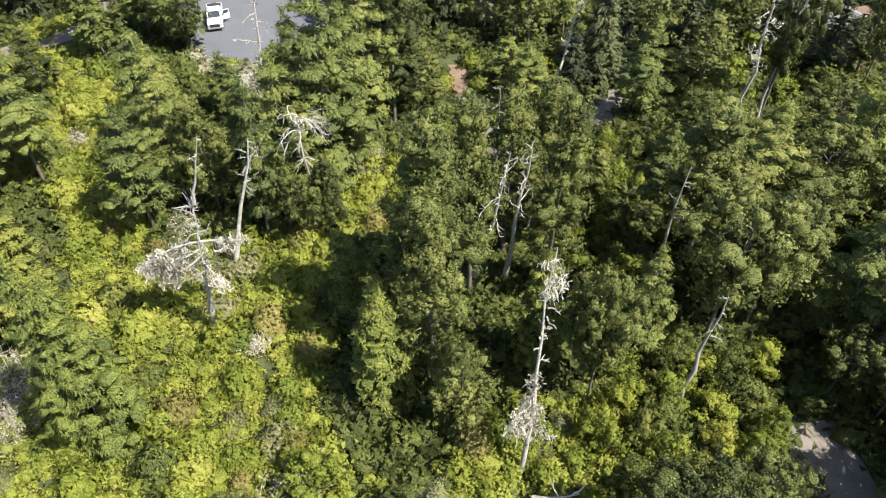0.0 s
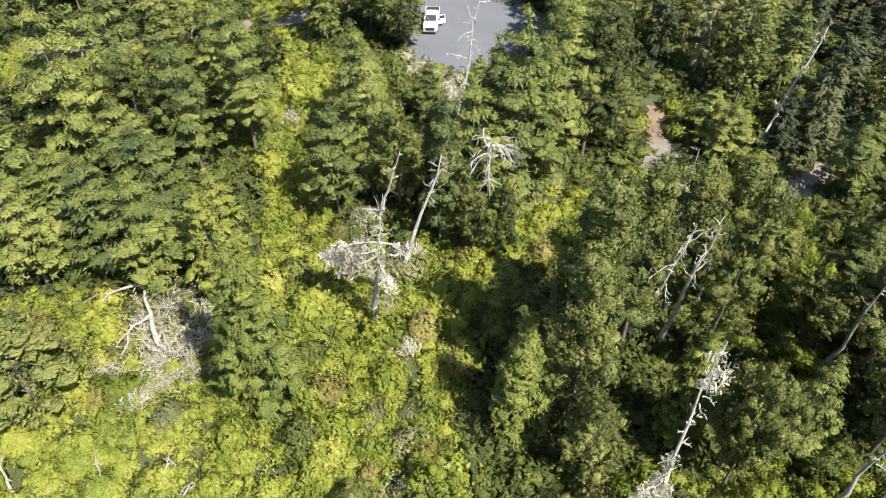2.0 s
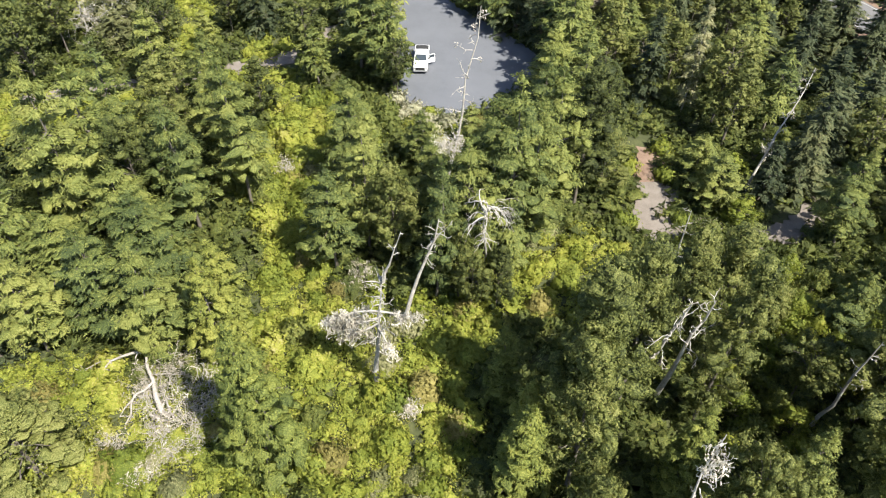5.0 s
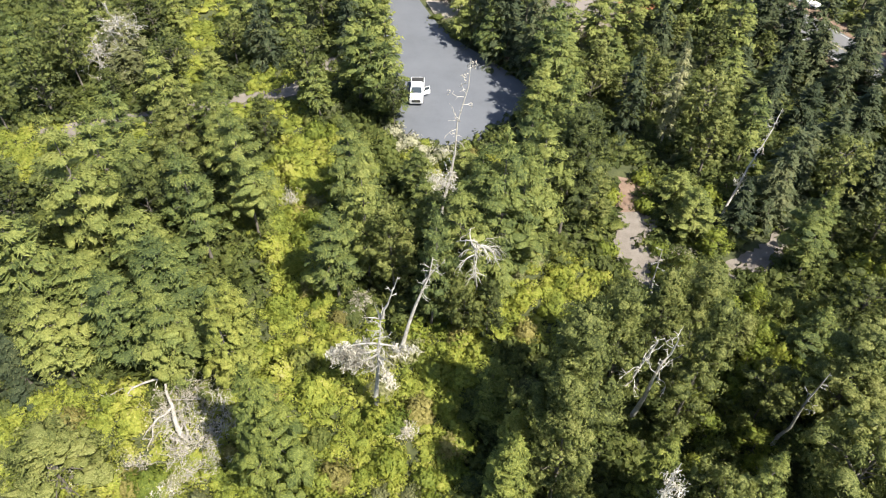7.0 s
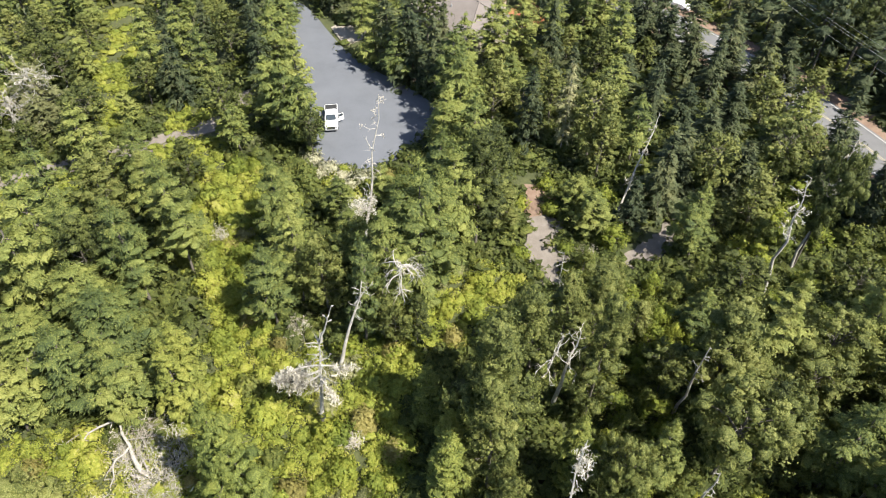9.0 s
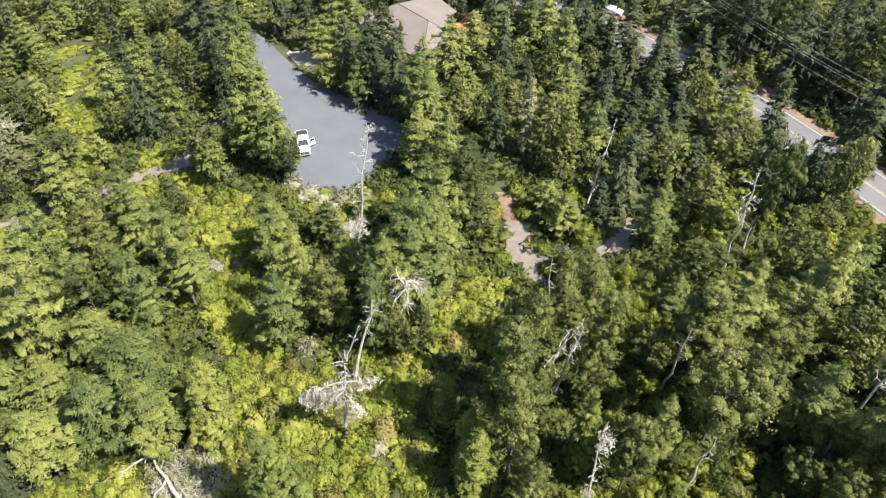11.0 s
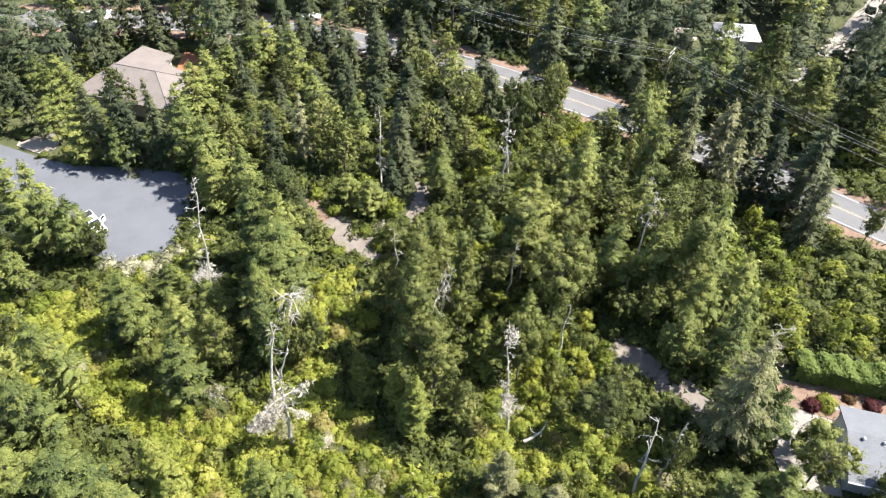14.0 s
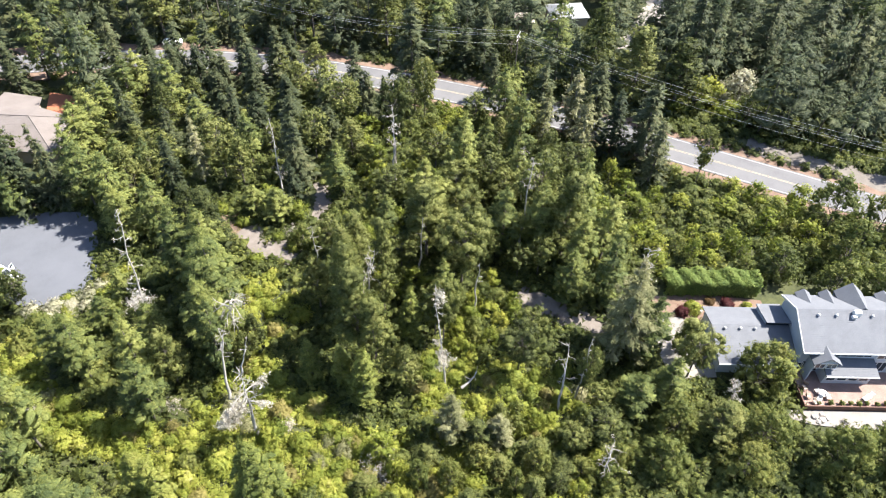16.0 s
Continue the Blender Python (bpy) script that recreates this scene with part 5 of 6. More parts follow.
for i in range(12):
    a = rng.uniform(0, 6.28)
    skirt.append(crooked(rng, (0.25, 1.1, rng.uniform(6.0, 8.6)), (math.cos(a), math.sin(a) - 0.2, -1.1), rng.uniform(1.6, 3.4), 0.05, 5, 0.2, 0.1))
under("branch", mesh_of("branch", *tubes(skirt, 4), BLEACHED), stem, "drooping dead boughs")
drape(stem, rng, [q[0] for path in skirt for q in path[1:]], 3)
snag((17.8, 41.3, 0), (18.4, 41.1, 12.6), 0.2, 13, 8, 1.1, 0.4, label="grey dead trunk in deep shade")
snag((17.6, 28.7, 0), (17.7, 28.7, 12.2), 0.22, 14, 5, 1.0, 0.6, label="bare grey trunk in shade")
snag((30.6, 60.5, 0), (28.6, 58.6, 19.0), 0.24, 15, 18, 2.0, 0.5, mat=BLEACHED, label="bleached forked dead top above roadside shrubs", lichen=14)
snag((34.0, 33.4, 0), (33.9, 32.9, 20.2), 0.22, 16, 12, 1.8, 0.68, label="dead pale top in dark pines", lichen=10)
snag((31.4, 10.9, 0), (31.8, 10.5, 18.4), 0.24, 17, 12, 2.2, 0.7, mat=BLEACHED, label="bleached dead top of a half-dead tree", lichen=10)
snag((4.6, 51.2, 0), (4.8, 50.9, 13.2), 0.18, 18, 7, 1.3, 0.55, label="pale dead stem with bent branches")
snag((13.6, 9.2, 0), (17.4, 11.9, 9.6), 0.2, 19, 10, 1.8, 0.35, mat=BLEACHED, label="bleached leaning dead tree over shrubs")
snag((16.8, 8.6, 0), (16.6, 8.4, 14.5), 0.16, 20, 14, 0.9, 0.4, label="thin dead stem with short stubs")
snag((9.2, -1.4, 0), (10.0, -0.8, 6.6), 0.17, 21, 16, 2.4, 0.4, mat=BLEACHED, label="wide-branched bleached dead tree", lichen=12)
snag((34.6, 64.8, 0), (34.9, 65.2, 20.2), 0.2, 22, 14, 1.4, 0.55, label="grey dead top branches of a roadside pine", lichen=10)
snag((-43.2, 21.0, 0), (-42.6, 22.0, 3.5), 0.13, 23, 5, 1.0, 0.4, mat=BLEACHED, label="short bleached dead stem")
snag((30.0, -8.5, 0), (28.6, -7.2, 8.5), 0.16, 24, 14, 1.6, 0.5, label="grey lichened dead crown by the house", lichen=30)
snag((43.8, 41.0, 0), (43.6, 41.6, 12.5), 0.16, 25, 10, 1.4, 0.6, label="pale dead stem in roadside pines", lichen=8)

snag((-27.6, 17.0, 0), (-26.9, 18.4, 2.6), 0.17, 26, 6, 1.3, 0.3, mat=WEATHERED, label="short broken bleached trunk among low shrubs")
snag((-25.6, 16.4, 0), (-24.6, 17.4, 2.0), 0.15, 27, 6, 1.2, 0.3, mat=WEATHERED, label="short broken bleached trunk among low shrubs")
snag((-37.2, 13.4, 0), (-37.8, 14.4, 3.0), 0.14, 28, 5, 1.0, 0.4, mat=WEATHERED, label="short bleached dead stem")
snag((-31.7, 16.0, 0), (-31.6, 16.8, 3.2), 0.12, 29, 4, 0.7, 0.4, mat=WEATHERED, label="short bleached dead stem")

# uprooted trunk with its dead crown
fallen = empty("fallen_tree", "bleached uprooted tree with sprawling dead limbs", "fallen tree")
fallen.location = (-35.2, 28.6, 0.5)
rng = np.random.default_rng(301)
under("trunk", mesh_of("trunk", *tubes([[(np.array(p), 0.72 * r) for p, r in [((1.44, -1.04, 0.00), 0.22), ((0.76, -0.98, 0.40), 0.36), ((-0.24, -0.05, 0.80), 0.29), ((-1.15, 1.14, 1.10), 0.24), ((-2.25, 2.10, 1.30), 0.20), ((-3.32, 3.61, 1.50), 0.13)]]], 9), WEATHERED), fallen)
for line in (
    [((-2.72, 3.24, 1.40), 0.17), ((-3.72, 3.18, 1.70), 0.16), ((-4.77, 2.43, 1.60), 0.14), ((-5.67, 1.76, 1.40), 0.12), ((-6.06, 1.12, 0.90), 0.10), ((-6.37, 0.81, 0.40), 0.06)],
    [((-5.63, 1.70, 1.40), 0.08), ((-6.64, 1.71, 1.10), 0.06), ((-7.49, 1.14, 0.70), 0.05), ((-8.15, 0.75, 0.40), 0.03)],
    [((-1.06, 1.17, 1.10), 0.15), ((-1.32, 0.15, 1.10), 0.14), ((-1.90, -0.43, 1.00), 0.12), ((-2.01, -1.04, 0.70), 0.10), ((-1.55, -1.92, 0.40), 0.09), ((-1.66, -2.74, 0.10), 0.05)],
    [((-2.01, -0.83, 0.80), 0.09), ((-2.34, -1.56, 0.50), 0.06), ((-2.46, -2.29, 0.20), 0.03)],
    [((0.65, -0.71, 0.60), 0.16), ((0.59, 0.06, 0.70), 0.10), ((1.40, -0.78, 0.40), 0.12), ((1.87, -1.09, 0.10), 0.06)],
    [((-1.99, 2.14, 1.20), 0.07), ((-1.97, 3.07, 1.20), 0.05), ((-1.27, 4.18, 0.90), 0.03)],
    [((-1.52, 1.67, 1.20), 0.07), ((-0.47, 2.16, 1.00), 0.05), ((0.72, 2.65, 0.70), 0.03)],
):
    paths = [[(np.array(p), 0.85 * r) for p, r in line]]
    paths += [crooked(rng, p, rng.normal(size=3) * np.array((1, 1, 0.3)), rng.uniform(0.5, 1.3), max(r * 0.5, 0.03), 4, 0.35, 0.1) for p, r in line[1:] for _ in range(2)]
    under("limb", mesh_of("limb", *tubes(paths, 6), WEATHERED), fallen)
under("root_plate", mesh_of("root_plate", *tubes([crooked(rng, (0.6, -1.6, 0.5), (math.cos(a), -0.5, math.sin(a)), 0.8, 0.13, 4, 0.35) for a in np.linspace(0, 6.0, 9)], 5), WEATHERED), fallen)
log = empty("fallen_log", "short bleached fallen log on shrubs", "fallen log")
log.location = (7.4, 20.0, 1.6)
rng = np.random.default_rng(77)
stem = crooked(rng, (-1.6, 0.6, 0.1), (1.0, -0.35, 0.16), 3.2, 0.24, 7, 0.16)
under("trunk", mesh_of("trunk", *tubes([stem], 7), BLEACHED), log)
for k, way in ((4, (0.4, 1.0, 0.9)), (5, (0.6, -1.0, 0.4)), (6, (1.0, 0.3, 0.7))):
    under("branch", mesh_of("branch", *tubes([crooked(rng, stem[k][0], way, 1.3, 0.08, 5, 0.35)], 5), BLEACHED), log)
for x, y, z, r, s in ((-33.0, 30.6, 0.3, 2.4, 31), (-34.8, 29.6, 0.2, 2.2, 131), (-36.4, 28.6, 0.2, 2.0, 132), (-33.4, 27.2, 0.2, 2.2, 133), (-37.6, 30.4, 0.2, 1.8, 134), (-31.0, 26.4, 0.2, 1.6, 135), (-31.6, 28.6, 0.3, 1.9, 32), (-34.0, 26.0, 0.3, 1.6, 33), (-32.0, 24.6, 0.3, 1.5, 34), (-36.0, 31.8, 0.4, 1.8, 35), (-24.0, 47.0, 0.6, 1.3, 36), (-14.6, 33.6, 0.4, 1.0, 37), (-38.2, 60.5, 0.6, 1.3, 38),
                         (-49.0, 38.0, 3.0, 1.5, 39), (-33.0, 22.5, 0.3, 1.5, 40), (-9.4, 21.6, 1.0, 2.0, 41), (-11.2, 19.2, 0.8, 1.8, 42), (-27.8, 76.0, 0.3, 1.6, 43), (-30.6, 75.2, 0.3, 1.3, 44), (-25.2, 74.6, 0.3, 1.2, 45), (9.0, 64.0, 0.2, 1.2, 46), (-36.6, 24.0, 0.3, 1.4, 47), (-40.6, 21.6, 0.3, 1.4, 48)):
    twig_heap(x, y, z, r, s, 40)

# ---- trees, wood by wood ----
def clear_far(x, y):
    """Is this place beyond the road free of the road, the track, the houses and the wires?"""
    return off_line(x, y, ROAD) > 15 and off_line(x, y, TRACK) > 6 and math.hypot(x - 103, y - 76) > 12 and off_line(x, y, [(84, 32), (104, 28)]) > 8 and off_line(x, y, [(100, 62), (84, 20)]) > 6


# west slope
tree("pine", -43.0, 48.9, 16.6, 3.4); tree("pine", -39.4, 53.8, 18.8, 3.2); tree("cypress", -48.7, 48.4, 13.8, 3.6); tree("pine", -53.6, 45.0, 20.5, 3.8)
tree("pine", -50.5, 37.5, 9.5, 3.6); tree("cypress", -47.5, 53.6, 12.0, 3.2); tree("pine", -41.6, 39.6, 12.8, 4.0); tree("pine", -44.0, 34.6, 12.8, 3.8)
tree("pine", -37.6, 33.8, 13.0, 3.3); tree("column", -33.0, 37.2, 12.2, 2.2); tree("conifer", -32.4, 34.4, 13.8, 2.6); tree("conifer", -24.0, 26.2, 17.8, 3.7)
tree("cypress", -40.4, 20.0, 9.6, 4.6); tree("pine", -56.5, 52.0, 15.5, 3.6); tree("pine", -58.0, 38.0, 14.0, 3.6); tree("spruce", -52.0, 29.0, 8.0, 2.8)
tree("pine", -46.0, 43.5, 12.5, 3.4); tree("pine", -60.0, 60.0, 14.0, 3.4); tree("cypress", -53.0, 60.5, 12.0, 3.4); tree("pine", -50.0, 68.0, 12.6, 3.0)
tree("pale", -76.0, 84.4, 9.0, 5.0); tree("pale", -73.0, 79.6, 6.5, 4.0)
snag((-75.4, 83.0, 0), (-74.8, 82.6, 9.4), 0.3, 71, 34, 4.2, 0.25, label="grey half-dead tree with long drooping lichened branches", twigs=6, lichen=60)
snag((-78.0, 79.4, 0), (-77.4, 79.0, 6.4), 0.24, 72, 24, 3.6, 0.25, label="grey half-dead tree with long drooping lichened branches", twigs=6, lichen=40)
tree("spruce", -55.2, 90.0, 15.0, 3.4); tree("pine", -62.0, 72.0, 11.0, 3.2); tree("pine", -46.0, 62.0, 13.0, 2.8)
# between the clearing and the parking area
tree("pine", -29.7, 59.8, 14.6, 3.0); tree("pine", -26.8, 47.6, 13.6, 3.0); tree("pine", -24.8, 51.6, 17.2, 2.8); tree("cypress", -21.4, 50.4, 12.8, 2.6)
tree("pine", -16.1, 46.6, 17.4, 2.2); tree("pine", -14.4, 51.6, 16.2, 3.2); tree("pine", -12.9, 53.4, 19.0, 3.0); tree("pine", -11.2, 54.4, 21.4, 4.2); tree("pine", -8.8, 57.4, 17.2, 3.4)
tree("pine", -7.8, 61.2, 19.8, 3.2); tree("cypress", -5.2, 63.6, 18.0, 3.0); tree("pine", -9.8, 66.0, 17.0, 2.8); tree("cypress", -3.8, 72.4, 13.4, 3.0)
tree("pine", -6.8, 78.8, 13.6, 2.8); tree("pine", -12.0, 80.0, 10.4, 2.6); tree("pine", -10.4, 87.0, 15.0, 3.4); tree("pine", -11.6, 82.8, 11.4, 2.8); tree("pine", -9.6, 91.2, 12.0, 2.8); tree("cypress", -2.8, 67.0, 8.8, 2.8)
tree("pine", -31.9, 81.2, 12.0, 3.6); tree("pine", -35.8, 84.0, 13.0, 3.2); tree("pine", -38.0, 84.4, 13.0, 3.6); tree("pine", -36.0, 92.0, 13.5, 2.8); tree("pine", -41.6, 99.4, 14.0, 4.0)
tree("spruce", -43.0, 94.2, 15.6, 2.8); tree("spruce", -46.4, 105.0, 17.0, 4.8); tree("pine", -43.5, 108.0, 14.0, 3.0); tree("pine", -18.6, 70.4, 7.0, 2.2)
tree("pine", -31.0, 64.5, 10.4, 2.6); tree("pine", -20.2, 58.0, 11.0, 2.4); tree("pine", -23.4, 66.0, 8.0, 2.2); tree("pine", -41.8, 78.6, 9.0, 2.4)
# round the brown house
tree("spruce", -50.0, 114.0, 14.0, 3.2); tree("spruce", -54.6, 122.6, 16.0, 5.0); tree("pine", -45.6, 113.4, 12.0, 3.0); tree("pine", -49.0, 130.0, 14.0, 3.4); tree("spruce", -36.6, 132.0, 13.0, 3.0)
tree("pine", 14.0, 110.0, 13.5, 3.2); tree("pine", 19.0, 117.0, 13.0, 3.2); tree("spruce", 10.6, 123.0, 14.0, 3.0); tree("pine", 22.4, 106.0, 9.0, 2.6); tree("spruce", 28.6, 101.4, 13.6, 3.0); tree("pine", 33.0, 110.0, 13.0, 3.0)
tree("pine", 2.6, 128.0, 12.0, 3.2); tree("spruce", -6.0, 136.0, 14.0, 3.4); tree("pine", 9.0, 134.0, 13.0, 3.2); tree("pine", 18.0, 126.0, 13.0, 3.0); tree("spruce", -16.0, 138.0, 14.0, 3.2); tree("pine", 40.0, 105.0, 12.0, 3.0)
tree("spruce", -39.4, 124.9, 15.0, 3.6); tree("spruce", -47.5, 120.0, 13.0, 3.2); tree("pine", -26.0, 124.0, 12.0, 3.0); tree("spruce", -24.0, 105.0, 14.6, 3.8)
tree("spruce", -19.6, 101.6, 16.0, 4.4); tree("spruce", -14.7, 104.6, 13.6, 2.2); tree("pine", -10.9, 100.6, 13.4, 2.8); tree("pine", -11.8, 93.6, 15.0, 3.6); tree("pine", -26.4, 105.6, 12.0, 3.4); tree("pine", -24.0, 112.5, 9.0, 2.8); tree("pine", -22.0, 101.6, 10.0, 3.0); tree("spruce", -15.4, 98.0, 14.4, 3.4); tree("pine", -6.0, 107.0, 13.4, 3.6); tree("pine", -2.2, 111.0, 12.4, 3.2)
tree("spruce", 3.0, 107.4, 14.0, 2.8); tree("pine", 8.0, 116.6, 12.0, 3.2); tree("pine", -3.4, 100.0, 7.4, 2.6); tree("pine", 3.4, 117.0, 9.0, 3.0)
tree("spruce", 0.2, 86.2, 13.4, 2.9); tree("pale", 5.4, 85.2, 15.4, 2.4); tree("cypress", 10.7, 91.4, 10.0, 3.0); tree("pine", 12.8, 97.8, 9.6, 3.0)
tree("pine", 19.4, 99.4, 8.0, 2.4); tree("pine", 18.4, 73.2, 15.4, 2.8); tree("pine", 20.8, 78.0, 13.4, 3.0); tree("pine", 14.8, 102.8, 8.0, 2.8)
tree("cypress", 10.6, 80.4, 10.6, 2.8); tree("pine", 25.4, 84.0, 12.4, 3.0); tree("cypress", 25.0, 77.0, 11.0, 3.0); tree("pine", 14.4, 70.2, 9.6, 1.9)
# the middle wood
tree("cypress", -0.6, 34.6, 21.6, 3.1); tree("cypress", -0.8, 30.8, 18.2, 2.6); tree("column", -4.0, 29.6, 12.4, 2.2); tree("column", -7.6, 36.9, 9.8, 1.7)
tree("cypress", 2.2, 39.6, 20.0, 2.4); tree("cypress", 8.5, 39.6, 19.6, 2.3); tree("cypress", 5.3, 44.2, 17.2, 2.6); tree("cypress", 8.4, 45.2, 16.8, 2.6)
tree("round", 10.6, 54.8, 8.6, 2.3); tree("cypress", 10.5, 30.4, 12.0, 2.6); tree("pine", 15.2, 33.2, 12.4, 2.1); tree("round", 20.8, 34.6, 15.4, 4.2)
tree("cypress", 21.4, 43.2, 16.8, 3.2); tree("round", 24.6, 36.2, 14.2, 3.2); tree("pine", 31.0, 35.0, 15.0, 3.2); tree("cypress", 39.4, 34.2, 17.0, 3.4)
tree("pine", 35.0, 30.4, 16.6, 3.2); tree("round", 28.6, 29.4, 7.4, 2.1); tree("pine", 30.6, 20.8, 11.6, 2.7); tree("column", 7.0, 32.2, 13.0, 1.8)
tree("cypress", 10.6, 28.8, 14.0, 2.0); tree("round", 31.4, 27.4, 9.0, 2.2); tree("pine", 35.8, 22.6, 13.4, 2.8); tree("round", 19.6, 19.4, 8.0, 2.2)
tree("cypress", 14.6, 17.4, 10.8, 2.6); tree("round", 17.4, 8.2, 12.0, 1.7); tree("pale", 27.0, 8.6, 19.0, 4.8); tree("pale", 31.0, 10.4, 17.0, 3.6)
tree("pine", 34.2, 15.8, 17.4, 2.8); tree("pine", 29.6, 5.6, 14.0, 3.0); tree("cypress", 16.4, 44.0, 8.6, 2.2); tree("pine", 27.4, 46.4, 13.0, 3.0)
tree("cypress", 14.0, 51.0, 6.6, 1.9); tree("pine", 21.0, 52.0, 8.6, 2.3); tree("pine", 30.6, 52.6, 11.0, 3.0); tree("cypress", 25.8, 56.6, 9.0, 2.8)
tree("pine", 41.4, 22.0, 15.0, 3.0); tree("cypress", 37.6, 27.4, 19.0, 3.4); tree("pine", 43.6, 29.0, 18.0, 3.6); tree("cypress", 1.6, 46.8, 12.0, 2.4); tree("cypress", 1.4, 27.2, 9.4, 2.2); tree("column", -4.6, 33.4, 9.0, 1.6)
# along the road
tree("pine", 45.0, 88.0, 15.0, 2.8); tree("spruce", 12.0, 130.0, 17.0, 3.8); tree("pine", 0.6, 139.6, 17.0, 3.8); tree("spruce", -10.0, 146.0, 17.0, 3.8); tree("pine", -20.0, 151.0, 16.0, 3.8); tree("pine", 36.0, 103.0, 15.6, 3.0); tree("pine", 27.0, 115.0, 16.0, 3.2); tree("spruce", 17.0, 124.5, 16.0, 3.2); tree("pine", 7.0, 134.0, 16.0, 3.4); tree("spruce", -4.0, 143.0, 16.0, 3.2); tree("pine", 31.6, 108.6, 15.0, 2.8); tree("pine", 22.0, 119.6, 15.4, 3.0)
tree("round", 34.9, 65.1, 19.6, 3.0); tree("round", 48.4, 70.8, 15.6, 2.6); tree("pine", 45.0, 74.4, 13.0, 2.4); tree("spruce", 54.7, 80.8, 21.0, 5.2)
tree("pine", 36.7, 49.6, 18.8, 3.2); tree("pine", 48.4, 46.8, 19.2, 2.9); tree("round", 49.6, 48.6, 16.0, 2.4); tree("pine", 43.2, 42.0, 11.8, 3.0)
tree("cypress", 47.4, 34.4, 11.8, 2.8); tree("cypress", 52.6, 37.6, 10.0, 3.0); tree("spruce", 66.0, 67.4, 11.4, 2.6); tree("spruce", 64.8, 27.4, 15.0, 3.4)
tree("spruce", 69.4, 32.6, 18.0, 5.6); tree("spruce", 67.0, 37.6, 15.0, 4.0); tree("pale", 60.0, 40.0, 16.0, 3.0); tree("spruce", 70.4, 45.2, 17.4, 4.6); tree("pale", 66.6, 47.0, 15.0, 4.0); tree("round", 71.6, 21.0, 12.6, 2.0)
tree("cypress", 36.0, 96.0, 8.6, 3.0); tree("cypress", 36.6, 103.6, 9.6, 2.8); tree("cypress", 43.4, 100.0, 8.6, 2.8); tree("pine", 30.6, 82.4, 6.0, 2.6)
tree("pine", 40.4, 92.0, 9.4, 2.8); tree("pine", 30.0, 92.0, 11.0, 3.0); tree("pine", 24.0, 94.0, 9.0, 2.6); tree("pine", 26.6, 109.4, 9.6, 2.6)
tree("pine", 41.6, 80.2, 12.0, 3.0); tree("cypress", 30.4, 72.6, 9.0, 3.0); tree("pine", 57.6, 57.6, 15.0, 3.2); tree("pine", 61.2, 58.6, 14.0, 3.0); tree("round", 64.4, 54.8, 13.0, 2.8); tree("cypress", 52.4, 60.6, 10.0, 3.0)
tree("pale", 57.6, 47.4, 15.0, 2.8); tree("spruce", 63.4, 52.6, 16.0, 4.2); tree("pine", 44.4, 56.6, 11.0, 3.0); tree("cypress", 39.0, 58.4, 9.0, 2.8)
tree("pine", 8.6, 68.0, 8.0, 2.6); tree("pine", 7.4, 71.6, 7.0, 2.2)
rise = random.Random(44)
for (x0, y0), (x1, y1) in zip(ROAD[6::3], ROAD[9::3]):
    d = math.hypot(x1 - x0, y1 - y0)
    nx, ny = (y1 - y0) / d, -(x1 - x0) / d
    for away in (8.6, 13.4):
        x, y = x0 + nx * away + rise.uniform(-1.2, 1.2), y0 + ny * away + rise.uniform(-1.2, 1.2)
        if not 34 < y < 172 or math.hypot(x - 103, y - 76) < 11 or off_line(x, y, TRACK) < 5 or off_line(x, y, [(38, 128), (73, 67.5), (98.5, -17)]) < 5:
            continue
        tree(rise.choice(("pine", "spruce", "tall_cypress", "pine")), x, y, rise.uniform(14.0, 21.0), rise.uniform(3.4, 4.6))
for _ in range(60):
    x, y = rise.uniform(84, 150), rise.uniform(-20, 120)
    if clear_far(x, y) and not any(math.hypot(x - a, y - b) < 7 for a, b, w in planted):
        tree(rise.choice(("spruce", "pine", "spruce")), x, y, rise.uniform(15.0, 24.0), rise.uniform(4.0, 5.6))
# by the grey house
tree("oak", 37.4, -8.4, 9.4, 4.2); tree("round", 31.4, -0.8, 11.0, 3.2); tree("oak", 34.6, 2.2, 6.6, 2.2); tree("pine", 26.0, -1.0, 10.0, 2.8); tree("cypress", 25.4, -8.6, 8.0, 3.2)
tree("oak", 28.4, -13.4, 8.4, 3.8); tree("oak", 32.6, -22.6, 9.4, 4.0); tree("oak", 23.0, -14.0, 7.0, 3.4); tree("oak", 78.0, -2.0, 11.0, 4.6)
tree("oak", 82.0, -9.0, 11.0, 4.6); tree("oak", 70.0, -8.0, 10.0, 4.4); tree("oak", 66.0, -15.0, 10.0, 4.4); tree("oak", 61.6, -9.4, 8.4, 4.0)
tree("fallow", 101.6, 28.6, 8.6, 4.6); tree("sapling", 93.0, 34.6, 7.6, 4.2); tree("sapling", 96.5, 33.0, 6.6, 3.6); tree("sapling", 94.0, 27.0, 5.0, 3.2); tree("oak", 97.4, 24.0, 7.0, 3.6); tree("sapling", 90.4, 37.6, 5.0, 3.0); tree("oak", 60.0, -1.0, 6.6, 3.6); tree("oak", 22.0, -4.4, 7.0, 3.0)
tree("oak", 37.6, -27.0, 9.0, 3.8); tree("pine", 20.6, 1.6, 9.0, 2.8); tree("cypress", 13.4, 2.4, 7.0, 2.6); tree("oak", 16.0, -6.0, 6.6, 3.2)

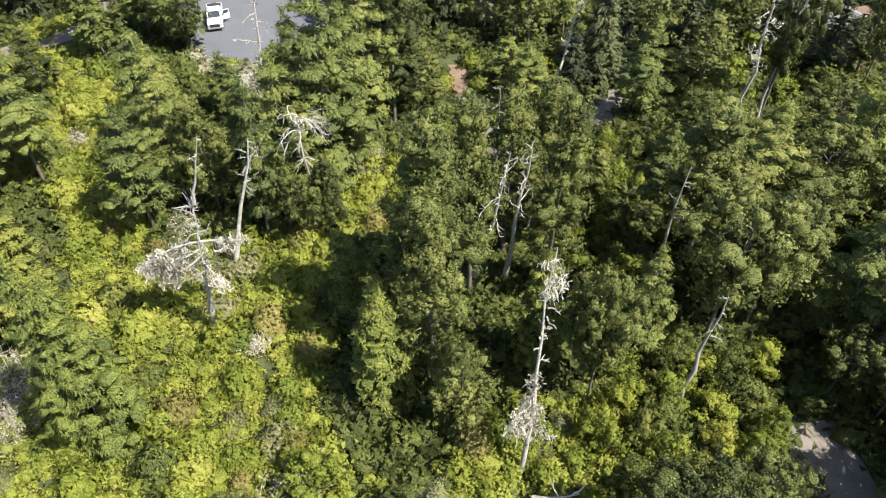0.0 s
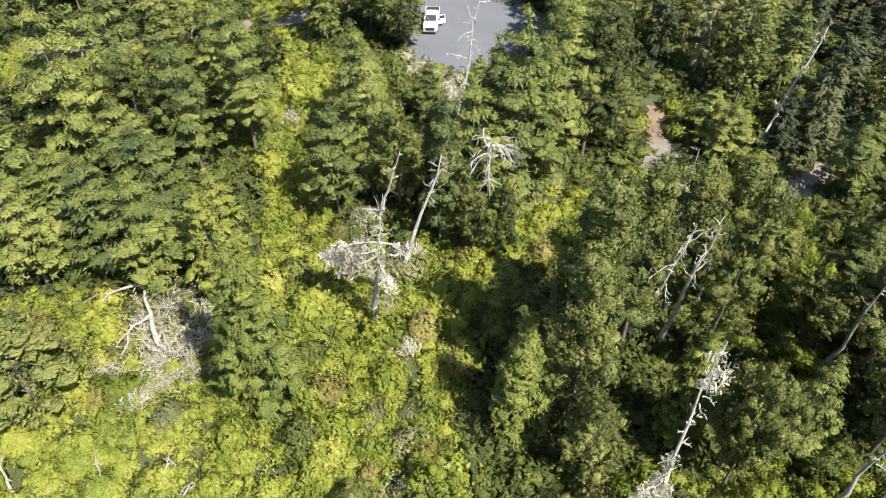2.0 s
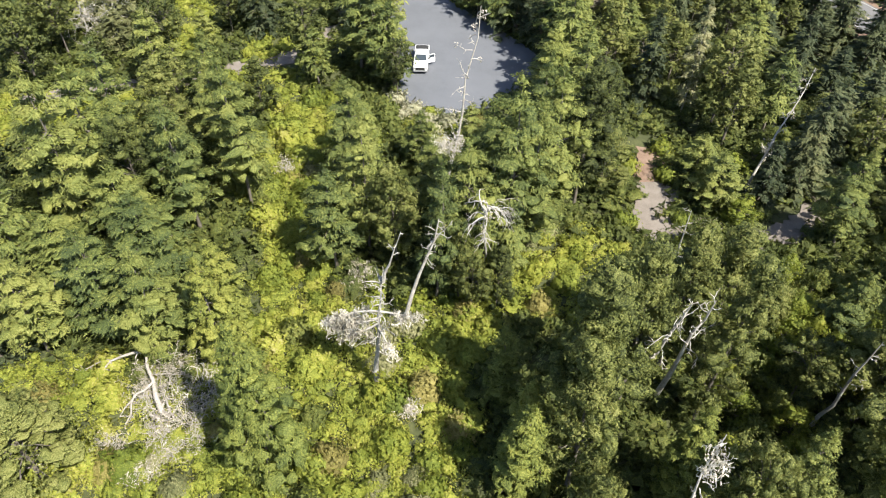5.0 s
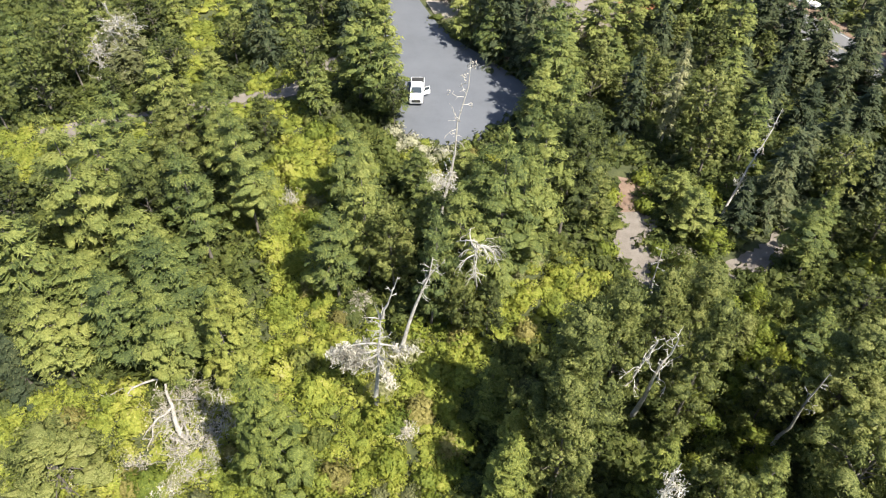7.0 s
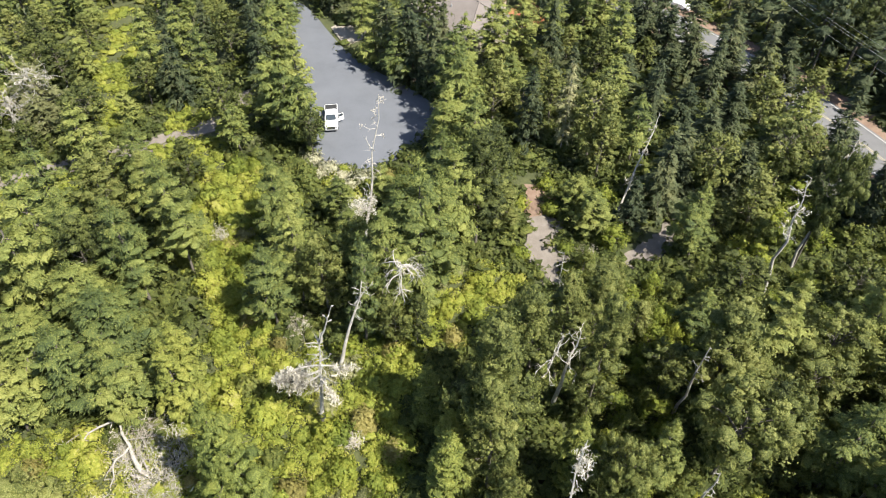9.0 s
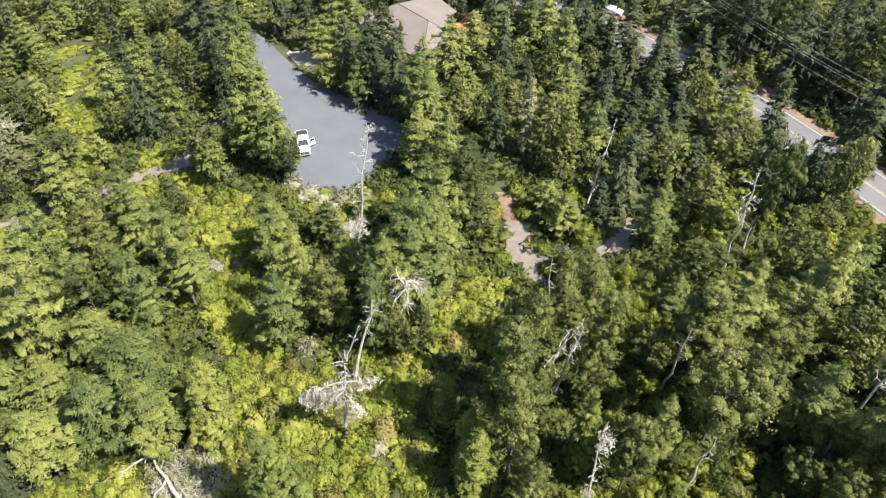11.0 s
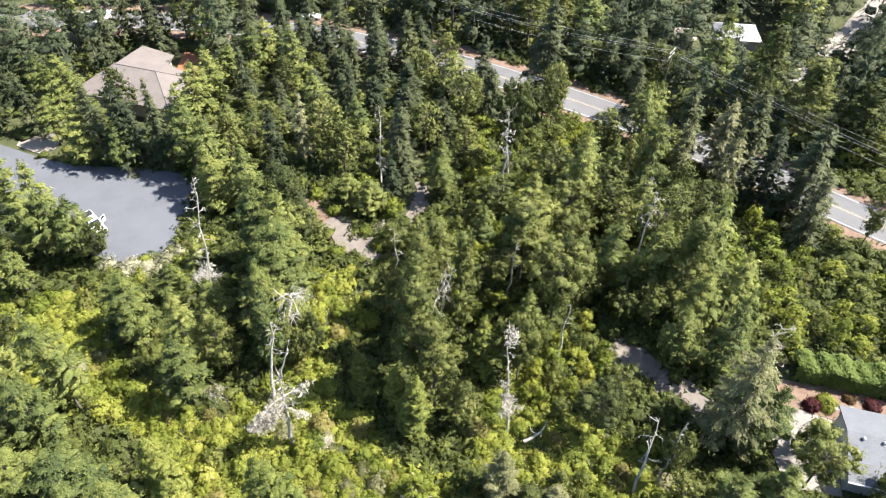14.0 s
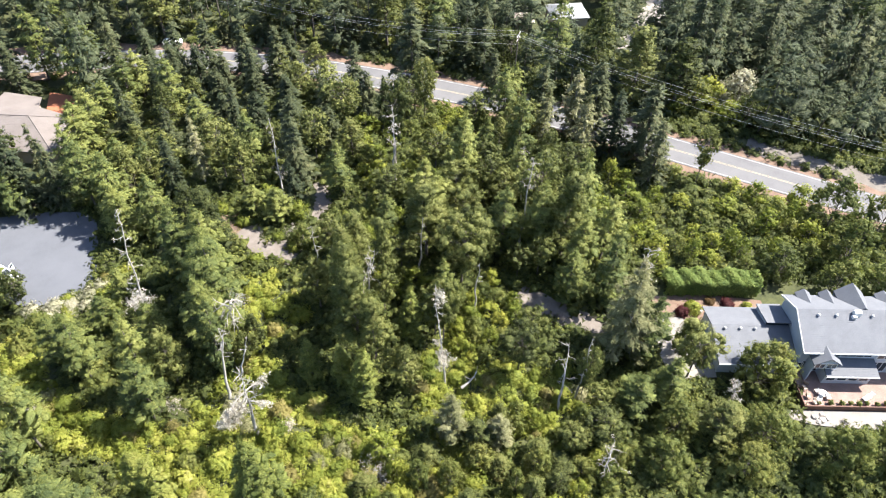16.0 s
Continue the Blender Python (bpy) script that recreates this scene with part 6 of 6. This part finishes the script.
# ---- trees between those, by chance ----
GLADES = [
    [(-62, 8), (-49, 30), (-41, 31), (-34, 31), (-33, 42), (-37, 50), (-40, 58), (-33, 58), (-29, 50), (-24, 44), (-20, 46), (-8, 50), (-10, 40), (-8, 26), (-3, 22), (4, 12), (-10, 8), (-30, 8)],
    [(-46, 54), (-45, 76), (-33, 76), (-33, 54)], [(-14, 48), (-13, 60), (1, 60), (0, 46)], [(0, 58), (10, 54), (26, 80), (10, 80), (0, 78)],
    [(50, 36), (62, 34), (76, 26), (88, -2), (84, -14), (58, 2), (46, 14)], [(-36, 70), (-32, 80), (-22, 76), (-14, 82), (-14, 70), (-24, 66)],
    [(26, 54), (28, 72), (42, 86), (58, 62), (48, 52)], [(0, 24), (6, 30), (11, 29), (14, 20), (20, 12), (18, 6), (8, 4)], [(-10, 20), (4, 24), (8, 18), (0, 8)],
    [(32, -6), (44, 14), (70, -4), (66, -34), (36, -30), (30, -16)],
    [(-83, 122), (-74, 122), (-61, 82), (-67, 79)],
    [(-88, 50), (-64, 56), (-58, 72), (-82, 66)],
    [(-57, 70), (-44, 70), (-45, 90), (-56, 90)],
]
HOME = [tuple((HOUSE @ Vector(p + (0,))).xy) for p in ((-9, -9.5), (32, -9.5), (32, 19), (-9, 19))]
BROWN_PLOT = [tuple((brown_house.matrix_world @ Vector(p + (0,))).xy) for p in ((-1.5, -1.5), (24, -1.5), (24, 21), (-1.5, 21))]


def in_yard(x, y):
    """Is this place built over or kept bare round the grey house?"""
    u, v, _ = HOUSE.inverted() @ Vector((x, y, 0))
    return (-8.6 < u < 11.2 and -1.5 < v < 18.5) or (u > 7.8 and -9.4 < v < -6) or (10.6 < u < 32 and -9.4 < v < 18.5)


def clear_of_ways(x, y, gap, planting=True):
    if off_line(x, y, ROAD) < 6.2 + gap or off_line(x, y, WEST_PATH) < 1.5 + gap or off_line(x, y, WOOD_PATH) < 1.9 + gap:
        return False
    if off_line(x, y, EAST_PATH) < 1.3 + gap or off_line(x, y, DRIVE) < 2.3 + gap or off_line(x, y, TRACK) < 2.4 + gap or off_line(x, y, LAYBY) < 2.2 + gap:
        return False
    if (inside(x, y, HOME) if planting else in_yard(x, y)) or inside(x, y, BROWN_PLOT) or inside(x, y, SAND_BAY):
        return False
    return not inside(x, y, LOT) and off_line(x, y, LOT + LOT[:1]) > gap


dice = random.Random(8)
for _ in range(5000):
    x, y = dice.uniform(-104, 80), dice.uniform(20, 128)
    if len(planted) > 420 or abs(x + 8) > 26 + 0.82 * y or x < -66 - 0.3 * y:
        continue
    if (-44 < x < 22 and y < 84) or (x > 22 and y < 20):
        continue
    if not clear_of_ways(x, y, 2.4) or any(inside(x, y, g) for g in GLADES) or any(math.hypot(x - a, y - b) < 2.2 + w * 0.55 for a, b, w in planted):
        continue
    tree(dice.choice(("pine", "round", "cypress", "pine", "spruce" if y > 80 else "cypress")), x, y, dice.uniform(5.5, 13.0))

# tall shrubs and saplings of the roadside slope
for _ in range(900):
    x, y = dice.uniform(8, 88), dice.uniform(-14, 86)
    if not any(inside(x, y, GLADES[i]) for i in (3, 4, 6)) or inside(x, y, HOME) or not clear_of_ways(x, y, 0.2) or any(math.hypot(x - a, y - b) < 1.6 + w * 0.5 for a, b, w in planted):
        continue
    tree("sapling", x, y, dice.uniform(2.6, 5.5), dice.uniform(1.7, 2.7))
    if len(planted) > 490:
        break

# young trees and tall shrubs of the near slope
tree("round", -30.7, 78.4, 8.8, 1.7); tree("pale", -0.6, 16.9, 11.0, 2.9); tree("pale", 3.4, 12.0, 7.0, 2.4)
LOWER = [(-16, 22), (-2, 22), (8, 17), (13, 12), (18, 6), (14, -4), (2, -4), (-14, 8)]
placed_low = 0
for _ in range(700):
    x, y = dice.uniform(-16, 18), dice.uniform(-4, 22)
    if placed_low < 46 and inside(x, y, LOWER) and not any(math.hypot(x - a, y - b) < 1.1 + w * 0.45 for a, b, w in planted):
        tree(dice.choice(("sapling", "sapling", "oak", "cypress")), x, y, dice.uniform(3.0, 6.4), dice.uniform(1.4, 2.4))
        placed_low += 1

# bright tall shrubs in the gaps of the middle wood
GAPS = [[(10, 40), (12, 58), (24, 58), (26, 48), (18, 40)], [(9, 24), (10, 38), (18, 38), (20, 26), (16, 20)], [(20, 24), (19, 31), (24, 33), (24, 24)]]
for _ in range(420):
    x, y = dice.uniform(8, 27), dice.uniform(20, 58)
    if len(planted) < 640 and any(inside(x, y, g) for g in GAPS) and clear_of_ways(x, y, 0.6) and not any(math.hypot(x - a, y - b) < 0.9 + w * 0.5 for a, b, w in planted):
        tree("sapling", x, y, dice.uniform(2.6, 4.6), dice.uniform(1.3, 2.1))

# ---- far woods ----
rng = np.random.default_rng(91)


def far_shape(seed, tall, wide, profile, tiers, n, size):
    r = np.random.default_rng(seed)
    s = (np.arange(tiers) + r.uniform(0, 0.8, tiers)) / tiers
    az = 2.399 * np.arange(tiers)
    rad = np.array([profile(v) for v in s]) * wide
    mids = np.stack((np.cos(az) * rad * 0.45, np.sin(az) * rad * 0.45, tall * (0.18 + 0.8 * s)), 1)
    axes = np.array([np.diag((v * 0.4 + 0.1, v * 0.4 + 0.1, v * 0.15 + 0.2)) for v in rad])
    s = r.uniform(0, 1, n)
    az = r.uniform(0, 6.28, n)
    rad = np.array([profile(v) for v in s]) * wide * r.uniform(0.75, 1.1, n)
    at = np.stack((np.cos(az) * rad, np.sin(az) * rad, tall * (0.16 + 0.84 * s)), 1)
    out = np.stack((np.cos(az), np.sin(az), np.full(n, 0.4)), 1)
    return joined(clumps(r, mids, axes, 1), feathers(r, at, out * np.array((1, 1, -0.5)), out * np.array((0.6, 0.6, 2.0)), size, 3, 0.22, 0.5, 0.35, 0.4))


NEAR = [(-150, -60), (-100, 60), (-92, 122), (-64, 150), (-30, 130), (40, 104), (60, 78), (74, 45), (88, 8), (98, -26), (108, -60)]
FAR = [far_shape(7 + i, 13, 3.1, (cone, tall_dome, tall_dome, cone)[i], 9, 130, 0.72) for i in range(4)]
groups = {"spruce": [], "redwood": []}
stems = []
taken = [(x, y) for x, y, _ in planted]
cells = {}
for _ in range(16000):
    x, y = dice.uniform(-150, 205), dice.uniform(-60, 235)
    if inside(x, y, NEAR) or x < -75 - 0.2 * y or math.hypot(x + 20, y) > 245 or y < 0.12 * (x + 37) - 25:
        continue
    if not clear_of_ways(x, y, 1.6) or math.hypot(x - 103, y - 76) < 10 or math.hypot(x + 18, y - 155) < 8 or math.hypot(x - 28, y - 134) < 5 or off_line(x, y, LAYBY) < 5.0 or off_line(x, y, [(84, 30), (102, 29)]) < 6 or off_line(x, y, [(84, 36), (94, 36)]) < 4:
        continue
    key = (int(x // 3.3), int(y // 3.3))
    if any((key[0] + i, key[1] + j) in cells for i in (-1, 0, 1) for j in (-1, 0, 1)) or any(math.hypot(x - a, y - b) < 3.6 for a, b in taken):
        continue
    cells[key] = 1
    k = dice.randrange(4)
    h, w, a = dice.uniform(0.5, 1.7), dice.uniform(0.8, 1.8), dice.uniform(0, 6.28)
    V, Q, N = FAR[k]
    V = V * np.array((w, w, h))
    spin = np.array(((math.cos(a), math.sin(a), 0), (-math.sin(a), math.cos(a), 0), (0, 0, 1)))
    V, N = V @ spin + np.array((x, y, 0)), N @ spin
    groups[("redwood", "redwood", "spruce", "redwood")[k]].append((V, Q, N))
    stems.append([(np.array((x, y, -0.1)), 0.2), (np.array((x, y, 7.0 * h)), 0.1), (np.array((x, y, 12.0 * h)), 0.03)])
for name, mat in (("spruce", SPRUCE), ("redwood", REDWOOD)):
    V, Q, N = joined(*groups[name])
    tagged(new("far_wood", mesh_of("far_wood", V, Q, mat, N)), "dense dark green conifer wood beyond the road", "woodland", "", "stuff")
tagged(new("far_trunks", mesh_of("far_trunks", *tubes(stems, 4), BARK)), "grey-brown trunks of the far wood", "trunks", "", "stuff")

# ---- shrubs ----
BUSH = [leaf_ball(200 + i, 1.0, 1.0, 95, 0.24, SHRUB, "shrub_%d" % i) for i in range(5)]
GREEN_BUSH = [leaf_ball(220 + i, 1.0, 1.0, 95, 0.24, BRIGHT, "green_shrub_%d" % i) for i in range(3)]
DARK_BUSH = [leaf_ball(230 + i, 1.0, 1.1, 120, 0.22, UNDER, "dark_shrub_%d" % i) for i in range(3)]
PALE_BUSH = [leaf_ball(240 + i, 1.0, 0.9, 110, 0.22, PALE, "pale_shrub_%d" % i) for i in range(2)]

DRY_BUSH = [leaf_ball(250 + i, 1.0, 1.0, 110, 0.22, AUTUMN, "autumn_shrub_%d" % i) for i in range(2)]
STRAW_BUSH = [leaf_ball(260 + i, 1.0, 0.9, 120, 0.22, FALLOW, "straw_shrub_%d" % i) for i in range(2)]
for x, y, r in ((-30.4, 77.4, 1.5), (-27.6, 75.8, 1.7), (-25.4, 74.6, 1.4), (-22.6, 74.4, 1.6), (-29.0, 74.8, 1.3), (-24.0, 72.8, 1.3), (-20.4, 75.2, 1.2), (-26.4, 73.0, 1.1)):
    shrub("straw_shrub", "pale straw-coloured dry shrub at the edge of the parking area", dice.choice(STRAW_BUSH), x, y, r, 1.2, "dry shrubs by the parking area", False)


def bush(x, y):
    """A single shrub of the clearings, of a kind that the place suggests."""
    v = noise.noise(Vector((x, y, 3.3)) * 0.11) + dice.uniform(-0.2, 0.2)
    r = dice.uniform(0.8, 1.75)
    if v > 0.42:
        shrub("pale_shrub", "pale grey-green lichened shrub in the clearing", dice.choice(PALE_BUSH), x, y, r, 1.1, "shrubs of the clearing", False)
    elif v > 0.12:
        shrub("green_shrub", "bright green leafy shrub in the clearing", dice.choice(GREEN_BUSH), x, y, r, 1.3, "shrubs of the clearing", False)
    elif v > 0.03:
        shrub("autumn_shrub", "olive-brown dry-leaved shrub in the clearing", dice.choice(DRY_BUSH), x, y, r, 1.1, "shrubs of the clearing", False)
    elif v < -0.42:
        shrub("dark_shrub", "dark green rounded shrub in the clearing", dice.choice(DARK_BUSH), x, y, r * 1.2, 1.3, "shrubs of the clearing", False)
    else:
        shrub("yellow_shrub", "yellow-green leafy shrub in the clearing", dice.choice(BUSH), x, y, r, 1.2, "shrubs of the clearing", False)


for x, y, r in ((4.2, 71.4, 1.3), (0.2, 72.2, 1.2), (3.4, 76.6, 1.3), (6.4, 64.4, 1.0), (0.6, 62.6, 1.3), (6.8, 60.6, 1.2)):
    shrub("green_shrub", "bright green leafy shrub beside the gravel track", dice.choice(GREEN_BUSH), x, y, r, 1.3, "shrubs of the clearing", False)
count = 0
while count < 294:
    x, y = dice.uniform(-46, 20), dice.uniform(6, 76)
    if any(inside(x, y, GLADES[i]) for i in (0, 0, 1, 2, 5, 7, 8)) and clear_of_ways(x, y, 0.8) and math.hypot(x + 35, y - 28.8) > 4.2:
        bush(x, y)
        count += 1


def thicket(name, label, mat, spots, n, size, seed, knobs=2):
    """Low growth that covers the ground: clumps of leaf sprays, all in one mesh."""
    r = np.random.default_rng(seed)
    spots = np.array(spots)
    k = len(spots)
    d = r.normal(size=(k, n, 3))
    d[..., 2] = np.abs(d[..., 2]) + 0.15
    d /= np.linalg.norm(d, axis=2)[..., None]
    at = spots[:, None, :3] * np.array((1, 1, 0)) + d * np.stack((spots[:, 3], spots[:, 3], spots[:, 2]), 1)[:, None, :] * r.uniform(0.7, 1.0, (k, n, 1))
    low = np.repeat(spots[:, :3] * np.array((1, 1, 0.35)), knobs, axis=0)
    low[:, :2] += r.normal(size=(k * knobs, 2)) * 0.45
    axes = np.zeros((k * knobs, 3, 3))
    axes[:, 0, 0] = axes[:, 1, 1] = np.repeat(spots[:, 3], knobs) * r.uniform(0.45, 0.7, k * knobs)
    axes[:, 2, 2] = np.repeat(spots[:, 2], knobs) * r.uniform(0.3, 0.5, k * knobs)
    V, Q, N = joined(*([clumps(r, low, axes, 1, 0.55)] if knobs else []), sprays(r, at.reshape(-1, 3), d.reshape(-1, 3), size, 3, 0.45, 0.5, 0.3))
    V[:, 2] = np.maximum(V[:, 2], -0.05)
    return tagged(new(name, mesh_of(name, V, Q, mat, N)), label, "undergrowth", "", "stuff")


glade_spots, wood_spots, far_spots, litter = [], [], [], []
y = 4.0
while y < 150:
    step = 1.4 if y < 62 else (1.6 if y < 100 else 2.6)
    x = -34 - 0.8 * y
    while x < (92 if y > 74 else 114):
        px, py = x + dice.uniform(-0.9, 0.9) * step, y + dice.uniform(-0.9, 0.9) * step
        x += step
        if dice.random() < 0.06:
            continue
        if not clear_of_ways(px, py, -0.25, False):
            continue
        if any(inside(px, py, g) for g in (GLADES[0], GLADES[1], GLADES[2], GLADES[7], GLADES[8], GLADES[10], GLADES[11], GLADES[12])):
            for _ in range(2 if math.hypot(px + 35, py - 28.6) > 3.6 else dice.randrange(2)):
                glade_spots.append((px + dice.uniform(-0.7, 0.7), py + dice.uniform(-0.7, 0.7), dice.uniform(0.25, 1.1), dice.uniform(0.5, 1.05) * step / 1.4))
            litter.append((px, py, dice.uniform(0.12, 0.3), 1.5 * step / 1.4))
        elif y < 100:
            wood_spots.append((px, py, dice.uniform(0.4, 1.5), dice.uniform(0.8, 1.5)))
        else:
            far_spots.append((px, py, dice.uniform(0.5, 1.6), dice.uniform(1.2, 2.0)))
    y += step
y = -30.0
while y < 4:
    x = 5.0
    while x < 116:
        px, py = x + dice.uniform(-1.5, 1.5), y + dice.uniform(-1.5, 1.5)
        x += 1.5
        if clear_of_ways(px, py, 0.1, False):
            wood_spots.append((px, py, dice.uniform(0.5, 1.5), dice.uniform(1.0, 1.5)))
    y += 1.5
y = -48.0
while y < 6:
    x = -90.0
    while x < 8:
        px, py = x + dice.uniform(-1.4, 1.4), y + dice.uniform(-1.4, 1.4)
        x += 2.6
        if py < 5:
            far_spots.append((px, py, dice.uniform(0.5, 1.6), dice.uniform(1.4, 2.2)))
    y += 2.6
thicket("clearing_thicket", "yellow-green shrub thicket that fills the clearing", SHRUB, glade_spots, 34, 0.21, 401, 1)
thicket("clearing_grass", "low yellow-green grass and leaf between the shrubs", SHRUB, litter, 36, 0.27, 404, 0)
thicket("woodland_undergrowth", "dark green undergrowth beneath the trees", UNDER, wood_spots, 9, 0.42, 402, 1)
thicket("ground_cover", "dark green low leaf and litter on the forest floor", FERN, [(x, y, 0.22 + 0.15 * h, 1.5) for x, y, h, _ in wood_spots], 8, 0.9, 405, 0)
thicket("far_undergrowth", "green undergrowth of the far woods", UNDER, far_spots, 8, 0.6, 403, 1)
